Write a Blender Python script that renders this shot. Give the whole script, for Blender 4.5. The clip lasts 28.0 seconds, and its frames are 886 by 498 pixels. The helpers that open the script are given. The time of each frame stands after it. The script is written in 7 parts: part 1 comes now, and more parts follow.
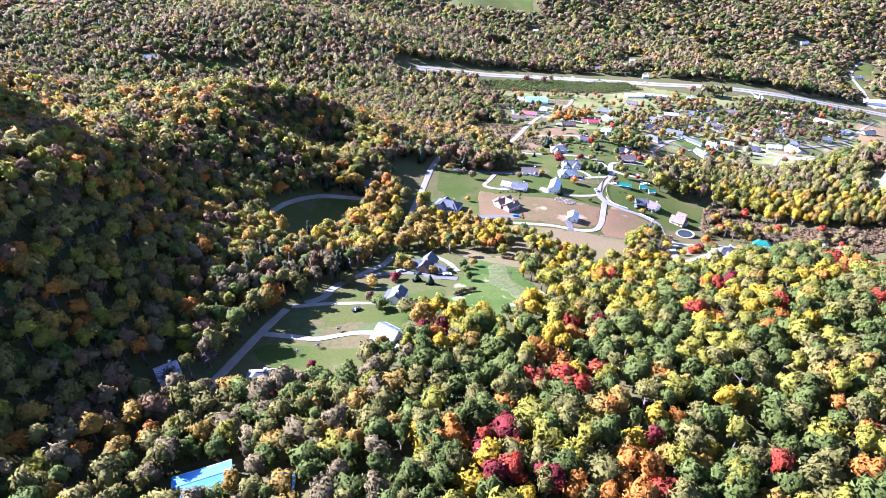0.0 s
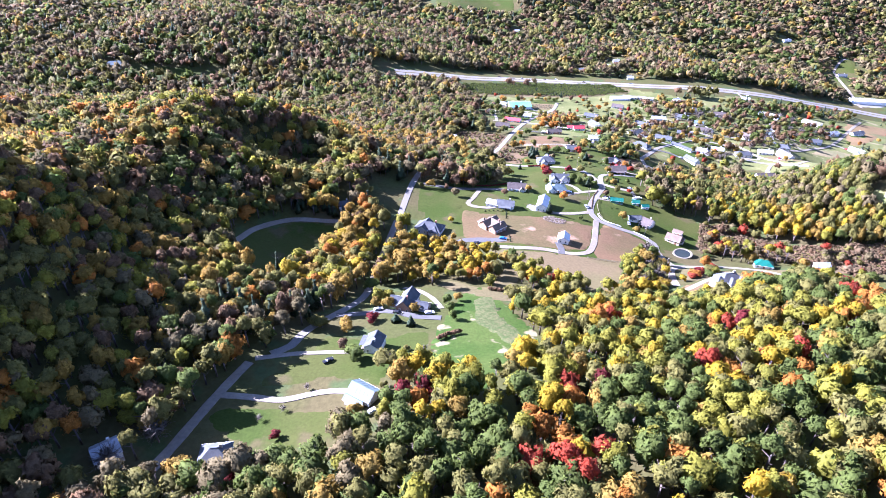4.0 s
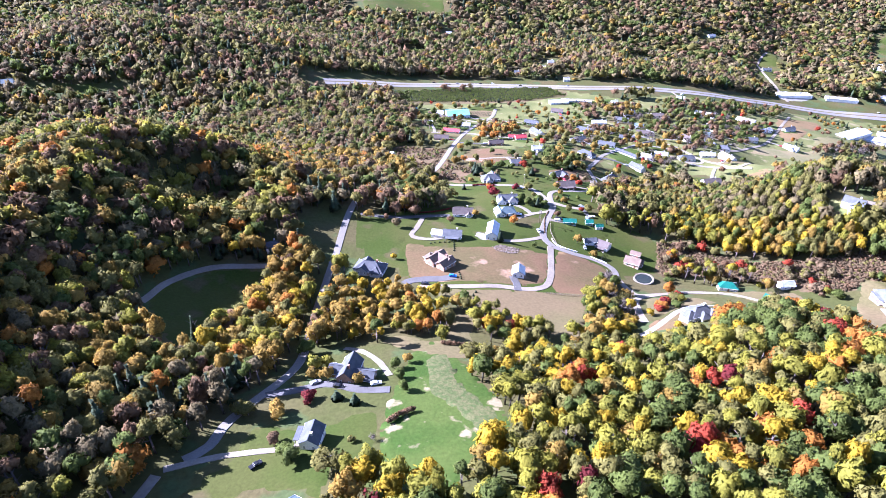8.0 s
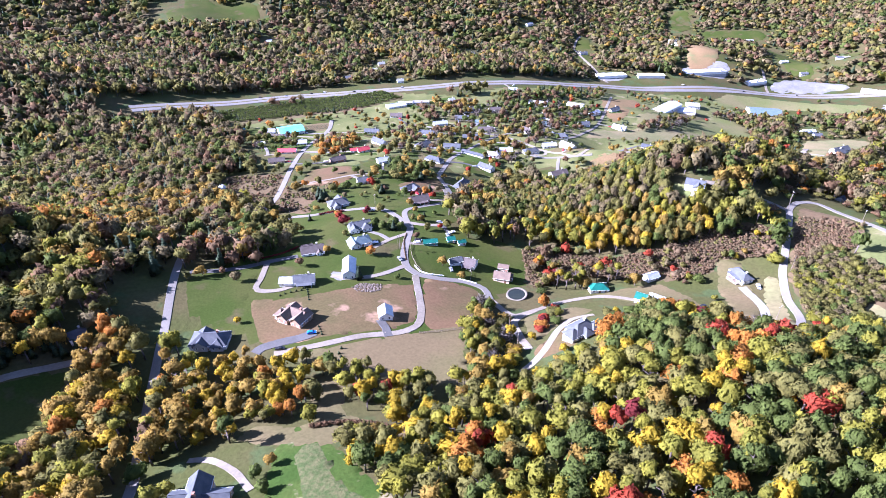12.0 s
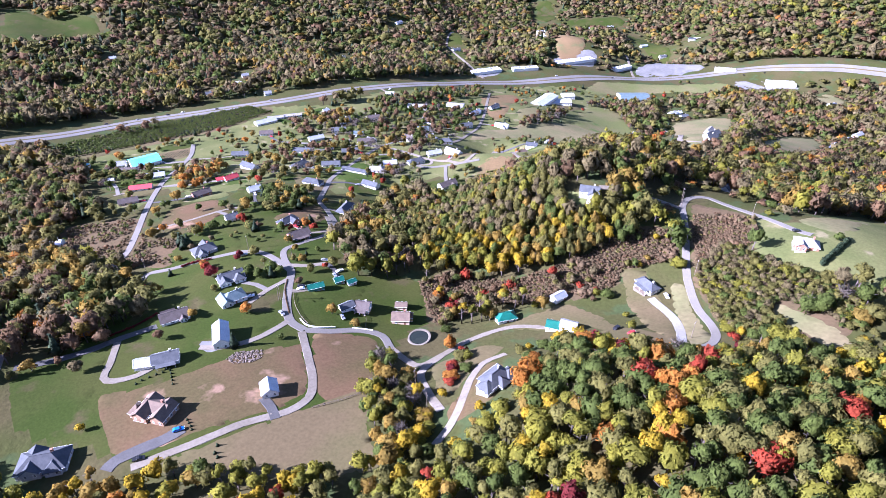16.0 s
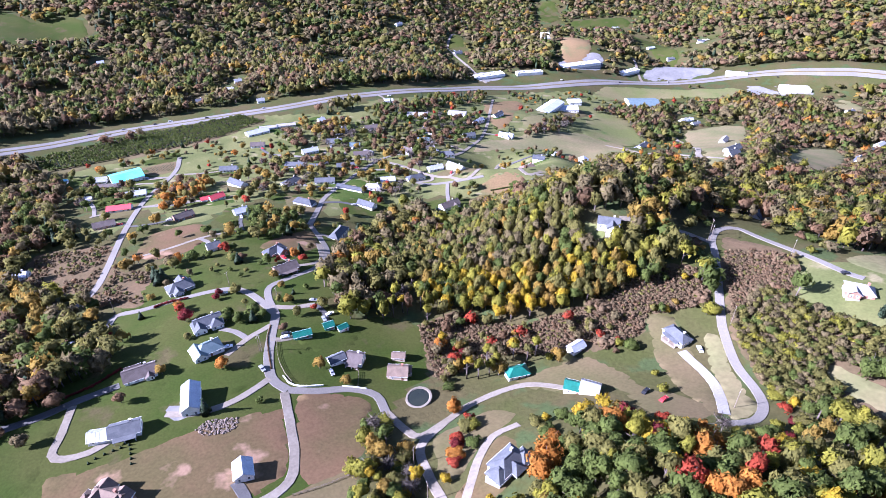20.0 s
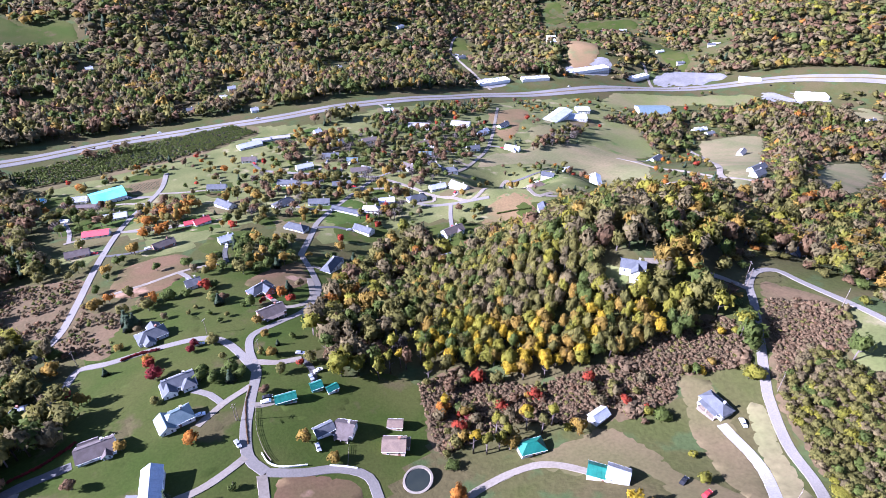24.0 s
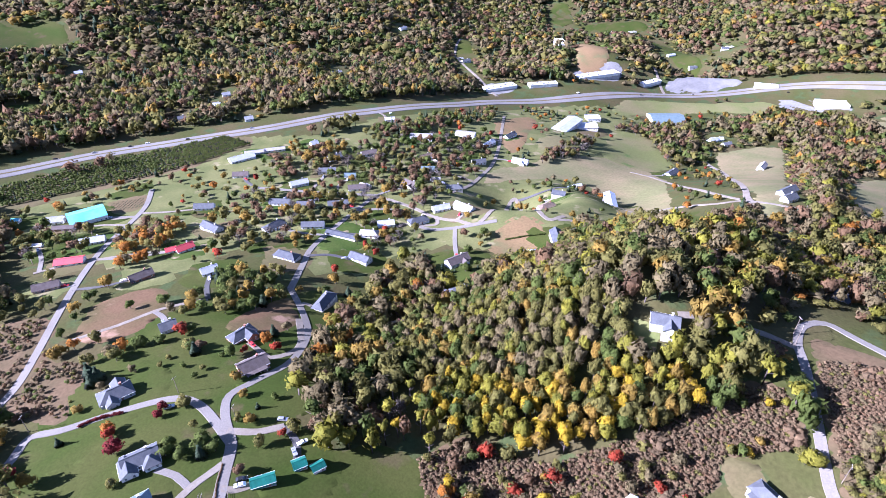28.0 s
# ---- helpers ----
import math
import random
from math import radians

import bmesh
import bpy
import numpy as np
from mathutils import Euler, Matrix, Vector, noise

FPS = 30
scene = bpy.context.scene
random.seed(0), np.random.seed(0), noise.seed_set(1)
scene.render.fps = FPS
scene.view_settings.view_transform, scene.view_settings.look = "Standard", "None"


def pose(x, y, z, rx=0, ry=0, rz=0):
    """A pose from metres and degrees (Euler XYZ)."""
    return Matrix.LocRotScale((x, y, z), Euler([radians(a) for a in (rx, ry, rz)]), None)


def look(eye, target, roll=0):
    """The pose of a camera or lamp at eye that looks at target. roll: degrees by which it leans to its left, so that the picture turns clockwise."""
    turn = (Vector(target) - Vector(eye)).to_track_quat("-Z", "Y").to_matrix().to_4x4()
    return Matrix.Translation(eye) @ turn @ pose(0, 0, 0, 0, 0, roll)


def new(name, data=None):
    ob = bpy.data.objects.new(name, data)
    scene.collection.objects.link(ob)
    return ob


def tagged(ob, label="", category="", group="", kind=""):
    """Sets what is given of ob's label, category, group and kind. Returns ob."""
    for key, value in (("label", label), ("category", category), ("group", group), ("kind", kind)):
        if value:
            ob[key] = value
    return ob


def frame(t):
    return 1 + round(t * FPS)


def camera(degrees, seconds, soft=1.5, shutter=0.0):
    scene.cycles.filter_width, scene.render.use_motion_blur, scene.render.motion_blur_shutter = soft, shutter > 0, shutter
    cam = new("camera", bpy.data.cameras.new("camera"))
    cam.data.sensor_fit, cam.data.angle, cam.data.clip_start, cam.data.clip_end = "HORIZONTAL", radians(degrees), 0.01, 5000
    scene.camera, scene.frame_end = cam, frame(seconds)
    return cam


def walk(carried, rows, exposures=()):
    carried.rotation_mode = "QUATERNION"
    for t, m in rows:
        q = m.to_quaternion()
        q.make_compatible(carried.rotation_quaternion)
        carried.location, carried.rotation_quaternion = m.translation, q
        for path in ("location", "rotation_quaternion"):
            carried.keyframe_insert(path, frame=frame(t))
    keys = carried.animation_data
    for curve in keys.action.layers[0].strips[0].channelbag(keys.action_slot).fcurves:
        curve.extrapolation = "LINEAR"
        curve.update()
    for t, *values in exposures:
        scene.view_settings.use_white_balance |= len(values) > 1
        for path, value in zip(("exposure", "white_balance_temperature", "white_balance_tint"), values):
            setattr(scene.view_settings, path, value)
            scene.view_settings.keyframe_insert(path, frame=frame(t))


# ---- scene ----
from mathutils.geometry import delaunay_2d_cdt

cam = camera(73.37, 28.0, soft=0.8)
# seconds, eye (x, y, z), yaw to the left, pitch up, roll
FLIGHT = (
    (0, 0.04, 0.03, 150.15, 0.126, -33.144, -0.108),
    (1, -0.07, 6.66, 149.72, -0.382, -33.283, -0.153),
    (2, 0.60, 14.93, 149.56, -0.856, -33.350, -0.314),
    (3, 1.34, 24.46, 149.63, -1.256, -33.384, -0.393),
    (3.5, 1.51, 29.53, 149.61, -1.481, -33.370, -0.294),
    (5.5, 2.26, 52.80, 149.46, -2.235, -33.501, -0.033),
    (6, 2.40, 58.66, 149.41, -2.375, -33.524, -0.000),
    (7, 2.88, 70.38, 149.18, -2.890, -33.603, 0.214),
    (7.5, 3.15, 76.10, 149.04, -5.059, -33.615, 0.261),
    (8, 3.55, 81.82, 148.87, -8.380, -33.595, 0.176),
    (8.5, 4.32, 87.52, 148.63, -10.688, -33.637, 0.199),
    (9, 5.40, 93.22, 148.25, -10.755, -33.628, 0.192),
    (9.5, 6.80, 98.80, 147.79, -12.126, -33.659, 0.203),
    (10, 8.29, 104.30, 147.19, -17.543, -33.648, 0.228),
    (10.5, 9.81, 109.81, 146.73, -20.884, -33.647, 0.170),
    (11, 11.63, 115.24, 146.31, -21.094, -33.673, 0.149),
    (11.5, 13.97, 120.49, 145.83, -21.895, -33.713, 0.103),
    (12, 16.70, 125.55, 145.39, -24.506, -33.746, 0.047),
    (12.5, 19.60, 130.46, 144.94, -28.076, -33.778, -0.007),
    (13, 22.70, 135.22, 144.49, -31.788, -33.838, -0.069),
    (13.5, 25.83, 140.02, 144.06, -35.737, -33.867, -0.065),
    (15.5, 38.81, 158.97, 143.40, -36.426, -34.052, 0.010),
    (16, 42.22, 163.70, 143.29, -36.432, -34.114, -0.041),
    (17, 48.75, 172.88, 142.71, -36.403, -34.148, -0.041),
    (18, 55.38, 181.93, 142.34, -36.352, -34.245, -0.074),
    (19, 61.87, 191.08, 141.44, -36.322, -34.274, -0.100),
    (20, 68.21, 200.63, 140.67, -36.367, -34.303, -0.065),
    (21, 75.05, 209.80, 139.88, -36.291, -34.294, -0.085),
    (21.5, 78.62, 214.30, 139.56, -36.232, -34.291, -0.065),
    (23.5, 91.32, 232.75, 139.34, -36.141, -34.434, -0.079),
    (24, 94.47, 237.36, 139.33, -36.139, -34.459, -0.078),
    (25, 100.78, 246.45, 139.12, -36.027, -34.543, -0.081),
    (26, 107.20, 255.35, 138.46, -35.950, -34.579, -0.020),
    (27, 113.61, 264.78, 137.96, -35.889, -34.637, 0.056),
    (28, 120.56, 274.37, 137.34, -35.836, -34.681, 0.094),
)


def heading(x, y, z, yaw, pitch, roll):
    return pose(x, y, z, 0, 0, yaw) @ pose(0, 0, 0, 90 + pitch) @ pose(0, 0, 0, 0, 0, roll)


# the clip's camera opens up while it looks towards the sun
walk(cam, [(t, heading(*row)) for t, *row in FLIGHT], ((0, 3.22, 5130, 36), (7, 3.05, 5130, 36), (12, 2.72, 5130, 36), (16, 2.42, 5130, 36), (28, 2.43, 5130, 36)))

# ---- world ----
# Sun low over the valley, ahead and to the left of the flight's start.
SUN_ELEVATION, SUN_FROM = 29.0, (-0.91, 0.42)
world = bpy.data.worlds.new("autumn_sky")
scene.world = world
world.use_nodes = True
sky = world.node_tree.nodes.new("ShaderNodeTexSky")
sky.sky_type, sky.sun_disc = "NISHITA", False
sky.sun_elevation, sky.sun_rotation = radians(SUN_ELEVATION), math.atan2(SUN_FROM[0], SUN_FROM[1])
sky.altitude, sky.air_density, sky.dust_density = 700, 1.0, 0.6
world.node_tree.links.new(sky.outputs[0], world.node_tree.nodes["Background"].inputs[0])
world.node_tree.nodes["Background"].inputs[1].default_value = 0.045
sun = new("sun", bpy.data.lights.new("sun", "SUN"))
sun.data.energy, sun.data.angle, sun.data.color = 5.0, radians(0.53), (1.0, 0.95, 0.88)
sun.matrix_world = look((0, 0, 0), (-SUN_FROM[0], -SUN_FROM[1], -math.tan(radians(SUN_ELEVATION))))


# ---- materials ----
def material(name, base, other=None, scale=1.0, rough=0.85, metal=0.0, fine=None, bump=0.0, island=0.0, piece=0.0, leaf=0.0, stops=(0.38, 0.62), spots=None, gloss=0.5):
    """A procedural surface: two colours mixed by broad noise, a finer grain, relief, and a change from piece to piece."""
    mat = bpy.data.materials.new(name)
    mat.use_nodes = True
    nodes, links = mat.node_tree.nodes, mat.node_tree.links
    bsdf = nodes["Principled BSDF"]
    bsdf.inputs["Roughness"].default_value, bsdf.inputs["Metallic"].default_value = rough, metal
    bsdf.inputs["Specular IOR Level"].default_value = gloss
    where = nodes.new("ShaderNodeNewGeometry").outputs["Position"]

    def noise_at(size, detail):
        tex = nodes.new("ShaderNodeTexNoise")
        tex.inputs["Scale"].default_value, tex.inputs["Detail"].default_value = size, detail
        links.new(where, tex.inputs["Vector"])
        return tex.outputs["Fac"]

    def blend(fac, a, b, kind="MIX"):
        mix = nodes.new("ShaderNodeMix")
        mix.data_type, mix.blend_type = "RGBA", kind
        for value, socket in ((fac, mix.inputs[0]), (a, mix.inputs[6]), (b, mix.inputs[7])):
            if hasattr(value, "links"):
                links.new(value, socket)
            else:
                socket.default_value = (*value, 1) if isinstance(value, tuple) else value
        return mix.outputs[2]

    def ramp(fac, low, high, a=0.0, b=1.0):
        span = nodes.new("ShaderNodeMapRange")
        for n, value in enumerate((low, high, a, b)):
            span.inputs[n + 1].default_value = value
        links.new(fac, span.inputs[0])
        return span.outputs[0]

    colour = blend(ramp(noise_at(scale, 5), *stops), base, other or tuple(c * 0.7 for c in base))
    if spots:
        colour = blend(ramp(noise_at(spots[1], 4), spots[2], spots[2] + 0.08), colour, spots[0])
    if fine:
        colour = blend(1.0, colour, ramp(noise_at(fine, 3), 0.25, 0.75, 0.76 if leaf else 0.84, 1.24 if leaf else 1.16), "MULTIPLY")
    if island:
        colour = blend(1.0, colour, ramp(nodes.new("ShaderNodeNewGeometry").outputs["Random Per Island"], 0, 1, 1 - island, 1 + island), "MULTIPLY")
    if piece:
        colour = blend(1.0, colour, ramp(nodes.new("ShaderNodeObjectInfo").outputs["Random"], 0, 1, 1 - piece, 1 + piece), "MULTIPLY")
    links.new(colour, bsdf.inputs["Base Color"])
    if bump:
        relief = nodes.new("ShaderNodeBump")
        relief.inputs["Strength"].default_value, relief.inputs["Distance"].default_value = 0.6, bump
        links.new(noise_at(fine or scale * 6, 4), relief.inputs["Height"])
        links.new(relief.outputs[0], bsdf.inputs["Normal"])
    if leaf:
        bsdf.inputs["Specular IOR Level"].default_value = 0.12
        through_leaf = nodes.new("ShaderNodeBsdfTranslucent")
        links.new(colour, through_leaf.inputs["Color"])
        both = nodes.new("ShaderNodeMixShader")
        both.inputs[0].default_value = leaf
        links.new(bsdf.outputs[0], both.inputs[1])
        links.new(through_leaf.outputs[0], both.inputs[2])
        links.new(both.outputs[0], nodes["Material Output"].inputs[0])
    return mat


GROUND = {
    "floor": material("rough_grass", (0.046, 0.051, 0.015), (0.065, 0.055, 0.024), 0.02, 0.95, fine=0.5, bump=0.5, spots=((0.045, 0.06, 0.022), 0.05, 0.55), gloss=0.05),
    "lawn": material("lawn_grass", (0.031, 0.046, 0.008), (0.045, 0.051, 0.0125), 0.03, 0.9, fine=0.9, bump=0.15, spots=((0.06, 0.052, 0.022), 0.05, 0.6), gloss=0.05),
    "meadow": material("meadow_grass", (0.028, 0.053, 0.009), (0.046, 0.066, 0.014), 0.05, 0.9, fine=0.7, bump=0.3, spots=((0.18, 0.15, 0.09), 0.11, 0.6), gloss=0.05),
    "brown": material("dry_hay_field", (0.105, 0.066, 0.036), (0.074, 0.06, 0.026), 0.03, 0.95, fine=0.8, bump=0.1, spots=((0.2, 0.13, 0.085), 0.06, 0.62), gloss=0.05),
    "dry": material("mown_dry_grass", (0.082, 0.074, 0.032), (0.105, 0.08, 0.042), 0.025, 0.95, fine=0.7, bump=0.12, gloss=0.05),
    "tan": material("pale_dry_grass", (0.165, 0.135, 0.072), (0.12, 0.118, 0.053), 0.02, 0.95, fine=0.4, bump=0.2, gloss=0.05),
    "scrubby": material("broomsedge_field", (0.098, 0.068, 0.038), (0.075, 0.058, 0.03), 0.06, 0.95, fine=0.6, bump=0.4, gloss=0.05),
    "lot": material("pale_concrete", (0.17, 0.167, 0.16), (0.13, 0.128, 0.124), 0.05, 0.9, fine=0.3, gloss=0.2),
    "pale": material("pale_mown_grass", (0.112, 0.114, 0.043), (0.08, 0.09, 0.031), 0.04, 0.95, fine=0.7, bump=0.1, spots=((0.17, 0.15, 0.08), 0.06, 0.6), gloss=0.05),
    "clay": material("bare_clay_soil", (0.15, 0.1, 0.05), (0.12, 0.09, 0.042), 0.03, 0.95, fine=0.6, bump=0.1, spots=((0.1, 0.095, 0.042), 0.03, 0.58), gloss=0.05),
    "mown": material("pale_pasture_grass", (0.105, 0.115, 0.04), (0.135, 0.12, 0.056), 0.018, 0.95, fine=0.5, bump=0.1, spots=((0.075, 0.105, 0.03), 0.025, 0.58), gloss=0.05),
    "stubble": material("corn_stubble", (0.08, 0.08, 0.034), (0.044, 0.062, 0.02), 0.5, 0.95, fine=0.9, bump=0.4, gloss=0.05),
}
PAVING = {
    "highway": material("pale_worn_highway", (0.155, 0.147, 0.135), (0.13, 0.123, 0.113), 0.03, 0.9, fine=1.0, gloss=0.2),
    "concrete": material("pale_concrete_drive", (0.24, 0.23, 0.215), (0.2, 0.19, 0.178), 0.08, 0.9, fine=1.2, gloss=0.2),
    "verge": GROUND["dry"],
    "asphalt": material("worn_asphalt", (0.135, 0.124, 0.108), (0.158, 0.146, 0.128), 0.05, 0.9, fine=1.5, gloss=0.2),
    "tar": material("dark_asphalt", (0.062, 0.06, 0.059), (0.08, 0.078, 0.076), 0.1, 0.85, fine=1.5, gloss=0.2),
    "gravel": material("pale_gravel", (0.19, 0.168, 0.136), (0.15, 0.13, 0.102), 0.06, 0.95, fine=0.8, bump=0.02, gloss=0.1),
}
LEAVES = {
    "green": material("green_leaves", (0.098, 0.124, 0.027), (0.072, 0.095, 0.022), 0.15, 0.8, island=0.27, leaf=0.5, fine=1.5, bump=0.7),
    "olive": material("olive_leaves", (0.165, 0.15, 0.04), (0.122, 0.115, 0.032), 0.12, 0.8, island=0.27, leaf=0.5, fine=1.5, bump=0.7),
    "lime": material("yellow_green_leaves", (0.222, 0.205, 0.026), (0.163, 0.16, 0.024), 0.1, 0.8, island=0.27, leaf=0.5, fine=1.5, bump=0.7),
    "yellow": material("yellow_leaves", (0.36, 0.25, 0.016), (0.285, 0.212, 0.016), 0.2, 0.8, island=0.27, leaf=0.5, fine=1.5, bump=0.7),
    "gold": material("gold_brown_leaves", (0.28, 0.182, 0.036), (0.208, 0.147, 0.032), 0.12, 0.8, island=0.27, leaf=0.5, fine=1.5, bump=0.7),
    "orange": material("orange_leaves", (0.37, 0.155, 0.026), (0.285, 0.128, 0.024), 0.2, 0.8, island=0.27, leaf=0.5, fine=1.5, bump=0.7),
    "red": material("red_leaves", (0.32, 0.055, 0.026), (0.24, 0.048, 0.024), 0.2, 0.8, island=0.27, leaf=0.5, fine=1.5, bump=0.7),
    "burgundy": material("burgundy_leaves", (0.16, 0.025, 0.024), (0.115, 0.022, 0.022), 0.2, 0.8, island=0.27, leaf=0.5, fine=1.5, bump=0.7),
    "rust": material("rust_brown_leaves", (0.165, 0.1, 0.052), (0.125, 0.082, 0.045), 0.12, 0.85, island=0.27, leaf=0.45, fine=1.5, bump=0.7),
    "pine": material("pine_needles", (0.0374, 0.056, 0.0269), (0.0267, 0.0412, 0.0218), 0.2, 0.8, island=0.27, leaf=0.15, fine=1.5, bump=0.7),
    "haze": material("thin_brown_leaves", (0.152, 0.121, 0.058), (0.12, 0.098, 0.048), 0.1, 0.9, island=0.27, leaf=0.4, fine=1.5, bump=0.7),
    "bare": material("bare_twigs", (0.115, 0.094, 0.076), (0.088, 0.073, 0.06), 0.2, 0.9, island=0.3),
    "bramble": material("brown_brambles", (0.16, 0.108, 0.06), (0.122, 0.09, 0.05), 0.08, 0.9, island=0.2, leaf=0.4, fine=1.5, bump=0.3),
    "bark": material("bark", (0.0668, 0.0494, 0.042), (0.107, 0.0864, 0.0756), 0.4, 0.95, fine=3.0),
}
LEAF_NAMES = tuple(LEAVES)
ROOFS = {
    "pale_metal": material("pale_metal_roof", (0.42, 0.435, 0.46), (0.35, 0.37, 0.4), 0.3, 0.35, 0.2, fine=2.0),
    "grey_metal": material("grey_metal_roof", (0.324, 0.331, 0.338), (0.259, 0.266, 0.274), 0.3, 0.4, 0.3, fine=2.0),
    "teal_metal": material("teal_metal_roof", (0.09, 0.13, 0.14), (0.12, 0.16, 0.17), 0.3, 0.4, 0.1, fine=2.0),
    "aqua_metal": material("aqua_metal_roof", (0.1, 0.42, 0.5), (0.15, 0.47, 0.54), 0.1, 0.4, 0.1, fine=1.0),
    "green_metal": material("green_metal_roof", (0.008, 0.1, 0.072), (0.012, 0.13, 0.095), 0.3, 0.4, 0.1, fine=2.0),
    "red_metal": material("red_metal_roof", (0.5, 0.06, 0.07), (0.42, 0.07, 0.07), 0.3, 0.45, 0.1, fine=2.0),
    "blue_metal": material("blue_metal_roof", (0.3, 0.45, 0.62), (0.36, 0.5, 0.66), 0.3, 0.4, 0.1, fine=2.0),
    "blue_tarp": material("blue_metal_sheet", (0.03, 0.15, 0.34), (0.05, 0.19, 0.38), 0.3, 0.45, 0.0, fine=2.0),
    "white_membrane": material("white_roof_membrane", (0.46, 0.46, 0.45), (0.38, 0.38, 0.37), 0.05, 0.7, fine=0.6),
    "grey_shingle": material("grey_shingles", (0.0928, 0.0986, 0.107), (0.0696, 0.0754, 0.0841), 0.4, 0.9, fine=3.0, bump=0.05, gloss=0.2),
    "slate_shingle": material("slate_shingles", (0.0522, 0.058, 0.0667), (0.0725, 0.0783, 0.087), 0.4, 0.85, fine=3.0, bump=0.05, gloss=0.2),
    "brown_shingle": material("brown_shingles", (0.0783, 0.0638, 0.058), (0.101, 0.0841, 0.0783), 0.4, 0.9, fine=3.0, bump=0.05, gloss=0.2),
    "tan_shingle": material("tan_shingles", (0.157, 0.116, 0.087), (0.122, 0.0899, 0.0696), 0.4, 0.9, fine=3.0, bump=0.05, gloss=0.2),
    "white_shingle": material("pale_shingles", (0.27, 0.26, 0.25), (0.225, 0.215, 0.21), 0.4, 0.9, fine=3.0, bump=0.05, gloss=0.2),
}
WALLS = {
    "white": material("white_siding", (0.76, 0.76, 0.73), (0.66, 0.66, 0.63), 0.3, 0.7, fine=2.0),
    "grey": material("grey_siding", (0.42, 0.43, 0.44), (0.35, 0.36, 0.37), 0.3, 0.75, fine=2.0),
    "tan": material("tan_stucco", (0.56, 0.43, 0.31), (0.48, 0.37, 0.27), 0.3, 0.85, fine=2.0),
    "brown": material("timber_siding", (0.21, 0.13, 0.08), (0.28, 0.175, 0.11), 0.5, 0.8, fine=3.0),
    "brick": material("red_brick", (0.32, 0.15, 0.1), (0.25, 0.12, 0.085), 0.8, 0.9, fine=4.0),
    "pink": material("pink_siding", (0.55, 0.38, 0.35), (0.47, 0.33, 0.3), 0.3, 0.8, fine=2.0),
    "green": material("green_siding", (0.05, 0.2, 0.15), (0.06, 0.16, 0.13), 0.3, 0.75, fine=2.0),
    "stone": material("concrete_base", (0.42, 0.4, 0.37), (0.33, 0.31, 0.29), 0.6, 0.9, fine=3.0),
}
GLASS = material("window_glass", (0.03, 0.035, 0.045), (0.05, 0.055, 0.065), 0.5, 0.08)
TRIM = material("white_trim", (0.78, 0.78, 0.76), (0.7, 0.7, 0.68), 0.8, 0.6)
DOOR = material("painted_door", (0.2, 0.09, 0.06), (0.16, 0.075, 0.05), 0.8, 0.6)
WOOD = material("grey_timber", (0.17, 0.135, 0.1), (0.125, 0.1, 0.078), 0.8, 0.85, fine=4.0)
WATER = material("pond_water", (0.012, 0.016, 0.014), (0.02, 0.024, 0.018), 0.1, 0.06)


# ---- shape of the land ----
# unseen high western ridge, added to keep the afternoon sun off the creek
SHADE_RIDGE = ((-505, 433, 189.0, 70.0), (-729, 387, 178.0, 124.0), (-438, 289, 86.0, 122.0))
# side ravine below the western spur
RAVINE = ((-135, 462, -20.0), (-95, 458, -24.0))
SPURS = (
    (-208, 516, 10.9),
    (-96, 460, 6.4),
    (-208, 572, 8.7),
    (-264, 404, -8.1),
    (-208, 292, 7.6),
    (-264, 460, -6.1),
    (-152, 460, 7.5),
    (-152, 516, 6.2),
    (-264, 516, 4.8),
    (-152, 404, 5.2),
    (-264, 572, 4.5),
    (-320, 404, -4.4),
    (-152, 236, -1.3),
    (-208, 348, 4.4),
    (-320, 460, -3.6),
    (-208, 460, -4.1),
    (-208, 404, -3.6),
    (-96, 516, 3.3),
    (-152, 572, 3.4),
    (-96, 404, -2.7),
    (-152, 348, -3.3),
    (-152, 292, 2.2),
    (-264, 292, 1.8),
)
BASIN = (
    (538, 600, -8.2),
    (538, 448, 8.7),
    (918, 752, -6.9),
    (614, 448, 6.8),
    (462, 524, -6.7),
    (690, 752, 6.2),
    (614, 752, 5.9),
    (690, 600, -5.6),
    (538, 752, -6.2),
    (538, 676, -5.8),
    (614, 600, -5.4),
    (766, 600, -5.0),
    (766, 676, -4.6),
    (462, 752, -1.1),
    (690, 676, -4.2),
    (918, 828, -3.7),
    (994, 752, -3.6),
    (310, 448, 2.3),
    (386, 524, -2.8),
    (538, 524, -2.9),
    (386, 448, 3.2),
    (842, 828, 2.7),
    (462, 372, -1.8),
    (614, 372, 2.4),
    (538, 372, 2.0),
    (994, 676, 2.3),
    (614, 676, -2.0),
    (462, 448, -1.9),
    (766, 752, 1.6),
    (386, 600, 1.0),
)
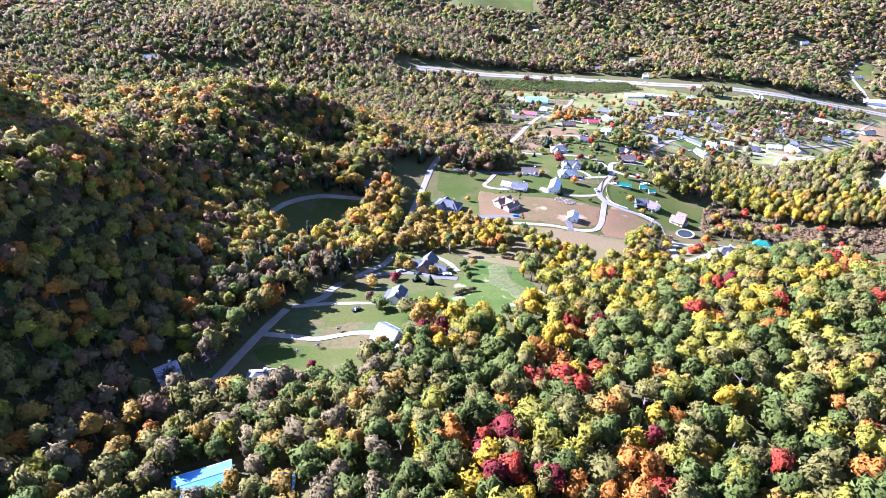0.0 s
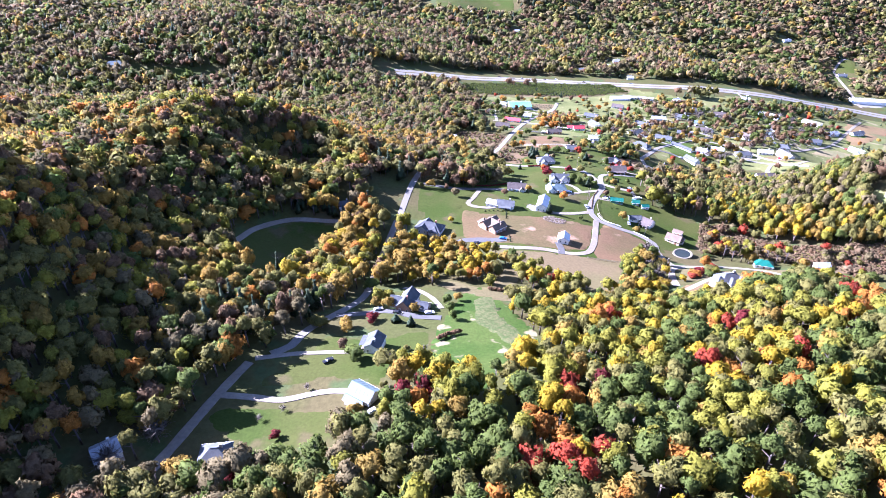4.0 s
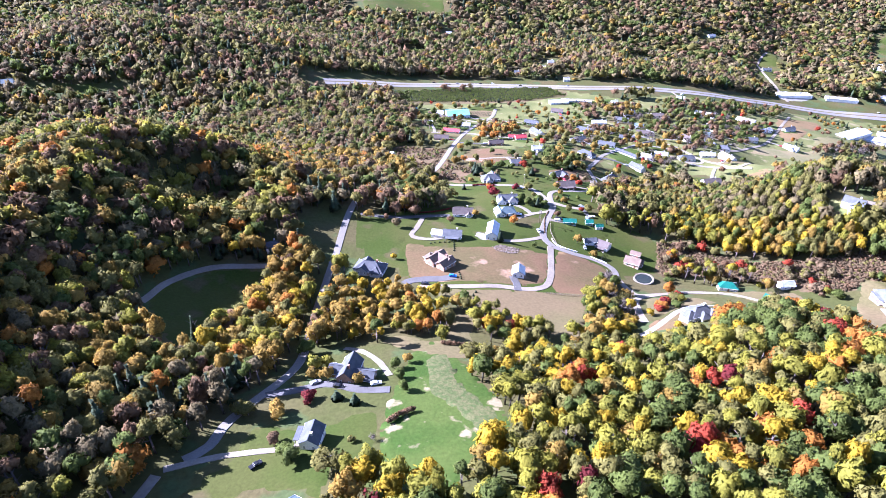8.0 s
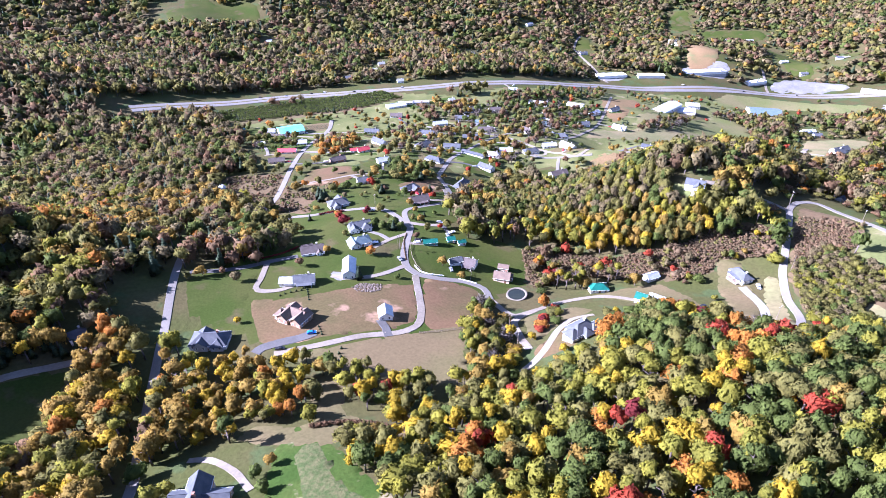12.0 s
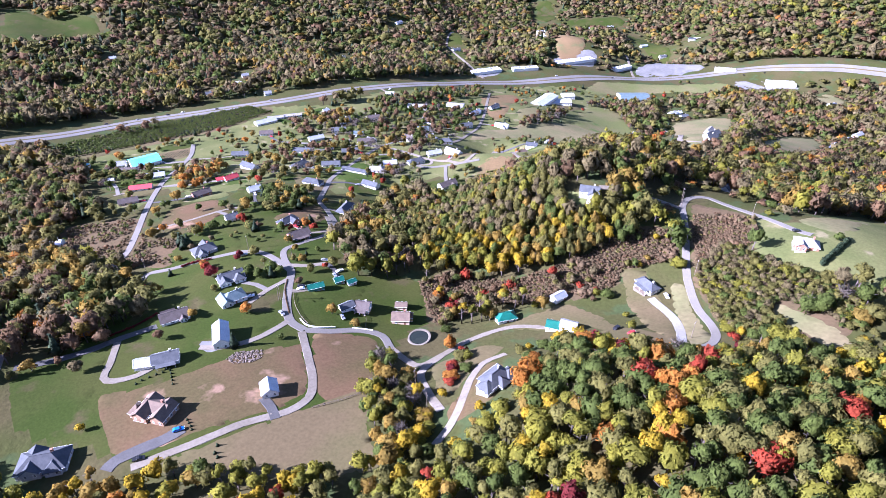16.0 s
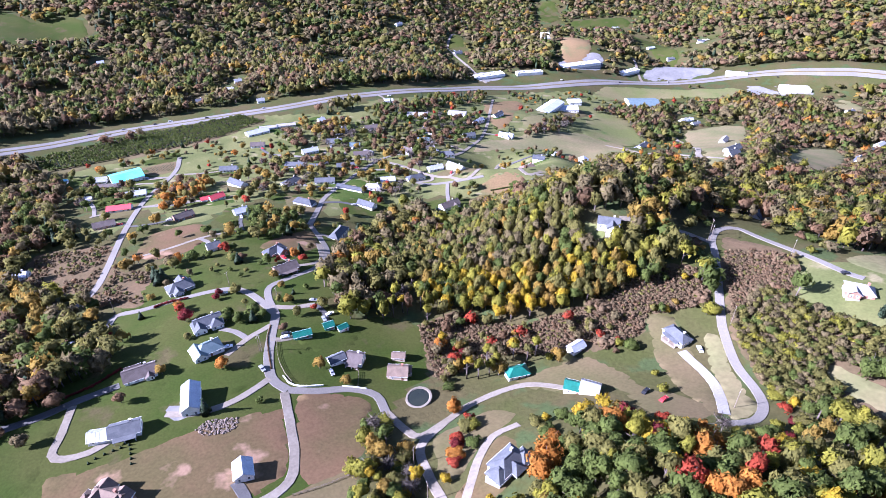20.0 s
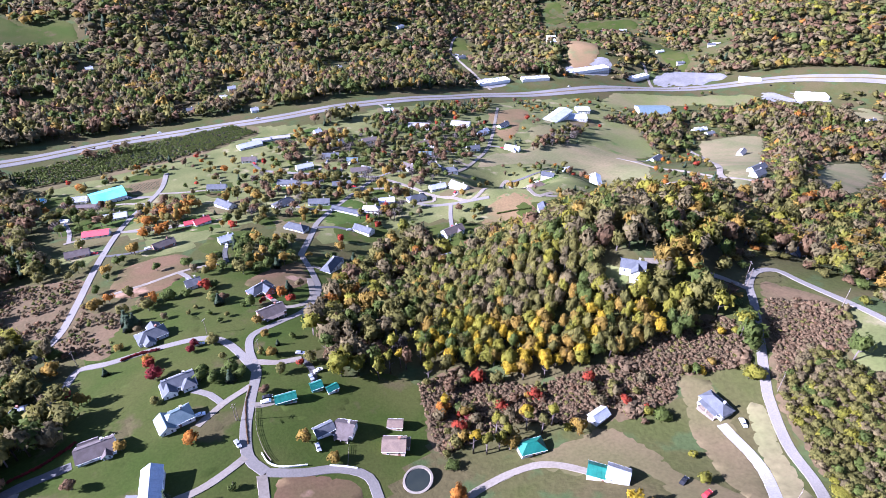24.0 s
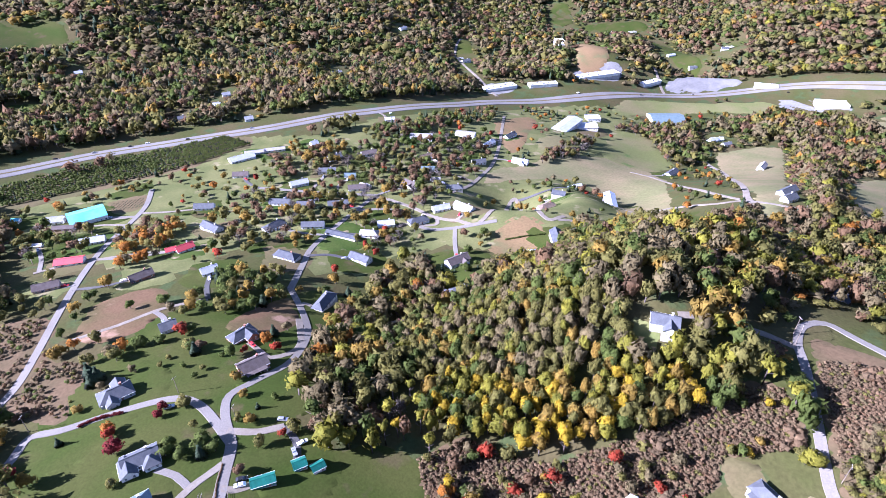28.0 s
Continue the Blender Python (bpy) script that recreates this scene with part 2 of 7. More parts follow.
HOLLOWS = (
    (456, 616, -35.8),
    (496, 576, 14.4),
    (456, 576, 12.0),
    (336, 536, 10.6),
    (376, 456, -9.2),
    (416, 416, 9.4),
    (456, 376, -9.3),
    (416, 576, 6.9),
    (416, 616, 8.6),
    (376, 536, -8.0),
    (536, 536, -5.4),
    (416, 456, 8.2),
    (536, 576, -8.8),
    (376, 496, -6.2),
    (336, 376, 8.3),
    (336, 416, 5.5),
    (496, 536, -7.4),
    (376, 416, -7.1),
    (576, 616, -5.6),
    (576, 576, -5.6),
    (416, 376, 6.0),
    (376, 616, -4.4),
    (496, 616, 4.9),
    (536, 616, 5.3),
    (456, 536, -4.6),
    (376, 376, -5.5),
    (336, 496, 2.9),
    (376, 576, 3.8),
    (416, 536, 4.5),
    (496, 376, -3.0),
    (456, 496, -1.9),
    (576, 536, 2.0),
)
KNOLLS = (
    (200, 354, -32.3),
    (-40, 198, -5.4),
    (200, 120, 17.6),
    (-120, 510, 38.8),
    (-120, 120, -25.4),
    (-40, 354, -14.1),
    (280, 510, -28.4),
    (360, 432, 44.0),
    (280, 276, -30.1),
    (40, 276, -1.1),
    (-200, 432, 30.8),
    (-200, 198, 31.0),
    (-120, 198, -9.0),
    (200, 276, 27.1),
    (360, 276, 27.6),
    (120, 276, -22.7),
    (-40, 432, 23.0),
    (360, 510, -17.7),
    (360, 354, -14.6),
)
HILLS = (
    (-350, 460, 58.8),
    (750, 260, -38.4),
    (-350, 60, 25.7),
    (750, 660, -24.3),
    (970, 1060, 48.0),
    (-350, 660, -9.2),
    (530, 1060, 20.5),
    (-130, 460, -51.1),
    (310, 660, -21.7),
    (-350, 1060, 68.6),
    (750, 460, 26.2),
    (970, 460, -19.9),
    (-130, 1060, 41.1),
    (90, 60, 12.0),
    (-350, 860, -35.5),
    (90, 860, -11.5),
)
MOUNTAINS = (
    (800, 750, -69.9),
    (-200, 750, -37.5),
    (1300, 750, -22.1),
    (300, 1200, -50.8),
    (1300, 1200, -110.7),
    (1300, 300, -85.8),
    (-700, 1200, -9.6),
    (-700, 750, -71.4),
    (800, 1700, -38.4),
    (800, 1200, -54.7),
    (-200, 1200, -80.8),
    (1300, 1700, -37.1),
    (800, 300, -16.6),
    (1800, 1200, -26.0),
    (-700, 300, 43.4),
)
SLOPE = (2.9, -43.1, -32.4)


# the spur's narrow crest above the creek
CREST = ((-203, 350, 9.0), (-193, 300, 11.0), (-185, 250, 9.0), (315, 386, 4.3))
BUMPS = np.array(
    [(*b, reach) for group, reach in ((KNOLLS, 85.0), (RAVINE, 30.0), (CREST, 34.0), (SPURS, 62.0), (BASIN, 88.0), (HOLLOWS, 44.0), (HILLS, 200.0), (MOUNTAINS, 480.0)) for b in group] + list(SHADE_RIDGE)
)


def terrain(x, y):
    """Height of the ground: a slope with knolls, hills and mountains on it."""
    x, y = np.asarray(x, float), np.asarray(y, float)
    fx, fy = x.ravel(), y.ravel()
    z = SLOPE[0] + SLOPE[1] * x / 1000 + SLOPE[2] * y / 1000
    rise = [np.exp(-((fx[k : k + 9000, None] - BUMPS[:, 0]) ** 2 + (fy[k : k + 9000, None] - BUMPS[:, 1]) ** 2) / BUMPS[:, 3] ** 2) @ BUMPS[:, 2] for k in range(0, len(fx), 9000)]
    z = z + np.concatenate(rise).reshape(x.shape)
    # spurs and gullies of the mountains beyond the highway
    wild = np.clip((np.hypot(x - 60, y - 140) - 1050) / 300, 0, 1)
    folds = 17 * np.sin(x / 61 + 0.9 * np.sin(y / 110)) * np.sin(y / 95 + x / 170) + 9 * np.sin((x + 0.6 * y) / 37 + np.sin(y / 70))
    return z + wild * folds


def mesh_of(name, verts, faces, mats, index=None, smooth=False):
    me = bpy.data.meshes.new(name)
    me.from_pydata([tuple(v) for v in verts], [], [tuple(f) for f in faces])
    for m in mats:
        me.materials.append(m)
    if index is not None:
        me.polygons.foreach_set("material_index", index)
    if smooth:
        me.polygons.foreach_set("use_smooth", [True] * len(me.polygons))
    me.update()
    return me


def part(name, bm, mat, parent=None, label="", m=None):
    """Links a bmesh as one mesh object under a thing or a part."""
    me = bpy.data.meshes.new(name)
    bm.to_mesh(me)
    bm.free()
    me.materials.append(mat)
    return shared(name, me, parent, label, m)


def shared(name, me, parent=None, label="", m=None):
    ob = new(name, me)
    ob.parent = parent
    if m is not None:
        ob.matrix_basis = m
    return tagged(ob, label) if label else ob


def box(bm, x0, x1, y0, y1, z0, z1):
    made = bmesh.ops.create_cube(bm, size=1.0, matrix=Matrix.Translation(((x0 + x1) / 2, (y0 + y1) / 2, (z0 + z1) / 2)) @ Matrix.Diagonal((x1 - x0, y1 - y0, z1 - z0, 1)))
    return made["verts"]


def steps(*runs):
    out = [runs[0][0]]
    for start, end, size in runs:
        out += list(np.linspace(start, end, max(1, round((end - start) / size)) + 1)[1:])
    return np.array(out)


VILLAGE_GRASS = [(65.6, 797.7), (90.3, 919.2), (208.4, 902.5), (299.5, 934.5), (377.5, 885.0), (500.4, 906.0), (649.3, 898.5), (768.0, 902.0), (858.5, 864.7), (906.3, 787.4), (835.1, 687.7), (677.2, 645.3), (507.9, 539.7), (448.4, 527.7), (386.7, 553.8), (355.7, 557.8), (347.9, 576.5), (304.0, 589.9), (269.9, 581.5), (240.1, 592.3), (236.6, 623.1), (205.5, 655.7), (164.3, 636.4), (125.0, 684.7), (103.0, 762.6)]
NEAR_LAWNS = [(-4, 400), (26, 362), (104, 292), (126, 338), (160, 364), (186, 372), (204, 405), (186, 418), (164, 440), (196, 492), (238, 540), (214, 575), (180, 600), (100, 560), (70, 512), (20, 450), (0, 440)]


def inside(points, ring):
    x, y = points[:, 0], points[:, 1]
    hit = np.zeros(len(points), bool)
    for (ax, ay), (bx, by) in zip(ring, np.roll(ring, -1, 0)):
        if ay != by:
            hit ^= ((ay > y) != (by > y)) & (x < (bx - ax) * (y - ay) / (by - ay) + ax)
    return hit


def ground_sheet():
    xs = steps((-4200, -1000, 200), (-1000, -320, 34), (-320, 620, 5), (620, 1000, 9), (1000, 2000, 30), (2000, 4400, 200))
    ys = steps((-3000, -200, 200), (-200, 80, 20), (80, 740, 5), (740, 1000, 8), (1000, 2000, 30), (2000, 4600, 200))
    gx, gy = np.meshgrid(xs, ys)
    verts = np.stack([gx, gy, terrain(gx, gy)], -1).reshape(-1, 3)
    n, k = len(xs), len(ys)
    a = (np.arange(k - 1)[:, None] * n + np.arange(n - 1)).ravel()
    faces = np.stack([a, a + 1, a + n + 1, a + n], 1)
    mid = verts[faces].mean(1)[:, :2]
    kind = np.where(inside(mid, NEAR_LAWNS), 2, np.where(inside(mid, VILLAGE_GRASS), 1, 0))
    me = mesh_of("ground", verts, faces, [GROUND["floor"], GROUND["pale"], GROUND["lawn"]], kind.astype(np.int32), smooth=True)
    tagged(new("ground", me), "rolling mountain valley ground of rough autumn grass", "ground", kind="structure")


ground_sheet()


def smooth_line(points, closed=False, step=4.0):
    """Points along a soft curve through the given ones."""
    p = np.array(points, float)
    ring = np.vstack([p[-1], p, p[:2]]) if closed else np.vstack([2 * p[0] - p[1], p, 2 * p[-1] - p[-2]])
    out = []
    for a, b, c, d in zip(ring, ring[1:], ring[2:], ring[3:]):
        count = max(2, int(np.linalg.norm(c - b) / step))
        for t in np.arange(count) / count:
            out.append(0.5 * (2 * b + (c - a) * t + (2 * a - 5 * b + 4 * c - d) * t * t + (3 * b - a - 3 * c + d) * t**3))
    if not closed:
        out.append(p[-1])
    return np.array(out)


PATHS, OPEN, THICKETS, FOOTPRINTS, BARE_PLOTS, LOW_EDGES = [], [], [], [], [], []


def road(name, width, kind, points):
    line = smooth_line(points, step=3.5)
    way = np.gradient(line, axis=0)
    side = np.stack([-way[:, 1], way[:, 0]], 1) / np.linalg.norm(way, axis=1)[:, None]
    far = np.linalg.norm(line - (60, 150), axis=1)
    lift = (0.36 if kind == "verge" else 0.25) + np.clip(far - 350, 0, 900) * 0.0006
    offs = (-0.5, -0.46, 0.0, 0.46, 0.5)
    verts = []
    for n, off in enumerate(offs):
        wobble = 0.0 if kind in ("asphalt", "highway", "concrete") else 0.03 * np.sin(np.arange(len(line)) * 1.7 + n * 2)
        p = line + side * ((off + (wobble * np.sign(off))) * width)[:, None] if np.ndim(wobble) else line + side * off * width
        z = terrain(p[:, 0], p[:, 1]) + (lift if n in (1, 2, 3) else lift - 0.34)
        verts.append(np.column_stack([p, z]))
    verts = np.stack(verts, 1).reshape(-1, 3)
    faces = [(r * 5 + c, r * 5 + c + 1, r * 5 + c + 6, r * 5 + c + 5) for r in range(len(line) - 1) for c in range(4)]
    ob = new(name, mesh_of(name, verts, faces, [PAVING[kind]]))
    word = {"highway": "pale worn asphalt highway along the valley", "verge": "dry grass median between two carriageways", "asphalt": "worn grey asphalt road through the valley", "tar": "dark asphalt driveway beside a lawn", "concrete": "pale concrete driveway up to a house", "gravel": "pale gravel lane between grass verges"}[kind]
    tagged(ob, word, "road", kind="structure")
    PATHS.append((line, width / 2 + (24 if name == "highway" else 0)))


def field(name, kind, points, extra=0.0):
    rim = smooth_line(points, closed=True, step=5.0)
    low, high = rim.min(0), rim.max(0)
    size = 4.0 if np.linalg.norm(rim.mean(0) - (60, 150)) < 500 else 7.0
    rng = np.random.RandomState(len(name))
    rim = rim + rng.normal(0, size * 0.1, rim.shape) + np.array([noise.noise_vector(Vector((a * 0.06, b * 0.06, 2.0)))[:2] for a, b in rim]) * size * 0.7
    gx, gy = np.meshgrid(np.arange(low[0], high[0], size), np.arange(low[1], high[1], size))
    inner = np.column_stack([gx.ravel(), gy.ravel()])
    inner = inner[inside(inner, rim)]
    pts = [Vector(p) for p in np.vstack([rim, inner])]
    n = len(rim)
    verts, _, faces, *_ = delaunay_2d_cdt(pts, [(i, (i + 1) % n) for i in range(n)], [], 1, 1e-4)
    v = np.array([tuple(p) for p in verts])
    lift = 0.07 + extra * 0.4 + max(0.0, np.linalg.norm(v.mean(0) - (60, 150)) - 350) * 0.0004
    edge = np.arange(len(v)) < n
    high = terrain(v[:, 0], v[:, 1]) + np.where(edge, -0.06, lift)
    ob = new(name, mesh_of(name, np.column_stack([v, high]), faces, [GROUND[kind]], smooth=True))
    word = {"lawn": "mown green grass lawn", "meadow": "rough green meadow with dry patches", "brown": "brown dry hay field", "dry": "mown field of dry olive grass", "tan": "pale dry grass field", "scrubby": "rusty brown broomsedge field", "stubble": "corn stubble patch in a meadow", "clay": "bare reddish clay soil", "mown": "pale green mown pasture", "pale": "pale mown grass", "lot": "pale paved parking lot"}[kind]
    tagged(ob, word + " on sloping ground", "parking lot" if kind == "lot" else "field", kind="structure")
    if kind != "lawn" or "field" in name:
        BARE_PLOTS.append(rim)


def clearing(name, points):
    """Open ground without woods; round small plots the forest edge stays low."""
    OPEN.append(np.array(points, float))
    if name.endswith("plot"):
        LOW_EDGES.append(OPEN[-1])


def thicket(name, points):
    THICKETS.append(np.array(points, float))
    field(name, "scrubby", points)


road("main_lane", 5, "asphalt", [(122.8, 394.4), (119.7, 405.2), (124.2, 420.6), (132.5, 436.9), (141.5, 453.9), (140.6, 462.8)])
road("upper_lane", 4.6, "asphalt", [(141.5, 453.9), (137.8, 483.8), (130.1, 497), (115, 503.1), (99.4, 506.9), (84.1, 510.4), (71.5, 515.7), (64.3, 504.8), (53.6, 492)])
road("valley_road", 5, "asphalt", [(187.7, 843.8), (170.8, 796.9), (134.2, 735.7), (116.2, 697.1), (96.5, 644.6), (78.8, 592.8), (65.9, 561.9), (52.1, 548.2), (35.9, 541.6), (28.9, 532.2)])
road("loop_lane", 4.2, "asphalt", [(142.1, 455.2), (144.6, 471.6), (150.6, 484.3), (165.6, 488.8), (185.2, 496.3), (204, 520.2), (212.7, 547.7), (218, 579)])
road("court_lane", 4, "gravel", [(142.3, 461.7), (152.5, 454.4), (163.6, 451.3)])
road("pond_lane", 4.5, "asphalt", [(122.8, 394.4), (134.1, 387.7), (148.4, 382), (156.2, 372.7), (154, 360.8)])
road("field_lane", 4.2, "gravel", [(120.8, 393.9), (114.5, 372.4), (109.2, 356.7), (102.5, 346.4), (91, 343.3), (73.2, 347), (55.5, 348.1), (41.8, 349.9), (29.8, 351.9)])
road("barn_drive", 3.6, "gravel", [(118.7, 405.7), (105.5, 401), (93.7, 399.6), (82, 402.6), (73.7, 408.7)])
road("cottage_drive", 3.4, "gravel", [(135.3, 445), (121, 440.2), (107.8, 433.1)])
road("ranch_drive", 5, "tar", [(-1.2, 444), (13.1, 441.1), (28.6, 440.4), (43.8, 442.4), (61.4, 442.1)])
road("side_drive", 3.6, "gravel", [(41.9, 439.7), (36.3, 423.9), (31.3, 413.1), (34.7, 407.9), (43.8, 405.4), (52, 407)])
road("house_drive", 6, "tar", [(52, 359.2), (43.8, 358.3), (34.1, 359.3), (25.9, 359.6), (21.5, 357)])
road("garden_lane", 4, "gravel", [(154, 360.8), (154.6, 344.7), (157.1, 337.4), (170.8, 338.4), (186.9, 341.2), (207.5, 338.4), (218.9, 330.8), (227.5, 310.5)])
road("lower_lane", 4, "gravel", [(170.8, 338.4), (153.3, 331.8), (145.8, 314.8), (142, 300.2)])
road("hill_road", 4.2, "asphalt", [(371, 265.1), (371.6, 274.9), (381, 300.3), (389.1, 325.5), (391.6, 339.6), (379.3, 344.6), (363.9, 339.6), (353.2, 331), (331.7, 314.2), (311.2, 298.3), (305.6, 293.3), (289.4, 277.1), (278.1, 262.6), (267.9, 254.5), (255.1, 251.8), (244.5, 256.4)])
road("hill_drive", 4.6, "concrete", [(283.8, 300.3), (280.9, 294.0), (277.0, 285.2), (271.1, 276.5), (261.6, 268.3), (250.6, 261.2)])
road("ridge_drive", 3.6, "gravel", [(360.5, 338.9), (356, 350), (346, 361), (334, 371), (325, 377)])
road("highway", 22, "highway", [(-43.4, 950.7), (15.2, 965.3), (70.7, 973.5), (156.5, 985.1), (247.8, 966.2), (345.4, 940.7), (430.7, 934.6), (491.7, 930.2), (610.8, 934.8), (706.8, 940.1), (859.5, 898.3), (1035.2, 856.3), (1186.8, 759.7), (1252.8, 634.4), (1291.6, 540.9), (1338.1, 448.1)])
road("median", 3, "verge", [(-43.4, 950.7), (15.2, 965.3), (70.7, 973.5), (156.5, 985.1), (247.8, 966.2), (345.4, 940.7), (430.7, 934.6), (491.7, 930.2), (610.8, 934.8), (706.8, 940.1), (859.5, 898.3), (1035.2, 856.3), (1186.8, 759.7), (1252.8, 634.4), (1291.6, 540.9), (1338.1, 448.1)])
road("village_road", 5, "asphalt", [(270.7, 779.6), (307.5, 739.3), (350, 695.9)])
road("cross_road", 4.5, "asphalt", [(218, 579), (240.5, 609.4), (257.9, 631), (301.9, 664.6), (343.4, 693.2)])
road("east_road", 4.5, "asphalt", [(319.3, 675.6), (348.7, 654.9), (346.3, 616.2), (362.7, 598.5), (393.5, 578.5)])
road("field_road", 4, "gravel", [(411.8, 665.1), (464.1, 690.4), (544.0, 753.0), (664.7, 878.7)])
road("quarry_road", 5, "gravel", [(827.6, 666.8), (796.0, 632.7), (748.0, 583.2), (600.0, 491.0), (561.9, 468.8), (542.8, 451.9)])
road("track", 4, "gravel", [(550.6, 467.2), (539.9, 483.8), (540.3, 507.8), (538.2, 524.2), (525.7, 534.8), (510.1, 529.4), (499.4, 505.8), (408.9, 433.6)])
road("dirt_track", 3.6, "gravel", [(665.2, 652.7), (666.9, 622.3), (625.8, 561.6), (575.3, 504.5), (553.9, 469.0), (553.6, 442.5), (557.6, 425.4)])
road("creek_road", 4.5, "asphalt", [(7.9, 537.8), (-8.1, 447.9), (-16.5, 400.3), (-21, 381.4), (-27.4, 347), (-30.6, 311.8), (-34.4, 281), (-54.6, 247.4), (-59.9, 232.8), (-67.2, 226.7)])
road("farm_road", 4, "gravel", [(-74.6, 220.4), (-81.2, 201.1), (-89.8, 173.5), (-95.8, 157.6)])
road("near_drive", 3.5, "gravel", [(-23, 193.3), (-30.3, 198.3), (-41.9, 199.3), (-55.2, 196.5), (-69.4, 199.1), (-82.1, 200.3)])
road("white_house_drive", 3, "gravel", [(-27.8, 225.9), (-41.1, 226.8), (-56.3, 226.7), (-72.9, 223.1)])
road("dark_house_drive", 5, "tar", [(7.2, 255.8), (-4.4, 258), (-18.7, 265.6), (-30.3, 263.5), (-43.9, 261.7)])
road("loop_drive", 3, "gravel", [(7.8, 267.1), (3.4, 280.6), (-4.1, 292.2), (-12.2, 297)])
road("bank_lane", 4.2, "gravel", [(345.7, 694.4), (352.8, 683.3), (361.4, 650.9), (365.2, 624.7), (373.5, 606.9), (388.6, 588.8), (477.0, 647.3), (425.9, 559.8), (441.5, 550.2)])
road("court_drive", 3.5, "gravel", [(337.5, 629.7), (357.2, 613.2), (367.2, 625.7)])
road("bank_drive", 3.5, "gravel", [(431.2, 548.2), (442.7, 540.8), (436.8, 527.3)])
road("valley_branch", 3.6, "gravel", [(82.5, 712.1), (100.2, 710.7), (122.2, 705.1)])
road("barn_branch", 3.4, "gravel", [(93.6, 591.2), (118.9, 589.1), (143.2, 591.8), (168.9, 587.4)])
road("ranch_court", 4, "gravel", [(207.3, 540.3), (196.7, 511.9), (186.3, 503.6), (176.7, 504.5)])
road("villa_drive", 3.6, "gravel", [(189.8, 313), (177.8, 315), (163.8, 307.9), (151.5, 298.3), (139.4, 290), (128, 285.5)])
road("garage_drive", 4.5, "tar", [(85.7, 357), (86.3, 349.1), (85.3, 341.8)])
road("glen_road", 5, "gravel", [(724.5, 964.4), (756.7, 1049.6), (796.9, 1165.5), (882.1, 1285.1), (962.4, 1339.8)])
road("notch_road", 5, "gravel", [(1026.8, 866.1), (1083, 933.3), (1170, 1035)])
road("orchard_track", 4, "gravel", [(-117.3, 346.2), (-108.8, 367.5), (-88, 384.1), (-56.3, 387.4)])

field("brown_field", "brown", [(26.9, 403.7), (40.2, 397), (67, 394.1), (115.8, 387.3), (114.5, 378.1), (107.9, 358.8), (101.4, 347.9), (74.3, 348.8), (49.1, 354.1), (25.9, 362.1), (23.1, 380.9)])
field("stubble_field", "brown", [(124.7, 388.7), (148.2, 378.3), (149.4, 364.6), (136, 345.9), (124.9, 336.5), (105.5, 341.1), (110.5, 357.2)])
field("lower_field", "dry", [(74.9, 344), (100.6, 341.6), (126.4, 336.8), (113.1, 313.1), (103.8, 290.3), (36.3, 343.5)])
field("village_green", "lawn", [(121.4, 399.9), (152.1, 385.2), (165.4, 378.8), (185.4, 373.4), (203.8, 405.4), (192.4, 421.8), (165.3, 435), (142.4, 447.2), (131.3, 429.6), (124.3, 412.2)])
field("barn_lawn", "lawn", [(87.7, 448.1), (130.8, 440), (115.9, 408.4), (94.4, 405.5), (71.8, 411.3), (60.9, 419.8), (70.1, 435.9), (82.1, 438.8)])
field("barn_pad", "lot", [(74.3, 413.5), (83.6, 409.0), (82.1, 400.0), (77.5, 401.1), (73.4, 405.6)], 0.2)
field("west_lawn", "lawn", [(-1.5, 436.2), (33.6, 433.2), (28.4, 413.1), (17.6, 399.1), (-4.3, 400.8)])
field("slope_lawn", "lawn", [(82.1, 486.9), (115.8, 466.9), (135.6, 451.6), (128, 445.4), (102.5, 446.4), (82.9, 452.4), (58.5, 460.2), (33.8, 453.9), (12.3, 452.3), (35.9, 473.9), (68, 479.3)])
field("house_lawn", "lawn", [(70.4, 507.3), (82, 501.5), (97.2, 501.1), (115.5, 499.1), (132, 479), (131.1, 458.8), (106.3, 459.3), (82.3, 453.4), (62.6, 466.1), (46.7, 467.6), (55.5, 490.4)])
field("loop_lawn", "lawn", [(145.4, 469), (151.7, 478.9), (179.6, 487.6), (188.7, 479), (177.2, 454.5), (158.1, 458)])
field("rise_field", "brown", [(96.7, 592.9), (115.1, 628.9), (150.4, 619.8), (136.5, 580.1), (114, 573.1)], 0.3)
field("court_field", "brown", [(170, 553.1), (212.7, 567.8), (202.9, 534.8), (176.9, 527.6)], 0.3)
field("orchard_ground", "dry", [(50.9, 929.4), (160.9, 962.3), (293.6, 944.8), (311.2, 900.2), (240.2, 878.5), (192.7, 878.1), (68.7, 877.4)])
field("tan_field", "tan", [(467.0, 682.2), (518.4, 716.7), (617.4, 713.4), (697.0, 678.5), (647.6, 593.9), (405.0, 437.1), (571.6, 627.9), (516.1, 671.1)])
field("round_field", "mown", [(673.7, 701.2), (778.7, 771.1), (842.9, 771.2), (802.5, 715.7), (761.5, 657.8), (697.1, 648.4)])
field("red_field", "clay", [(633.8, 856.4), (709.7, 864.2), (622.5, 782.7), (562.5, 745.2), (576.7, 786.0)])
field("small_field", "mown", [(619.9, 767.7), (667.9, 775.8), (645.9, 730.7), (593.1, 721.7)])
field("bank_field", "clay", [(361.7, 547.9), (397.0, 574.1), (418.0, 560.6), (416.7, 539.0), (381.7, 531.3)])
field("strip_field", "mown", [(872.0, 854.2), (954.6, 858.5), (1125.4, 745.3), (1088.6, 700.6), (1005.0, 781.5), (873.3, 828.4)])
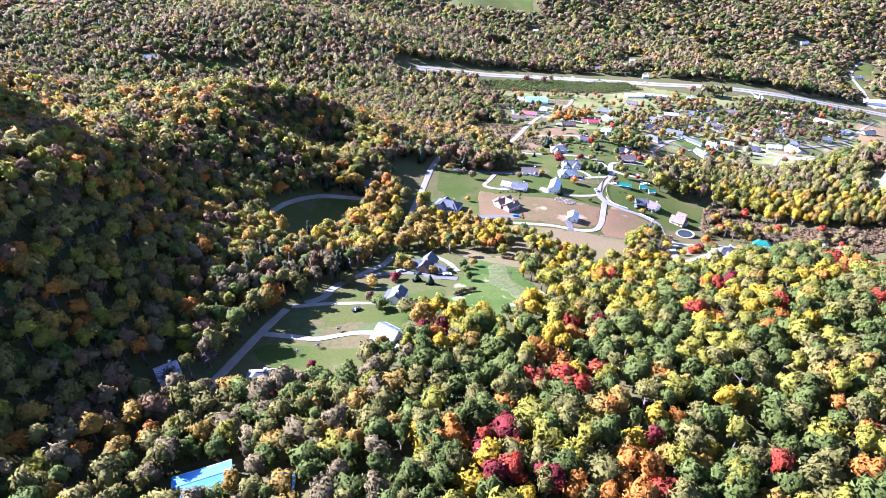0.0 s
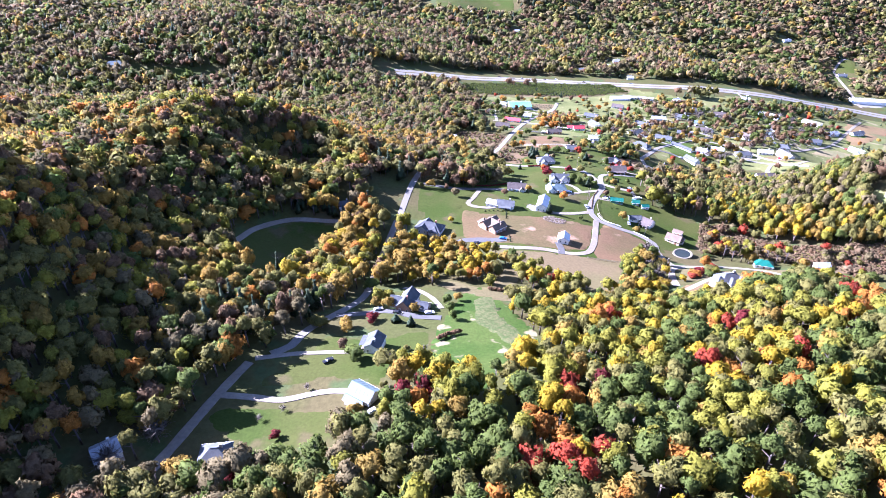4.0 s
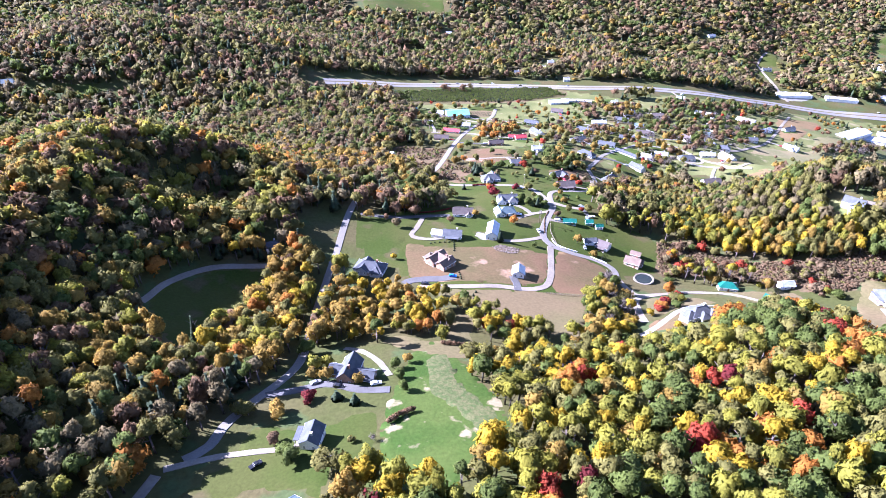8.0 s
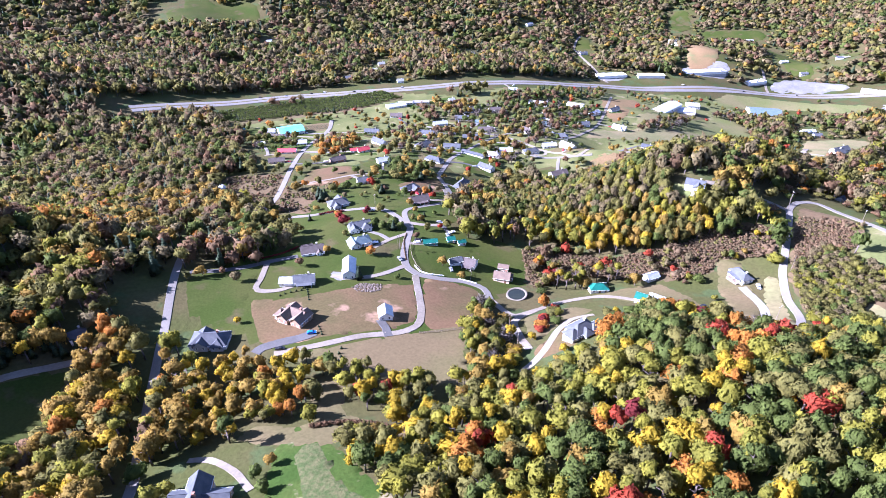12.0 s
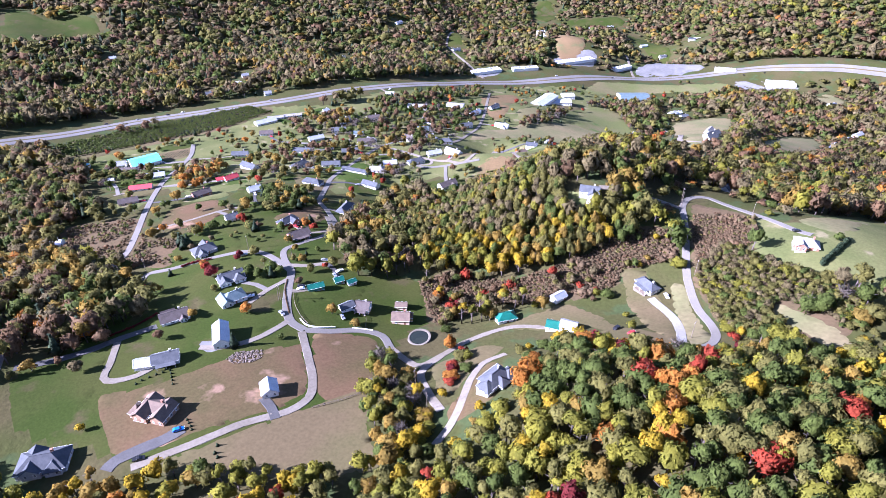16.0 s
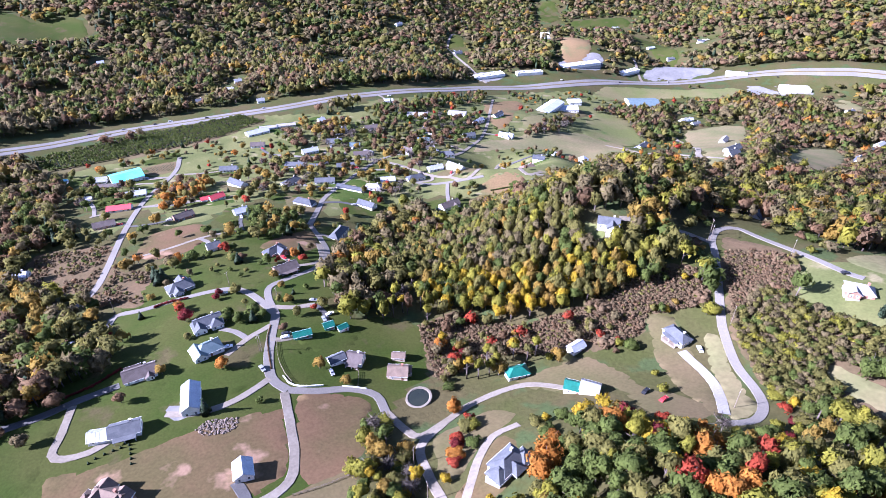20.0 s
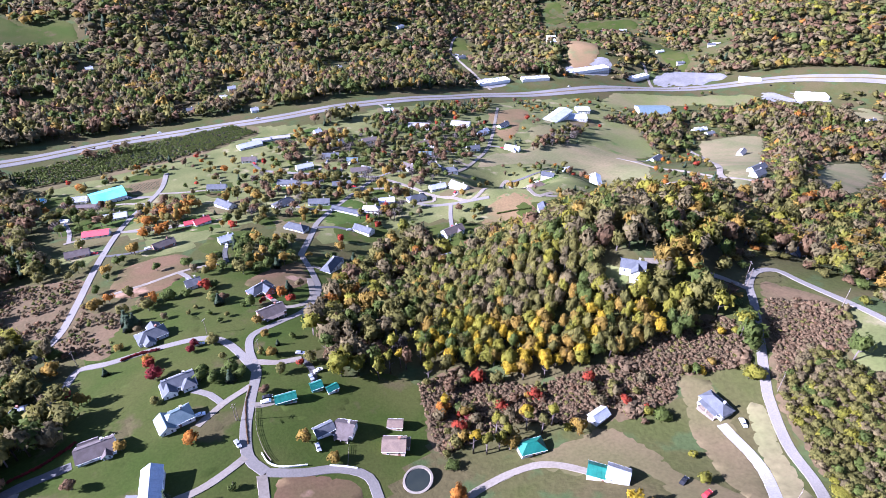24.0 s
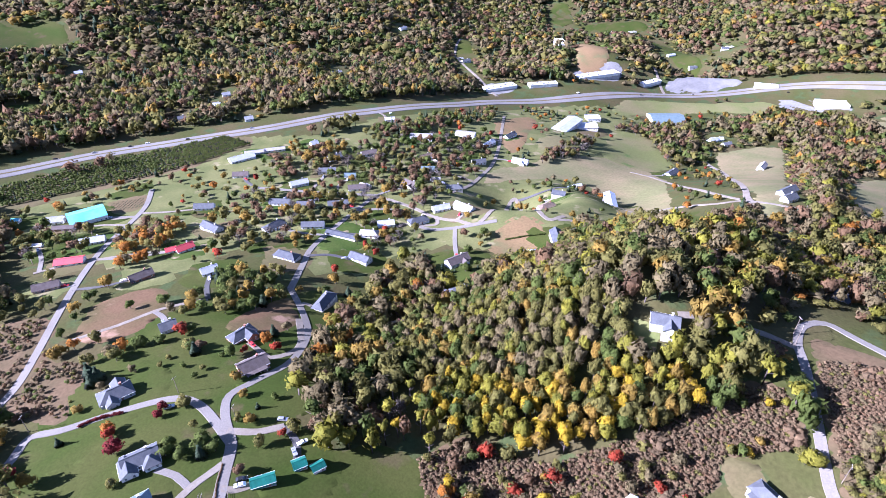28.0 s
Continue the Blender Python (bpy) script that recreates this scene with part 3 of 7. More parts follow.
field("corn_meadow", "meadow", [(6.2, 200), (2, 224.6), (7.9, 255), (24.9, 294.4), (36.8, 286.8), (51, 230.1), (32, 204.6), (19.1, 190.1)])
field("corn_patch", "stubble", [(24.0, 277.0), (35.9, 281.9), (39.4, 251.2), (46.6, 231.6), (46.0, 208.8), (38.2, 223.4), (30.1, 237.7), (22.0, 253.4)], 0.3)
field("strip_meadow", "dry", [(41.8, 322.8), (55.1, 316.8), (51.3, 294.0), (71.4, 271.8), (55.0, 275.6), (29.6, 280.9), (7.1, 298.3), (14.7, 302.8), (35.5, 296.6)], 0.1)
field("near_lawn", "lawn", [(-81.9, 188.2), (-70.6, 194.7), (-44.7, 189), (-26.7, 185.9), (-27, 169.5), (-41.3, 169.3), (-59.3, 166.6), (-67.9, 176)])
field("white_house_lawn", "lawn", [(-51, 225.1), (-43.4, 242.6), (-26.7, 235.8), (-0.5, 242.1), (-0.6, 219.6), (-15, 211.9), (-16.6, 199.2), (-33.5, 206), (-68.6, 205.1), (-54.7, 218.6)])
field("orchard_lawn", "lawn", [(-115.7, 348.1), (-113.3, 363), (-100.1, 373.5), (-80.7, 384), (-57.1, 385.5), (-63.3, 370.8), (-68.6, 349.9), (-78.1, 337.1), (-82.4, 308), (-92.2, 307.7), (-102.9, 322.2), (-110.9, 333.8)])
field("far_field", "lawn", [(-456.3, 943.3), (-367.1, 944.2), (-277.6, 923.7), (-308.5, 909.8), (-386.9, 922.4), (-438.4, 927.2)])
field("villa_soil", "brown", [(138, 291.8), (149.4, 301.3), (170.4, 310.1), (182, 312.1), (176.8, 299.1), (160.4, 287.9), (146.4, 288.3)], 0.3)
field("villa_lawn", "dry", [(159.8, 332), (172.4, 333.4), (190.2, 329.3), (196.2, 320), (181.8, 315.6), (164.5, 310.8), (149.5, 307.2), (149.2, 317)], 0.3)
field("hill_lawn", "pale", [(378.9, 301.5), (383.1, 278.7), (463, 271.6), (457.3, 239.7), (341.1, 206.7), (335.1, 241.4), (335.4, 262.6), (343.2, 281.5)])
field("gully", "tan", [(310.2, 250.8), (310.7, 238.6), (308.9, 223.9), (298.4, 211.1), (288.4, 215.4), (293.1, 230.1), (300.1, 242.8)], 0.3)
field("barn_meadow", "dry", [(212.2, 341.5), (235.9, 336.3), (251.8, 330.9), (254, 310.1), (250.5, 293.9), (255.3, 270.2), (238.6, 265.7), (228.7, 278.7), (238, 307.7), (219.6, 320.5)])
field("drive_bank", "dry", [(292.1, 326.5), (301.1, 318.5), (283.3, 292.9), (263.9, 271.2), (244.6, 261.3), (251.5, 273.5), (272.4, 306.9)], 0.3)
field("road_bank", "tan", [(297, 299.4), (302.7, 294.5), (285.9, 276), (273.2, 261.5), (259.4, 254), (249.5, 257.6), (274.4, 277.6)], 0.3)
field("bare_mound", "tan", [(387.8, 280.8), (418.4, 270.9), (430.7, 261.1), (400.2, 253.5), (380.2, 260.2)], 0.3)
field("hilltop_lawn", "mown", [(298, 380), (303, 388), (311, 388), (313, 379), (306, 373)], 0.3)
field("top_field", "lawn", [(32.2, 1492.4), (59.9, 1530), (193.9, 1527.1), (197, 1438.3), (105.7, 1413.2), (43.8, 1442.4)])
field("bright_green", "lawn", [(215.4, 663.3), (244.2, 657.7), (259.2, 644.1), (260.1, 630.8), (238.2, 631.8), (213.5, 645)])
field("court_green", "lawn", [(329, 683.2), (349.1, 681), (347.9, 646.0), (331.8, 642.7), (322.5, 659.5)])
field("upper_green", "lawn", [(366.2, 803.2), (391.2, 799.3), (400.2, 781.0), (386.7, 767.1), (359.8, 784.3)])
field("yard_green", "lawn", [(319.2, 722.2), (339.9, 706.1), (329.8, 687.7), (306.2, 695.8)])
field("north_green", "lawn", [(491.7, 771.1), (529.0, 787.5), (559.5, 771.3), (521.7, 747.1), (475.5, 709.8), (461.7, 720.8)])
field("row_green", "lawn", [(281.5, 750.7), (317.1, 723.8), (306.6, 702.3), (269.3, 720.6)])
field("nursery_green", "lawn", [(150.9, 859.8), (182.9, 868.6), (195.7, 866.8), (181.7, 832.7), (153.4, 845.1)])
field("stable_green", "lawn", [(89, 763.5), (121.8, 777), (141.4, 766.7), (133, 736.4), (105.2, 727.7), (83.9, 735.1)])
field("nursery_yard", "dry", [(149, 838.4), (179.7, 832.6), (172.8, 803.2), (145.6, 807.1)])
field("bench_green", "lawn", [(317.4, 542.6), (331.9, 535.4), (341.5, 516.5), (320.4, 491.9), (313.0, 517.3)])
field("bank_green", "lawn", [(408.2, 541.8), (432.2, 541.6), (443.8, 535.3), (431.4, 525.9), (406.4, 529.0)])
field("far_farm", "lawn", [(72.7, 1568.1), (98.1, 1621.8), (144.9, 1521.3), (197.3, 1421.8), (125.8, 1418.1), (61, 1427.4)])
field("mid_clearing", "lawn", [(78.8, 1212.1), (123.3, 1216.6), (133.3, 1186), (94.2, 1166)])
field("glen_green", "lawn", [(909.5, 1315), (927.7, 1295.3), (862.9, 1192.5), (784.4, 1102.3), (766.8, 1116.1), (813.8, 1193.8)])
field("notch_green", "lawn", [(1346.8, 1475), (1386.9, 1458), (1331.9, 1372.2), (1271.1, 1360.8), (1277.9, 1406)])
field("slope_green", "lawn", [(1322.7, 1326.1), (1378.2, 1305.8), (1450.3, 1259.5), (1423.2, 1216.8), (1343.3, 1233.6), (1291.7, 1275.4)])
field("bend_green", "lawn", [(1364.3, 1167.2), (1389.3, 1143), (1347.4, 1062.8), (1276.3, 958.7), (1229.1, 949.9), (1280.5, 1044)])
field("east_green", "lawn", [(1389.1, 1019.2), (1442.3, 988.4), (1402, 935.5), (1354.1, 943.3), (1336.3, 967.1)])
field("dirt_bank", "clay", [(1157.8, 1206.7), (1194.6, 1179.1), (1011.9, 989.8), (944.5, 996.8)])
field("knob_field", "tan", [(817.6, 634.9), (866.5, 648.2), (932.1, 617.5), (871.9, 575.1), (560.1, 439.5), (536.4, 444.6)])
field("east_tan", "tan", [(618.2, 413.7), (780.2, 465.5), (870.7, 460.8), (776.2, 417.4), (599.6, 383.3)])
field("far_tan", "tan", [(1144.9, 599.9), (1191.9, 576), (1163.2, 543), (1124.1, 537.4)])
field("parking_west", "lot", [(740.5, 1021), (779.4, 1010.4), (789.1, 989.4), (761.7, 973.7), (725.7, 978.5)])
field("parking_mid", "lot", [(1067.2, 895.2), (1151.4, 887.9), (1184.5, 837.6), (1160.4, 815.4), (1047.3, 865.9)])
field("parking_east", "lot", [(1145.8, 729.4), (1164.9, 712.9), (1209.9, 632.8), (1186.8, 621.1), (1120.6, 698)])
field("parking_top", "lot", [(938.9, 999.2), (1003.8, 990.3), (1025.3, 966.2), (980.6, 939), (911.3, 964.1)])

clearing("village", [(-1.3, 440.7), (23.1, 444), (58.5, 460.2), (66.4, 468.2), (61.1, 500.7), (53.3, 499.8), (65.6, 547.5), (62.7, 550.9), (51.1, 553.6), (43.4, 573.5), (29.3, 606.3), (38.5, 667), (68.4, 648.4), (60.5, 719.9), (76.3, 814.3), (46.8, 891.6), (55.3, 943.7), (315.9, 921), (393.5, 876.4), (500, 902.6), (656.2, 894.3), (795.6, 996.8), (898.8, 936.7), (1175.2, 730), (1096.3, 683.8), (845.4, 779.4), (754.8, 653.0), (801.0, 637.8), (558.1, 464.0), (398.2, 421.6), (441.4, 541.1), (411.4, 525.8), (342.0, 516.3), (304.4, 507), (309.8, 583.3), (238.1, 540.1), (194.9, 492.6), (170.3, 459.6), (163.8, 439.2), (181.8, 417.5), (207.3, 416.5), (194.5, 386.4), (178.5, 358.3), (159.8, 364.3), (141.6, 358.2), (125.8, 338.2), (102.3, 291.7), (-39.7, 400.6), (-39.3, 439.8)])
clearing("hedge_strip", [(41.8, 322.8), (55.1, 316.8), (51.3, 294.0), (71.4, 271.8), (55.0, 275.6), (29.6, 280.9), (7.1, 298.3), (14.7, 302.8), (35.5, 296.6)])
clearing("barn_plot", [(142.3, 341.3), (171, 350.1), (218.2, 352.6), (238, 338.4), (259.6, 338.2), (265.1, 315.5), (293.8, 328), (308.1, 316.7), (306.9, 296.5), (267.6, 250.8), (247, 244.2), (232.8, 252.2), (224.4, 272.9), (223.6, 289.7), (209.4, 297.2), (194, 317.6), (170.8, 331.2), (150, 316.1), (140.4, 315.1)])
clearing("hill_farm", [(377.2, 300.6), (390.8, 285.1), (457, 269.9), (457.3, 239.7), (345.2, 208.2), (337.7, 242.7), (337, 263.5), (343.2, 281.5)])
clearing("glade", [(-91.3, 160.7), (-85.3, 207.7), (-70.9, 225), (-45.6, 258.1), (-37.9, 289.8), (-13.6, 306.6), (9.1, 294.9), (31.3, 294.5), (51, 230.1), (31.1, 197.7), (12.8, 194.9), (-10.1, 211.2), (-16.4, 195.2), (-22.3, 185.1), (-30.4, 164.2), (-56.4, 163.4)])
clearing("creek_meadow", [(-116.5, 345.5), (-113.3, 363), (-100.1, 373.5), (-80.8, 384.9), (-56.2, 386.4), (-58.2, 364.1), (-65.6, 341.9), (-74, 329.1), (-78.4, 299.4), (-90.3, 297.9), (-101.8, 314.5), (-111.3, 331.2)])
clearing("lane_lawn", [(-21.7, 402.7), (2.2, 440.9), (35.3, 435.7), (58.6, 411.4), (11.4, 354.2), (-14.4, 381.9)])
clearing("far_meadow", [(-462.6, 949.5), (-278.3, 927.7), (-307.9, 907.2), (-437.5, 924.3)])
clearing("top_field_open", [(19.1, 1491.2), (60.6, 1548.1), (221.4, 1531.3), (207.8, 1422), (105, 1403), (37.1, 1431.7)])
clearing("far_farm_open", [(7.2, 1584.3), (100.4, 1637.4), (153.6, 1519.1), (201.6, 1420.4), (123.5, 1405.7), (-7.7, 1438)])
clearing("clearing", [(75.4, 1213.6), (124.2, 1222.4), (136.8, 1184.2), (93.1, 1156.6)])
clearing("grey_house_plot", [(132, 287.4), (148.4, 305.7), (167.5, 314.5), (187.6, 322.3), (192.3, 304.8), (178, 287.8), (164, 285.3), (151.7, 287.8), (137.7, 280.1)])
clearing("glen_green_plot", [(921, 1333.8), (944.2, 1314.6), (871.4, 1199.1), (759.4, 1067.9), (737.5, 1079.1), (784.3, 1158.1)])
clearing("notch_green_plot", [(1352.2, 1485.2), (1397.2, 1465.9), (1311.5, 1345.6), (1241.4, 1330.2), (1251, 1382.1)])
clearing("slope_green_plot", [(1319.3, 1335.1), (1382, 1312.6), (1462.5, 1260.2), (1432, 1212.5), (1314.2, 1206.1), (1255, 1249.7)])
clearing("bend_green_plot", [(1371.7, 1183.2), (1400, 1155.9), (1354.6, 1066.7), (1237.5, 924.3), (1181, 911.5), (1235.5, 1012.2)])
clearing("east_green_plot", [(1393.2, 1027.9), (1452.7, 992.8), (1407.6, 933.7), (1321.9, 921), (1300, 945.5)])
clearing("dirt_bank_plot", [(1171.3, 1224.7), (1210.4, 1191), (988, 963.1), (921.7, 977.6)])
clearing("knob_field_plot", [(819.6, 642.1), (874.3, 657.1), (948.7, 622.3), (884.3, 576.4), (542.6, 428.2), (518.4, 434.6)])
clearing("east_tan_plot", [(614.7, 415.6), (809.9, 479.7), (896.3, 467.3), (744.1, 401.8), (577.8, 374.1)])
clearing("far_tan_plot", [(1146.2, 605.7), (1199, 578.8), (1145.6, 532.3), (1101.9, 525.9)])
clearing("parking_west_plot", [(740.8, 1027.4), (784, 1014.8), (794.6, 991), (746, 952.7), (703.6, 954.5)])
clearing("parking_mid_plot", [(1062.8, 901.1), (1159.4, 894.3), (1194.3, 836.3), (1137.1, 792.2), (1023.2, 854.1)])
clearing("parking_east_plot", [(1146.4, 737.6), (1168, 719), (1217.8, 628.8), (1169.5, 604.6), (1093.6, 687.6)])
clearing("parking_top_plot", [(938.6, 1006), (1013.7, 997.8), (1038.1, 970.8), (964.1, 919.4), (890.9, 949.7)])
clearing("house_plot", [(867.3, 1282.5), (910.2, 1283.4), (844.3, 1192.2), (812.4, 1204)])
clearing("house_plot", [(816.4, 1191.4), (845.8, 1178.6), (800.1, 1115), (770.6, 1126.8)])
clearing("house_plot", [(1350.8, 1296.5), (1384.4, 1274.6), (1344.3, 1232.5), (1309.7, 1254)])
clearing("house_plot", [(1362.5, 1272.7), (1394.2, 1249.6), (1353, 1207.6), (1320.3, 1230.4)])
clearing("house_plot", [(1398.3, 1265.1), (1428.1, 1240.2), (1387.3, 1199.5), (1357.2, 1224.6)])
clearing("house_plot", [(1312.6, 1083.6), (1337.3, 1060), (1279.2, 1011.7), (1247.3, 1029.9)])
clearing("house_plot", [(1293.5, 1011.4), (1316.9, 988.9), (1258.5, 943.3), (1227.6, 960.5)])
clearing("house_plot", [(1411.4, 1006), (1427.2, 978.1), (1378.2, 941), (1361.1, 968.1)])
clearing("house_plot", [(1368.3, 992.4), (1385.4, 965.8), (1334.8, 927.5), (1315.2, 952.5)])
clearing("house_plot", [(348.3, 1147.4), (369.3, 1137.5), (354.4, 1091.2), (334, 1102.7)])
clearing("house_plot", [(323.5, 1108.6), (343.2, 1098), (330.1, 1055.5), (310.7, 1067)])
clearing("house_plot", [(269.3, 1083.5), (288, 1073.4), (277.6, 1034.1), (259.1, 1044.7)])
clearing("house_plot", [(540.7, 1178.5), (575.6, 1187.6), (536.3, 1108), (505.9, 1105.9)])
clearing("house_plot", [(820.6, 1578.2), (869.1, 1587.7), (840.1, 1531.6), (791.3, 1521.8)])
clearing("house_plot", [(825.9, 1433.5), (873.2, 1441.7), (839.5, 1383.7), (792.6, 1376.2)])
clearing("house_plot", [(922.8, 719.6), (943.3, 705.8), (901.9, 675.2), (879.2, 687.5)])
clearing("house_plot", [(921.5, 696.4), (940.9, 682.3), (899.4, 652.8), (877.9, 665.4)])
clearing("house_plot", [(854.6, 609.3), (875.5, 598.6), (809.9, 559.7), (792.1, 571.1)])
clearing("house_plot", [(783.7, 563.2), (802.5, 553.3), (583.3, 439.1), (566.2, 444.7)])
clearing("house_plot", [(336.9, 1020.6), (355.4, 1010.3), (342.8, 973.9), (324.2, 984.2)])
clearing("house_plot", [(187.2, 1329.1), (209.3, 1325.7), (203.4, 1289.5), (181.2, 1293.9)])
clearing("house_plot", [(951.3, 459.2), (980.7, 451.6), (921.1, 428.5), (874.9, 430.6)])
clearing("house_plot", [(941, 440.1), (971.4, 432.9), (911.3, 410.8), (867.3, 413.7)])
clearing("house_plot", [(1128.4, 557.8), (1147.9, 543.9), (1115.3, 526.5), (1095.1, 540.4)])
clearing("gully_plot", [(311.5, 252.8), (312.6, 239.6), (310.7, 223.6), (297.7, 208.9), (283.9, 213.7), (289.6, 230.7), (297.1, 243.2)])
clearing("crest_yard", [(302, 382), (309, 389), (320, 386), (326, 378), (320, 370), (308, 371)])
clearing("road_bend_plot", [(346, 330), (360, 345), (380, 351), (402, 350), (410, 338), (400, 306), (376, 295), (367, 315), (362, 326)])
clearing("pond_plot", [(165.4, 378.8), (188.6, 369.9), (180.7, 344.3), (158.7, 326), (146.9, 341.1)])
thicket("bramble", [(202.4, 406.3), (225.2, 402.9), (243.1, 371.4), (286.4, 350.7), (314.7, 346.1), (334.6, 329.7), (318, 309.8), (295.7, 325.7), (281, 321.1), (249.8, 333.2), (225.4, 360.9), (186.1, 366.4), (194.5, 386.4)])
thicket("roadside_scrub", [(369.9, 337.2), (378.9, 322), (377.2, 300.6), (347.6, 284.1), (333.4, 290.6), (314.5, 297), (332.7, 313.5)])
thicket("slope_scrub", [(314.5, 297), (341.8, 296.1), (337, 263.5), (338.6, 238.1), (333.4, 219.6), (292.8, 217.1), (278.4, 232.4), (276, 250.1), (281.1, 260.6)])
thicket("west_scrub", [(28.8, 601.1), (37.3, 653.9), (64, 645.7), (90.7, 622.7), (77.1, 581.6), (62.8, 562.1)])
thicket("road_field", [(61.3, 563.9), (80, 619.7), (84.3, 579.7), (98.3, 556.7), (85.8, 518.1), (71.1, 529.9)])


# ---- buildings ----
def window_meshes(w, h):
    bm = bmesh.new()
    for x0, x1, z0, z1 in ((-w / 2, -w / 2 + 0.12, 0, h), (w / 2 - 0.12, w / 2, 0, h), (-w / 2 + 0.12, w / 2 - 0.12, 0, 0.12), (-w / 2 + 0.12, w / 2 - 0.12, h - 0.12, h), (-w / 2 + 0.12, w / 2 - 0.12, h / 2 - 0.04, h / 2 + 0.04)):
        box(bm, x0, x1, -0.07, 0.05, z0, z1)
    frame_me = bpy.data.meshes.new("window")
    bm.to_mesh(frame_me)
    bm.free()
    frame_me.materials.append(TRIM)
    bm = bmesh.new()
    box(bm, -w / 2 + 0.1, w / 2 - 0.1, -0.02, 0.03, 0.1, h - 0.1)
    pane_me = bpy.data.meshes.new("pane")
    bm.to_mesh(pane_me)
    bm.free()
    pane_me.materials.append(GLASS)
    return frame_me, pane_me


WINDOW = window_meshes(1.1, 1.4)
WIDE_WINDOW = window_meshes(2.0, 1.5)


def add_window(parent, m, wide=False):
    frame_me, pane_me = WIDE_WINDOW if wide else WINDOW
    ob = shared("window", frame_me, parent, "", m)
    shared("pane", pane_me, ob)


def roof_mesh(bm, length, width, eaves, rise, shape, over=0.45, thick=0.16):
    """A roof shell with thickness: gabled or hipped, with its underside."""
    l, w = length / 2 + over, width / 2 + over
    drop = rise * over / (width / 2)
    r = l - (w if shape == "hip" else 0)
    r = max(r, 0.3)
    outline = [(-l, -w, eaves - drop), (l, -w, eaves - drop), (l, w, eaves - drop), (-l, w, eaves - drop)]
    top = [bm.verts.new((x, y, z + thick)) for x, y, z in outline] + [bm.verts.new((-r, 0, eaves + rise + thick)), bm.verts.new((r, 0, eaves + rise + thick))]
    low = [bm.verts.new((x, y, z)) for x, y, z in outline] + [bm.verts.new((-r, 0, eaves + rise - 0.02)), bm.verts.new((r, 0, eaves + rise - 0.02))]
    for s, flip in ((top, False), (low, True)):
        loops = [(0, 1, 5, 4), (2, 3, 4, 5)] + ([(1, 2, 5), (3, 0, 4)] if shape == "hip" else [])
        for loop in loops:
            bm.faces.new([s[i] for i in (reversed(loop) if flip else loop)])
    edges = [(0, 1), (2, 3)] + ([(1, 2), (3, 0)] if shape == "hip" else [(1, 5), (5, 2), (3, 4), (4, 0)])
    for a, b in edges:
        bm.faces.new([top[a], low[a], low[b], top[b]])


def seams(parent, length, width, eaves, rise, mat):
    """Raised seams of a metal roof, each a strip running from eaves to ridge."""
    over, count = 0.45, max(4, int(length / 1.6))
    slope = math.hypot(width / 2 + over, rise * (1 + over / (width / 2)))
    bm = bmesh.new()
    box(bm, -0.03, 0.03, 0, slope, 0, 0.05)
    me = bpy.data.meshes.new("seam")
    bm.to_mesh(me)
    bm.free()
    me.materials.append(mat)
    tilt = math.degrees(math.atan2(rise, width / 2))
    for sign in (-1, 1):
        for n in range(count + 1):
            x = -length / 2 + length * n / count
            m = Matrix.Translation((x, sign * (width / 2 + over), eaves - rise * over / (width / 2) + 0.16)) @ pose(0, 0, 0, 0, 0, 0 if sign < 0 else 180) @ pose(0, 0, 0, tilt)
            shared("seam", me, parent, "", m)


KINDS = {
    "barn": "barn", "ranch_house": "house", "cottage": "house", "garage": "garage", "carport": "carport", "shed": "shed", "farmhouse": "house", "stable": "stable",
    "warehouse": "warehouse", "factory": "factory", "store": "store", "hill_house": "house", "pool_house": "outbuilding", "green_barn": "barn", "villa": "house", "dark_house": "house", "lodge": "house",
}


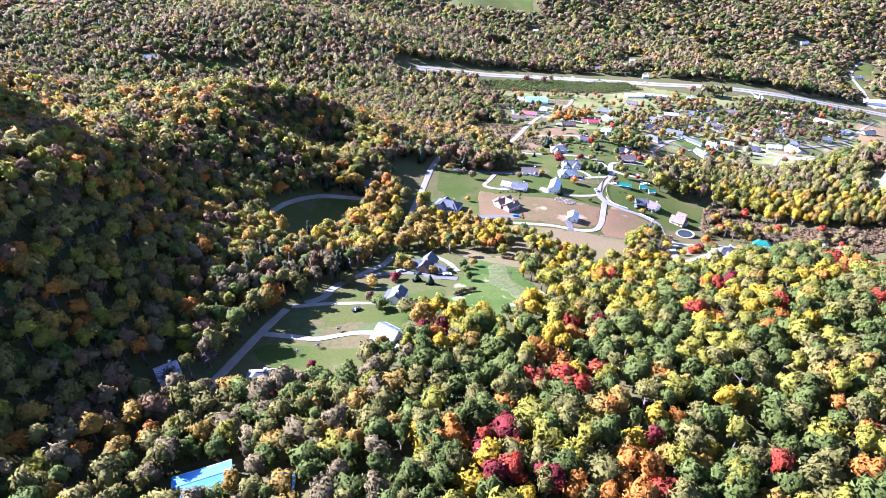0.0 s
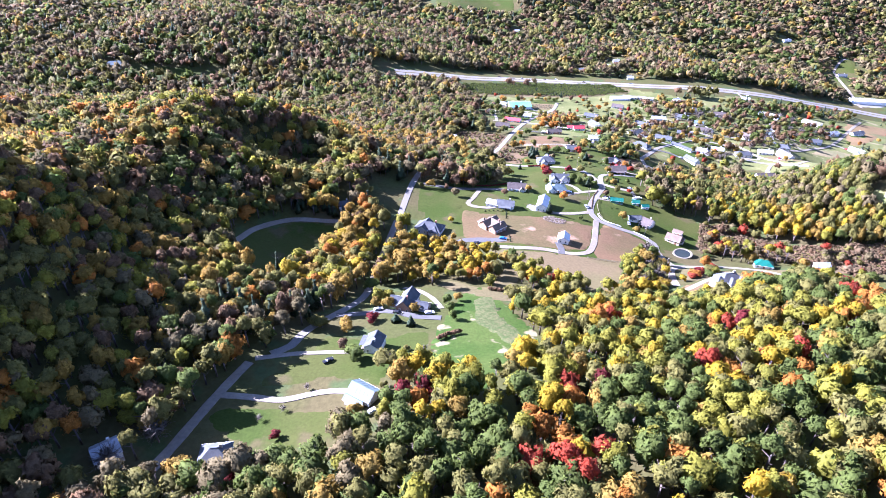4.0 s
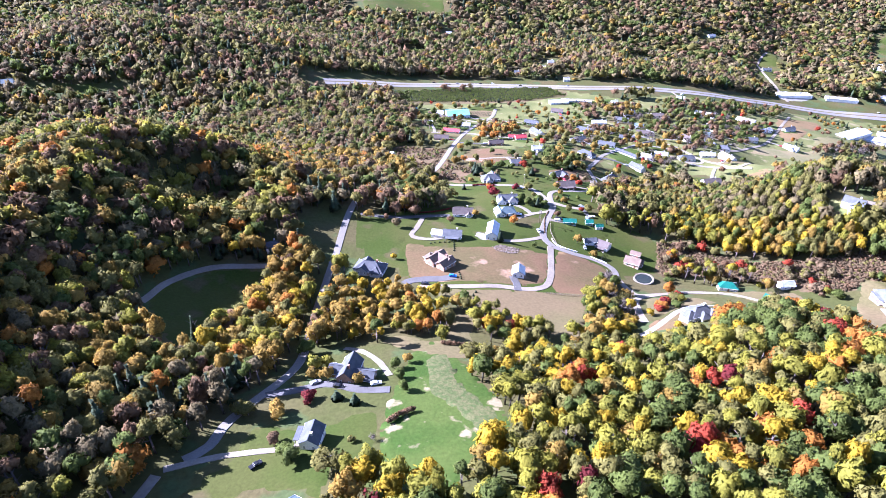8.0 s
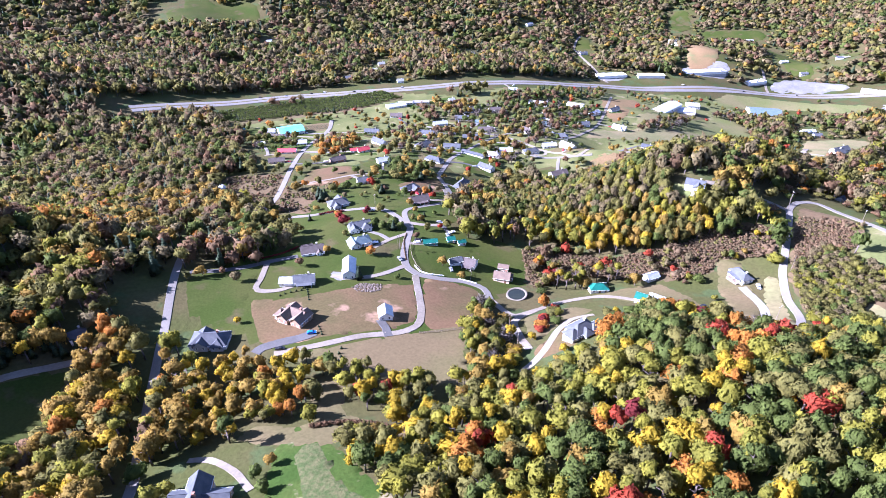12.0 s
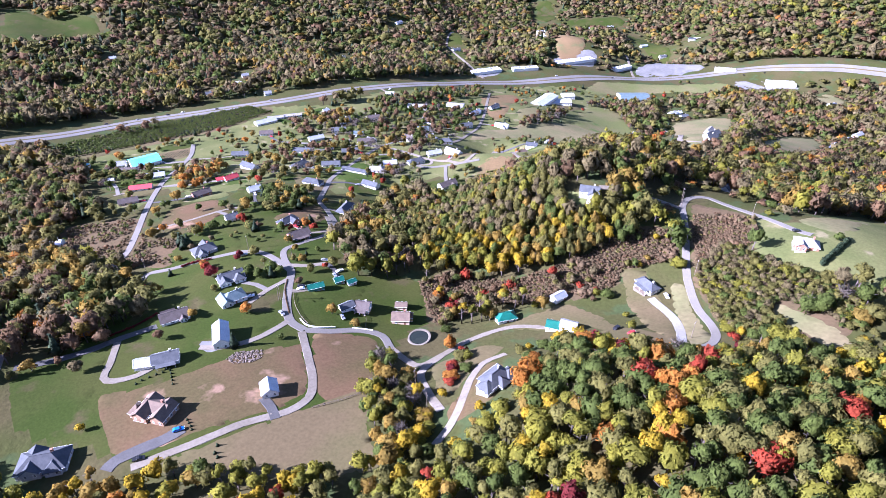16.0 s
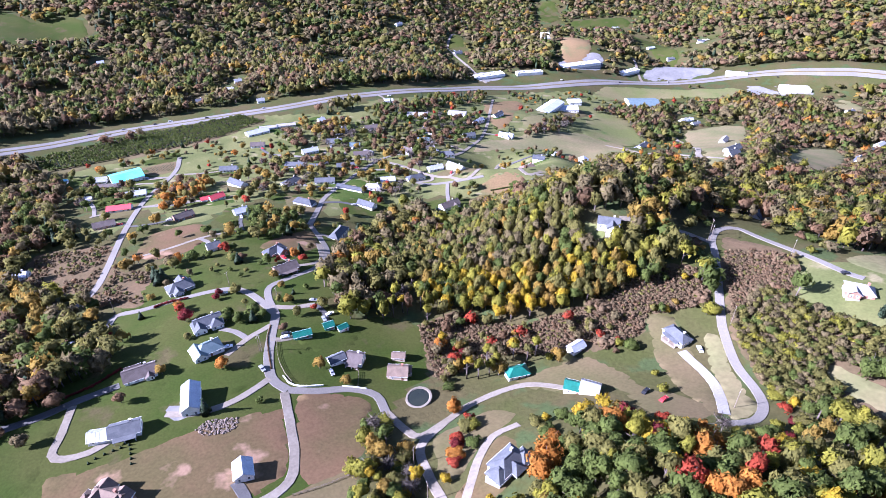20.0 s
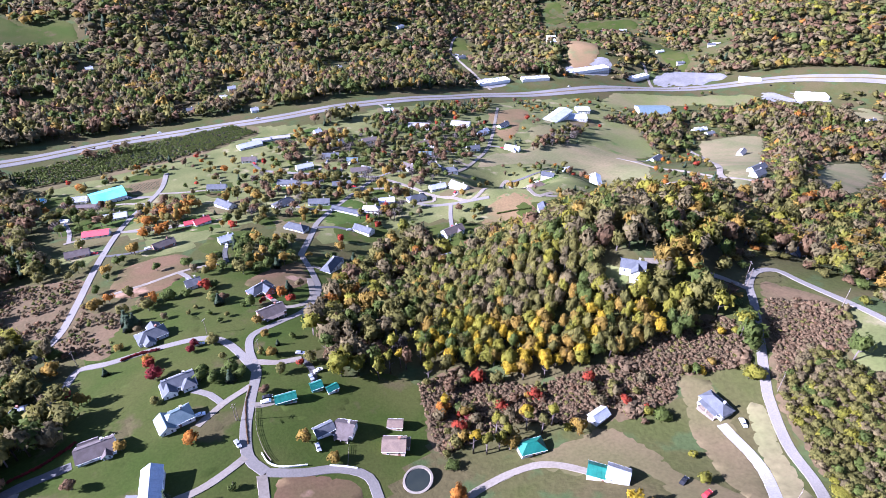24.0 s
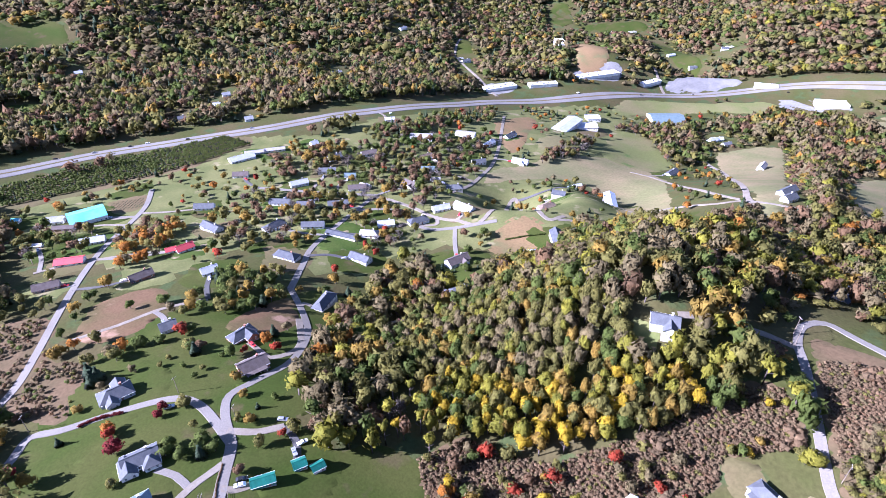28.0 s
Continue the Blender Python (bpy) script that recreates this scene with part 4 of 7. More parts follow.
def block(house, m, length, width, eaves, rise, shape, roof, wall, below, near, doors):
    """One body of a building under its own roof: walls, footing, roof, openings, all parts of the house."""
    l, w = length / 2, width / 2
    bm = bmesh.new()
    ring = [(-l, -w), (l, -w), (l, w), (-l, w)]
    lo = [bm.verts.new((a, b, 0.25)) for a, b in ring]
    hi = [bm.verts.new((a, b, eaves)) for a, b in ring]
    for i in range(4):
        j = (i + 1) % 4
        if shape == "gable" and i in (1, 3):
            tip = bm.verts.new((l if i == 1 else -l, 0, eaves + rise - 0.05))
            bm.faces.new([lo[i], lo[j], hi[j], tip, hi[i]])
        else:
            bm.faces.new([lo[i], lo[j], hi[j], hi[i]])
    if shape == "flat":
        bm.faces.new(hi)
    part("wall", bm, WALLS[wall], house, "", m)
    bm = bmesh.new()
    box(bm, -l - 0.05, l + 0.05, -w - 0.05, w + 0.05, below, 0.25)
    part("foundation", bm, WALLS["stone"], house, "", m)
    look_word = ROOFS[roof].name.replace("_", " ")
    bm = bmesh.new()
    if shape == "flat":
        box(bm, -l + 0.3, l - 0.3, -w + 0.3, w - 0.3, eaves - 0.1, eaves + 0.12)
        part("roof", bm, ROOFS[roof], house, look_word, m)
        bm = bmesh.new()
        for x0, x1, y0, y1 in ((-l, l, -w, -w + 0.3), (-l, l, w - 0.3, w), (-l, -l + 0.3, -w + 0.3, w - 0.3), (l - 0.3, l, -w + 0.3, w - 0.3)):
            box(bm, x0, x1, y0, y1, eaves - 0.1, eaves + 0.7)
        part("parapet", bm, WALLS[wall], house, "", m)
        for n in range(5):
            bm = bmesh.new()
            bx, by = l * (-0.8 + 0.4 * n), w * (0.3 if n % 2 else -0.35)
            box(bm, bx - 1.4, bx + 1.4, by - 1, by + 1, eaves + 0.12, eaves + 1.5)
            part("roof_unit", bm, ROOFS["grey_metal"], house, "", m)
        return
    roof_mesh(bm, length, width, eaves, rise, shape)
    top = part("roof", bm, ROOFS[roof], house, look_word, m)
    if near and roof.endswith("metal") and shape == "gable":
        seams(top, length, width, eaves, rise, ROOFS[roof])
    reach = l + 0.3 if shape == "gable" else max(l - w, 0.3)
    bm = bmesh.new()
    box(bm, -reach, reach, -0.14, 0.14, eaves + rise + 0.12, eaves + rise + 0.22)
    part("ridge_cap", bm, ROOFS[roof], top)
    if near:
        drop = rise * 0.45 / w
        for sign in (-1, 1):
            bm = bmesh.new()
            box(bm, -l - 0.4, l + 0.4, sign * (w + 0.5) - 0.06, sign * (w + 0.5) + 0.06, eaves - drop - 0.02, eaves - drop + 0.12)
            part("gutter", bm, TRIM, top)
    # windows and doors
    count = max(2, int(length / 3.4))
    for sign in (-1, 1):
        for n in range(count):
            px = -l + length * (n + 0.5) / count
            if doors and sign < 0 and n == count // 2:
                bm = bmesh.new()
                box(bm, px - doors / 2, px + doors / 2, -w - 0.06, -w + 0.02, 0.27, min(2.4, eaves - 0.2))
                part("door", bm, TRIM if doors > 2 else DOOR, house, "", m)
            elif eaves > 2.5:
                add_window(house, m @ Matrix.Translation((px, sign * (w + 0.01), 1.05)) @ pose(0, 0, 0, 0, 0, 0 if sign < 0 else 180), wide=(n % 3 == 1))
    for sign in (-1, 1):
        for py in (-w * 0.5, w * 0.5):
            add_window(house, m @ Matrix.Translation((sign * (l + 0.01), py, 1.05)) @ pose(0, 0, 0, 0, 0, 90 * sign))


def building(kind, x, y, heading, length, width, eaves, roof, wall, shape, wings=()):
    near = math.hypot(x - 80, y - 220) < 330
    turn = Matrix.Rotation(radians(heading), 2)
    corners = [Vector((x, y)) + turn @ Vector((a * length / 2, b * width / 2)) for a in (-1, 1) for b in (-1, 1)]
    corners += [Vector((x, y)) + turn @ Vector((w[0] + a * 4, w[1] + a * 4)) for w in wings for a in (-1, 1)]
    heights = [float(terrain(c.x, c.y)) for c in corners]
    base = max(heights) * 0.6 + min(heights) * 0.4
    below = min(heights) - base - 0.8
    house = new(kind)
    house.matrix_basis = pose(x, y, base, 0, 0, heading)
    look_word = ROOFS[roof].name.replace("_", " ")
    tagged(house, f"{WALLS[wall].name.replace('_', ' ')} {KINDS[kind]} under {look_word}", KINDS[kind], "buildings of the valley")
    half = max([math.hypot(length, width) / 2] + [math.hypot(w[0], w[1]) + w[3] / 2 for w in wings])
    FOOTPRINTS.append((x, y, half + 1.5))
    flat_pitch = kind in ("warehouse", "factory")
    rise = 0.0 if shape == "flat" else width * (0.12 if flat_pitch else 0.22 if kind == "stable" else 0.5 if kind == "dark_house" else 0.33)
    doors = 2.6 if kind in ("garage", "barn", "stable", "warehouse", "factory", "carport") else 1.0
    block(house, Matrix(), length, width, eaves, rise, shape, roof, wall, below, near, doors)
    for n, (dx, dy, spin, wl, ww, we, ws) in enumerate(wings):
        block(house, pose(dx, dy, 0.006 * (n + 1), 0, 0, spin), wl, ww, we, ww * 0.36, ws, roof, wall, below, near, 0)
    l, w = length / 2, width / 2
    if KINDS[kind] == "house":
        bm = bmesh.new()
        cx = l * 0.45
        box(bm, cx - 0.45, cx + 0.45, w * 0.2 - 0.4, w * 0.2 + 0.4, eaves - 0.2, eaves + rise + 0.9)
        box(bm, cx - 0.55, cx + 0.55, w * 0.2 - 0.5, w * 0.2 + 0.5, eaves + rise + 0.9, eaves + rise + 1.05)
        part("chimney", bm, WALLS["brick" if wall != "white" else "stone"], house)
    # porch
    if KINDS[kind] == "house" and near and not wings:
        bm = bmesh.new()
        box(bm, -l * 0.7, l * 0.7, -w - 2.4, -w - 0.06, below, 0.3)
        part("porch_floor", bm, WOOD, house)
        bm = bmesh.new()
        verts = [bm.verts.new(v) for v in ((-l * 0.75, -w - 2.7, eaves - 0.55), (l * 0.75, -w - 2.7, eaves - 0.55), (l * 0.75, -w - 0.5, eaves - 0.2), (-l * 0.75, -w - 0.5, eaves - 0.2))]
        slab = bm.faces.new(verts)
        made = bmesh.ops.extrude_face_region(bm, geom=[slab])
        bmesh.ops.translate(bm, verts=[v for v in made["geom"] if isinstance(v, bmesh.types.BMVert)], vec=(0, 0, 0.12))
        part("porch_roof", bm, ROOFS[roof], house)
        posts = max(3, int(length / 3.5))
        for n in range(posts):
            px = -l * 0.68 + l * 1.36 * n / (posts - 1)
            bm = bmesh.new()
            box(bm, px - 0.09, px + 0.09, -w - 2.4, -w - 2.22, 0.3, eaves - 0.5)
            part("porch_post", bm, TRIM, house)


building("barn", 84.9, 408.6, -108, 15.5, 7.2, 4.2, "pale_metal", "white", "gable")
building("ranch_house", 70.9, 442.9, -7, 14.1, 8.6, 2.8, "brown_shingle", "white", "gable", ((-2.5, 5.3, 0, 6.8, 2.7, 2.3, "gable"), (3.8, -3.8, 90, 4.2, 3.4, 2.6, "gable")))
building("cottage", 102.1, 441.0, 1, 12.4, 8.6, 3, "teal_metal", "white", "hip", ((-5.1, -0.8, 90, 9.3, 6.0, 2.8, "gable"),))
building("ranch_house", 58.0, 407.7, -16, 11.8, 7.7, 2.8, "grey_shingle", "white", "gable")
building("garage", 48.8, 410.3, -25, 8, 6.0, 2.6, "pale_metal", "white", "gable")
building("garage", 89.8, 359.2, -106, 8, 6.9, 3, "pale_metal", "white", "gable")
building("cottage", 159.6, 398.8, -46, 8.5, 7.7, 2.8, "brown_shingle", "white", "gable")
building("carport", 151.5, 402.5, -3, 8, 5.2, 2.6, "grey_shingle", "white", "gable")
building("cottage", 173.2, 380.5, -38, 9.6, 7.7, 3.2, "tan_shingle", "tan", "gable", ((4.7, 1.7, 0, 3.4, 4.2, 2.6, "gable"),))
building("shed", 180.1, 390.8, -39, 6.4, 4.3, 2.4, "tan_shingle", "tan", "gable")
building("shed", 145.2, 427.5, -15, 8.9, 4.3, 2.4, "green_metal", "green", "gable")
building("shed", 160.3, 428.1, -9, 5.1, 4.3, 2.4, "green_metal", "green", "gable")
building("shed", 166.0, 423.3, -2, 5, 3.4, 2.4, "green_metal", "white", "gable")
building("farmhouse", 109.1, 465.0, -3, 13.6, 7.7, 3.2, "grey_shingle", "white", "gable", ((-5.1, -2.5, 90, 8.5, 6.0, 3, "gable"), (3.4, -3.4, 90, 6.8, 6.0, 3, "hip")))
building("farmhouse", 107.8, 517.1, 2, 14.7, 8.6, 3.2, "grey_shingle", "grey", "hip", ((2.5, 3.4, 90, 7.6, 6.0, 3.2, "gable"), (-2.5, -3.8, 90, 6.8, 5.1, 3, "gable")))
building("ranch_house", 166.9, 499.7, 0, 14.1, 8.6, 2.8, "brown_shingle", "brick", "gable")
building("cottage", 171.9, 531.6, 13, 14.2, 7.7, 3, "slate_shingle", "brick", "hip", ((2.5, -3.4, 90, 7.6, 6.0, 3, "gable"),))
building("cottage", 141.5, 564.1, -2, 8.8, 7.7, 3, "grey_shingle", "white", "gable")
building("farmhouse", 229.2, 552.4, 33, 18, 7.7, 3.4, "grey_shingle", "white", "hip")
building("ranch_house", 142.1, 646.6, 5, 14.8, 7.7, 2.8, "brown_shingle", "brick", "gable")
building("ranch_house", 177.4, 678.1, 6, 12.3, 7.7, 2.8, "red_metal", "white", "gable")
building("shed", 168.5, 681.2, -8, 7.4, 5.2, 2.5, "red_metal", "white", "gable")
building("stable", 105.8, 711.5, -22, 18.8, 9, 2.8, "red_metal", "white", "gable")
building("ranch_house", 89.1, 676.1, -12, 15.3, 7.7, 2.8, "brown_shingle", "pink", "gable")
building("warehouse", 127.9, 804.4, 0, 28.5, 22, 5, "aqua_metal", "white", "gable")
building("shed", 104.2, 815.9, -22, 14.9, 8.6, 3.5, "grey_metal", "white", "gable")
building("cottage", 124.4, 743.5, -17, 17.8, 7.7, 3, "pale_metal", "white", "gable")
building("cottage", 180.7, 625.2, -2, 10.7, 7.7, 3, "pale_metal", "white", "gable")
building("cottage", 205.2, 707.4, -69, 18, 8.6, 3, "grey_shingle", "white", "gable")
building("cottage", 246.3, 679.5, 12, 17.9, 8.6, 3, "slate_shingle", "white", "hip")
building("ranch_house", 272.5, 663.3, -32, 17.8, 7.7, 3, "grey_shingle", "white", "gable")
building("ranch_house", 310.4, 694.5, -26, 17.3, 7.7, 3, "grey_shingle", "white", "gable")
building("ranch_house", 271.0, 729.7, -39, 17.9, 7.7, 3, "grey_shingle", "white", "gable")
building("farmhouse", 303.3, 762.8, -9, 17.0, 7.7, 3.4, "pale_metal", "white", "gable")
building("farmhouse", 362.5, 806.1, 0, 15.3, 8.6, 3.4, "grey_shingle", "white", "gable")
building("cottage", 342.7, 719.7, -24, 16.3, 7.7, 3.2, "brown_shingle", "white", "gable")
building("farmhouse", 400.1, 798.8, -16, 16.5, 7.7, 3.6, "brown_shingle", "white", "gable")
building("farmhouse", 388.0, 698.1, -72, 18, 8.6, 3.4, "brown_shingle", "white", "gable", ((3.4, -3.4, 90, 6.8, 5.1, 3, "gable"),))
building("farmhouse", 450.2, 763.9, -5, 15.7, 7.7, 3.4, "tan_shingle", "white", "gable")
building("cottage", 278.7, 596.8, -65, 15.9, 7.7, 3, "grey_shingle", "white", "gable")
building("cottage", 233.2, 621.5, -58, 18, 7.7, 3, "slate_shingle", "grey", "hip")
building("farmhouse", 348.3, 624.8, -10, 16.9, 7.7, 3.2, "slate_shingle", "white", "hip")
building("cottage", 322.8, 634.1, -25, 13.4, 7.7, 3, "pale_metal", "white", "gable")
building("cottage", 376.8, 632.5, -14, 14.6, 7.7, 3, "pale_metal", "white", "gable")
building("cottage", 363.3, 857.1, 0, 8, 7.7, 3, "pale_metal", "white", "gable")
building("farmhouse", 331.6, 549.1, -1, 16.8, 8.6, 3.4, "brown_shingle", "white", "gable", ((3.4, -3.4, 90, 6.8, 5.1, 3, "gable"),))
building("farmhouse", 304.1, 511.1, -16, 16.5, 8.6, 3.2, "grey_shingle", "white", "hip")
building("ranch_house", 407.9, 525.9, -124, 18, 8.6, 2.9, "slate_shingle", "white", "gable")
building("farmhouse", 374.0, 516.0, -117, 18, 8.6, 3.2, "blue_metal", "white", "hip", ((1.7, -3.4, 90, 7.6, 6.0, 3, "hip"),))
building("cottage", 462.4, 590.0, -9, 16.3, 7.7, 3, "tan_shingle", "pink", "hip")
building("cottage", 497.9, 609.8, -56, 12.4, 7.7, 3, "slate_shingle", "white", "gable")
building("shed", 541.6, 625.7, -21, 8.8, 6.9, 3, "pale_metal", "white", "gable")
building("stable", 533.4, 576.6, -133, 26, 10, 3, "pale_metal", "white", "gable")
building("farmhouse", 549.8, 719.2, -60, 18, 8.6, 3.2, "pale_metal", "white", "gable", ((3.4, -3.4, 90, 6.8, 5.1, 3, "gable"),))
building("farmhouse", 706.5, 625.5, 7, 18, 8.6, 3.2, "slate_shingle", "white", "gable")
building("cottage", 552.1, 778.5, 12, 18, 7.7, 3, "pale_metal", "white", "gable")
building("cottage", 596.6, 789.9, 12, 18, 7.7, 3, "grey_shingle", "white", "gable")
building("warehouse", 721.2, 810.0, 19, 56.4, 22, 4.5, "pale_metal", "white", "gable")
building("warehouse", 752.3, 802.9, -36, 32.7, 20, 4.5, "pale_metal", "white", "gable")
building("warehouse", 798.4, 829.8, -32, 19.9, 18, 4.5, "pale_metal", "white", "gable")
building("factory", 924.1, 787.6, -36, 51.0, 38, 6, "teal_metal", "white", "gable")
building("store", 753.8, 993.6, -12, 55.1, 18, 4.2, "white_membrane", "white", "flat")
building("store", 821.7, 962.5, -25, 48.0, 14, 4.2, "white_membrane", "white", "flat")
building("store", 1034.9, 906.8, -4, 43.5, 14, 4.2, "white_membrane", "white", "flat")
building("store", 1176.9, 658.3, -46, 47.5, 22, 4.4, "white_membrane", "white", "flat")
building("store", 954.0, 962.1, -15, 82.8, 20, 4.4, "white_membrane", "white", "flat")
building("store", 1182.2, 772.2, -51, 37.6, 12, 4, "white_membrane", "white", "flat")
building("farmhouse", 317.0, 378.1, -52, 12.0, 8.0, 3.4, "grey_shingle", "white", "gable", ((2.2, -3.6, 90, 7.5, 6.0, 3, "gable"),))
building("farmhouse", 357.2, 261.8, -61, 12.0, 7.7, 3, "white_shingle", "brick", "hip", ((-2.5, -2.5, 90, 6.8, 5.1, 3, "gable"),))
building("hill_house", 289.3, 307.1, -99, 12.3, 6.7, 3.4, "grey_shingle", "white", "hip")
building("pool_house", 251.8, 337.2, 0, 8.1, 5.2, 2.8, "pale_metal", "white", "gable")
building("green_barn", 218.1, 343.8, -21, 10.7, 6.5, 3, "green_metal", "white", "hip")
building("green_barn", 224.9, 314.9, -55, 8, 6, 3, "green_metal", "white", "gable")
building("barn", 228.5, 308.9, -59, 8, 6.4, 3.1, "grey_metal", "white", "gable")
building("villa", 167.4, 295.8, 8, 12.6, 8.1, 3.6, "grey_shingle", "white", "hip", ((-6.1, -1.1, 0, 6.5, 6.5, 3.2, "hip"), (5.8, -2.9, 0, 5.8, 5.8, 3.2, "hip"), (0.0, -3.2, 90, 6.5, 5.0, 3.4, "hip")))
building("cottage", 29.3, 625.0, -34, 10.5, 6.9, 3, "pale_metal", "white", "gable")
building("cottage", 44.4, 494.7, -17, 8, 6.9, 3, "pale_metal", "pink", "gable")
building("farmhouse", 442.3, 350.1, 2, 13.4, 8.6, 3, "grey_shingle", "white", "gable")
building("cottage", 980.4, 447.6, -3, 18, 7.7, 3, "pale_metal", "white", "gable")
building("cottage", 908.3, 413.9, -3, 18, 7.7, 3, "pale_metal", "white", "gable")
building("cottage", 793.8, 410.2, 10, 18, 7.7, 3, "grey_shingle", "white", "gable")
building("cottage", 590.8, 452.7, -4, 18, 7.7, 3, "slate_shingle", "white", "gable")
building("cottage", 906.5, 688.6, -27, 18, 7.7, 3, "pale_metal", "white", "gable")
building("farmhouse", -22.3, 228.2, -105, 8.7, 6.9, 4, "slate_shingle", "white", "gable")
building("dark_house", -9.1, 271.1, -110, 13, 7.7, 3.4, "slate_shingle", "brown", "gable", ((1.3, 6.8, 90, 9.3, 6.8, 2.6, "gable"), (0.8, -5.5, 90, 6.0, 6.0, 2.8, "gable")))
building("garage", -23.6, 193.3, -35, 10.1, 6.9, 3.6, "teal_metal", "white", "gable", ((-0.8, -4.7, 0, 7.6, 3.4, 2.4, "gable"),))
building("cottage", -72.5, 168.7, 5, 10.1, 7.7, 3, "grey_shingle", "white", "hip")
building("cottage", -108.0, 168.3, 35, 8, 7.7, 3, "grey_metal", "white", "gable")
building("warehouse", -74.9, 115.2, 22, 17.2, 9, 4, "blue_tarp", "white", "gable")
building("shed", -48.8, 112.6, 6, 6.3, 5.2, 3, "blue_tarp", "white", "gable")
building("cottage", -56.2, 401.7, 15, 8, 6.9, 3, "slate_shingle", "white", "gable")
building("barn", -461.3, 944.1, 10, 18.5, 12, 5, "teal_metal", "white", "gable")
building("farmhouse", 3.0, 375.3, -23, 18, 10.3, 3.2, "slate_shingle", "grey", "hip", ((-3.4, 0.0, 90, 11.9, 6.8, 3.2, "gable"), (4.7, -0.8, 90, 11.0, 6.0, 3, "hip")))
building("lodge", 46.7, 375.4, -52, 11, 7.7, 3.4, "tan_shingle", "brown", "gable", ((-4.2, -1.3, 90, 11.9, 6.8, 3.4, "gable"), (4.2, -1.7, 90, 10.2, 6.4, 3.6, "gable"), (-8.1, -3.0, 0, 4.2, 6.0, 2.8, "hip")))
building("cottage", 115.0, 1403.9, 18, 18, 8.6, 4, "slate_shingle", "white", "gable")
building("cottage", 164.5, 1405.6, 14, 18, 8.6, 4, "grey_shingle", "white", "gable")
building("cottage", 498.3, 484.9, -12, 8.6, 6.0, 3, "tan_shingle", "tan", "gable")
building("stable", 283.2, 864.6, 0, 26, 12, 3, "pale_metal", "white", "gable")
building("store", 1051.1, 1139.4, -121, 95, 18, 4.2, "white_membrane", "white", "flat")
building("cottage", 840.0, 1217.7, -15, 16.6, 7.7, 3.2, "pale_metal", "white", "gable")
building("ranch_house", 794.5, 1136.6, -4, 17.1, 7.7, 3.2, "grey_shingle", "white", "gable")
building("farmhouse", 1337.6, 1257.9, -32, 18, 7.7, 3.2, "white_shingle", "white", "gable")
building("cottage", 1349.4, 1235.2, -22, 18, 7.7, 3.2, "slate_shingle", "white", "gable")
building("ranch_house", 1383.0, 1226.3, -39, 18, 7.7, 3.2, "grey_metal", "white", "gable")
building("farmhouse", 1282.1, 1039.3, -17, 18, 7.7, 3.2, "pale_metal", "white", "gable")
building("cottage", 1257.9, 966.6, -32, 16.2, 7.7, 3.2, "grey_shingle", "white", "gable")
building("ranch_house", 1383.7, 968.3, -41, 15.5, 7.7, 3.2, "white_shingle", "white", "gable")
building("farmhouse", 1337.3, 952.6, -53, 14.8, 7.7, 3.2, "slate_shingle", "white", "gable")
building("cottage", 346.0, 1103.8, -10, 10.7, 7.7, 3.2, "grey_metal", "white", "gable")
building("ranch_house", 321.2, 1065.4, -30, 10.2, 7.7, 3.2, "pale_metal", "white", "gable")
building("farmhouse", 269.4, 1043.9, -12, 9.5, 7.7, 3.2, "grey_shingle", "white", "gable")
building("cottage", 524.6, 1116.9, 7, 14.7, 7.7, 3.2, "white_shingle", "white", "gable")
building("ranch_house", 822.8, 1543.7, 20, 18, 7.7, 3.2, "slate_shingle", "white", "gable")
building("farmhouse", 822.6, 1394.7, 10, 18, 7.7, 3.2, "grey_metal", "white", "gable")
building("cottage", 896.6, 688.8, -10, 15.3, 7.7, 3.2, "pale_metal", "white", "gable")
building("ranch_house", 892.5, 664.9, -20, 12.8, 7.7, 3.2, "grey_shingle", "white", "gable")
building("farmhouse", 804.4, 570.4, 15, 18, 7.7, 3.2, "white_shingle", "white", "gable")
building("cottage", 569.8, 441.6, -6, 12.0, 7.7, 3.2, "slate_shingle", "white", "gable")
building("ranch_house", 334.5, 983.1, -12, 9.7, 7.7, 3.2, "grey_metal", "white", "gable")
building("farmhouse", 193.2, 1296.3, -10, 10.3, 7.7, 3.2, "pale_metal", "white", "gable")
building("cottage", 900.1, 433.5, 3, 18, 7.7, 3.2, "grey_shingle", "white", "gable")
building("ranch_house", 886.7, 414.7, -2, 18, 7.7, 3.2, "white_shingle", "white", "gable")
building("farmhouse", 1109.0, 538.8, -23, 13.0, 7.7, 3.2, "slate_shingle", "white", "gable")
building("shed", 75.6, 840.3, -30, 9, 6, 2.6, "aqua_metal", "white", "gable")
building("stable", 108.8, 793.4, -30, 17, 6, 2.6, "brown_shingle", "brown", "gable")
building("shed", 88.3, 766.3, -30, 7, 3.4, 2.4, "white_membrane", "white", "gable")
building("cottage", 214.1, 760.4, -32, 17, 8, 3, "grey_shingle", "white", "gable")
building("cottage", 266.5, 819.5, -30, 15, 8, 3, "brown_shingle", "white", "gable")
building("stable", 300.0, 872.2, -20, 20, 7, 2.8, "white_shingle", "white", "gable")
building("stable", 320.7, 866.5, -20, 22, 7, 2.8, "white_shingle", "white", "gable")
building("farmhouse", 340.2, 777.5, -30, 17, 8, 3.2, "grey_shingle", "white", "gable")
building("garage", 351.0, 719.2, -60, 10, 7, 2.8, "white_shingle", "white", "gable")
building("shed", 353.8, 754.3, -36, 11, 6, 2.5, "teal_metal", "white", "gable")
building("ranch_house", 287.1, 711.1, -36, 15, 7, 2.8, "grey_shingle", "grey", "gable")
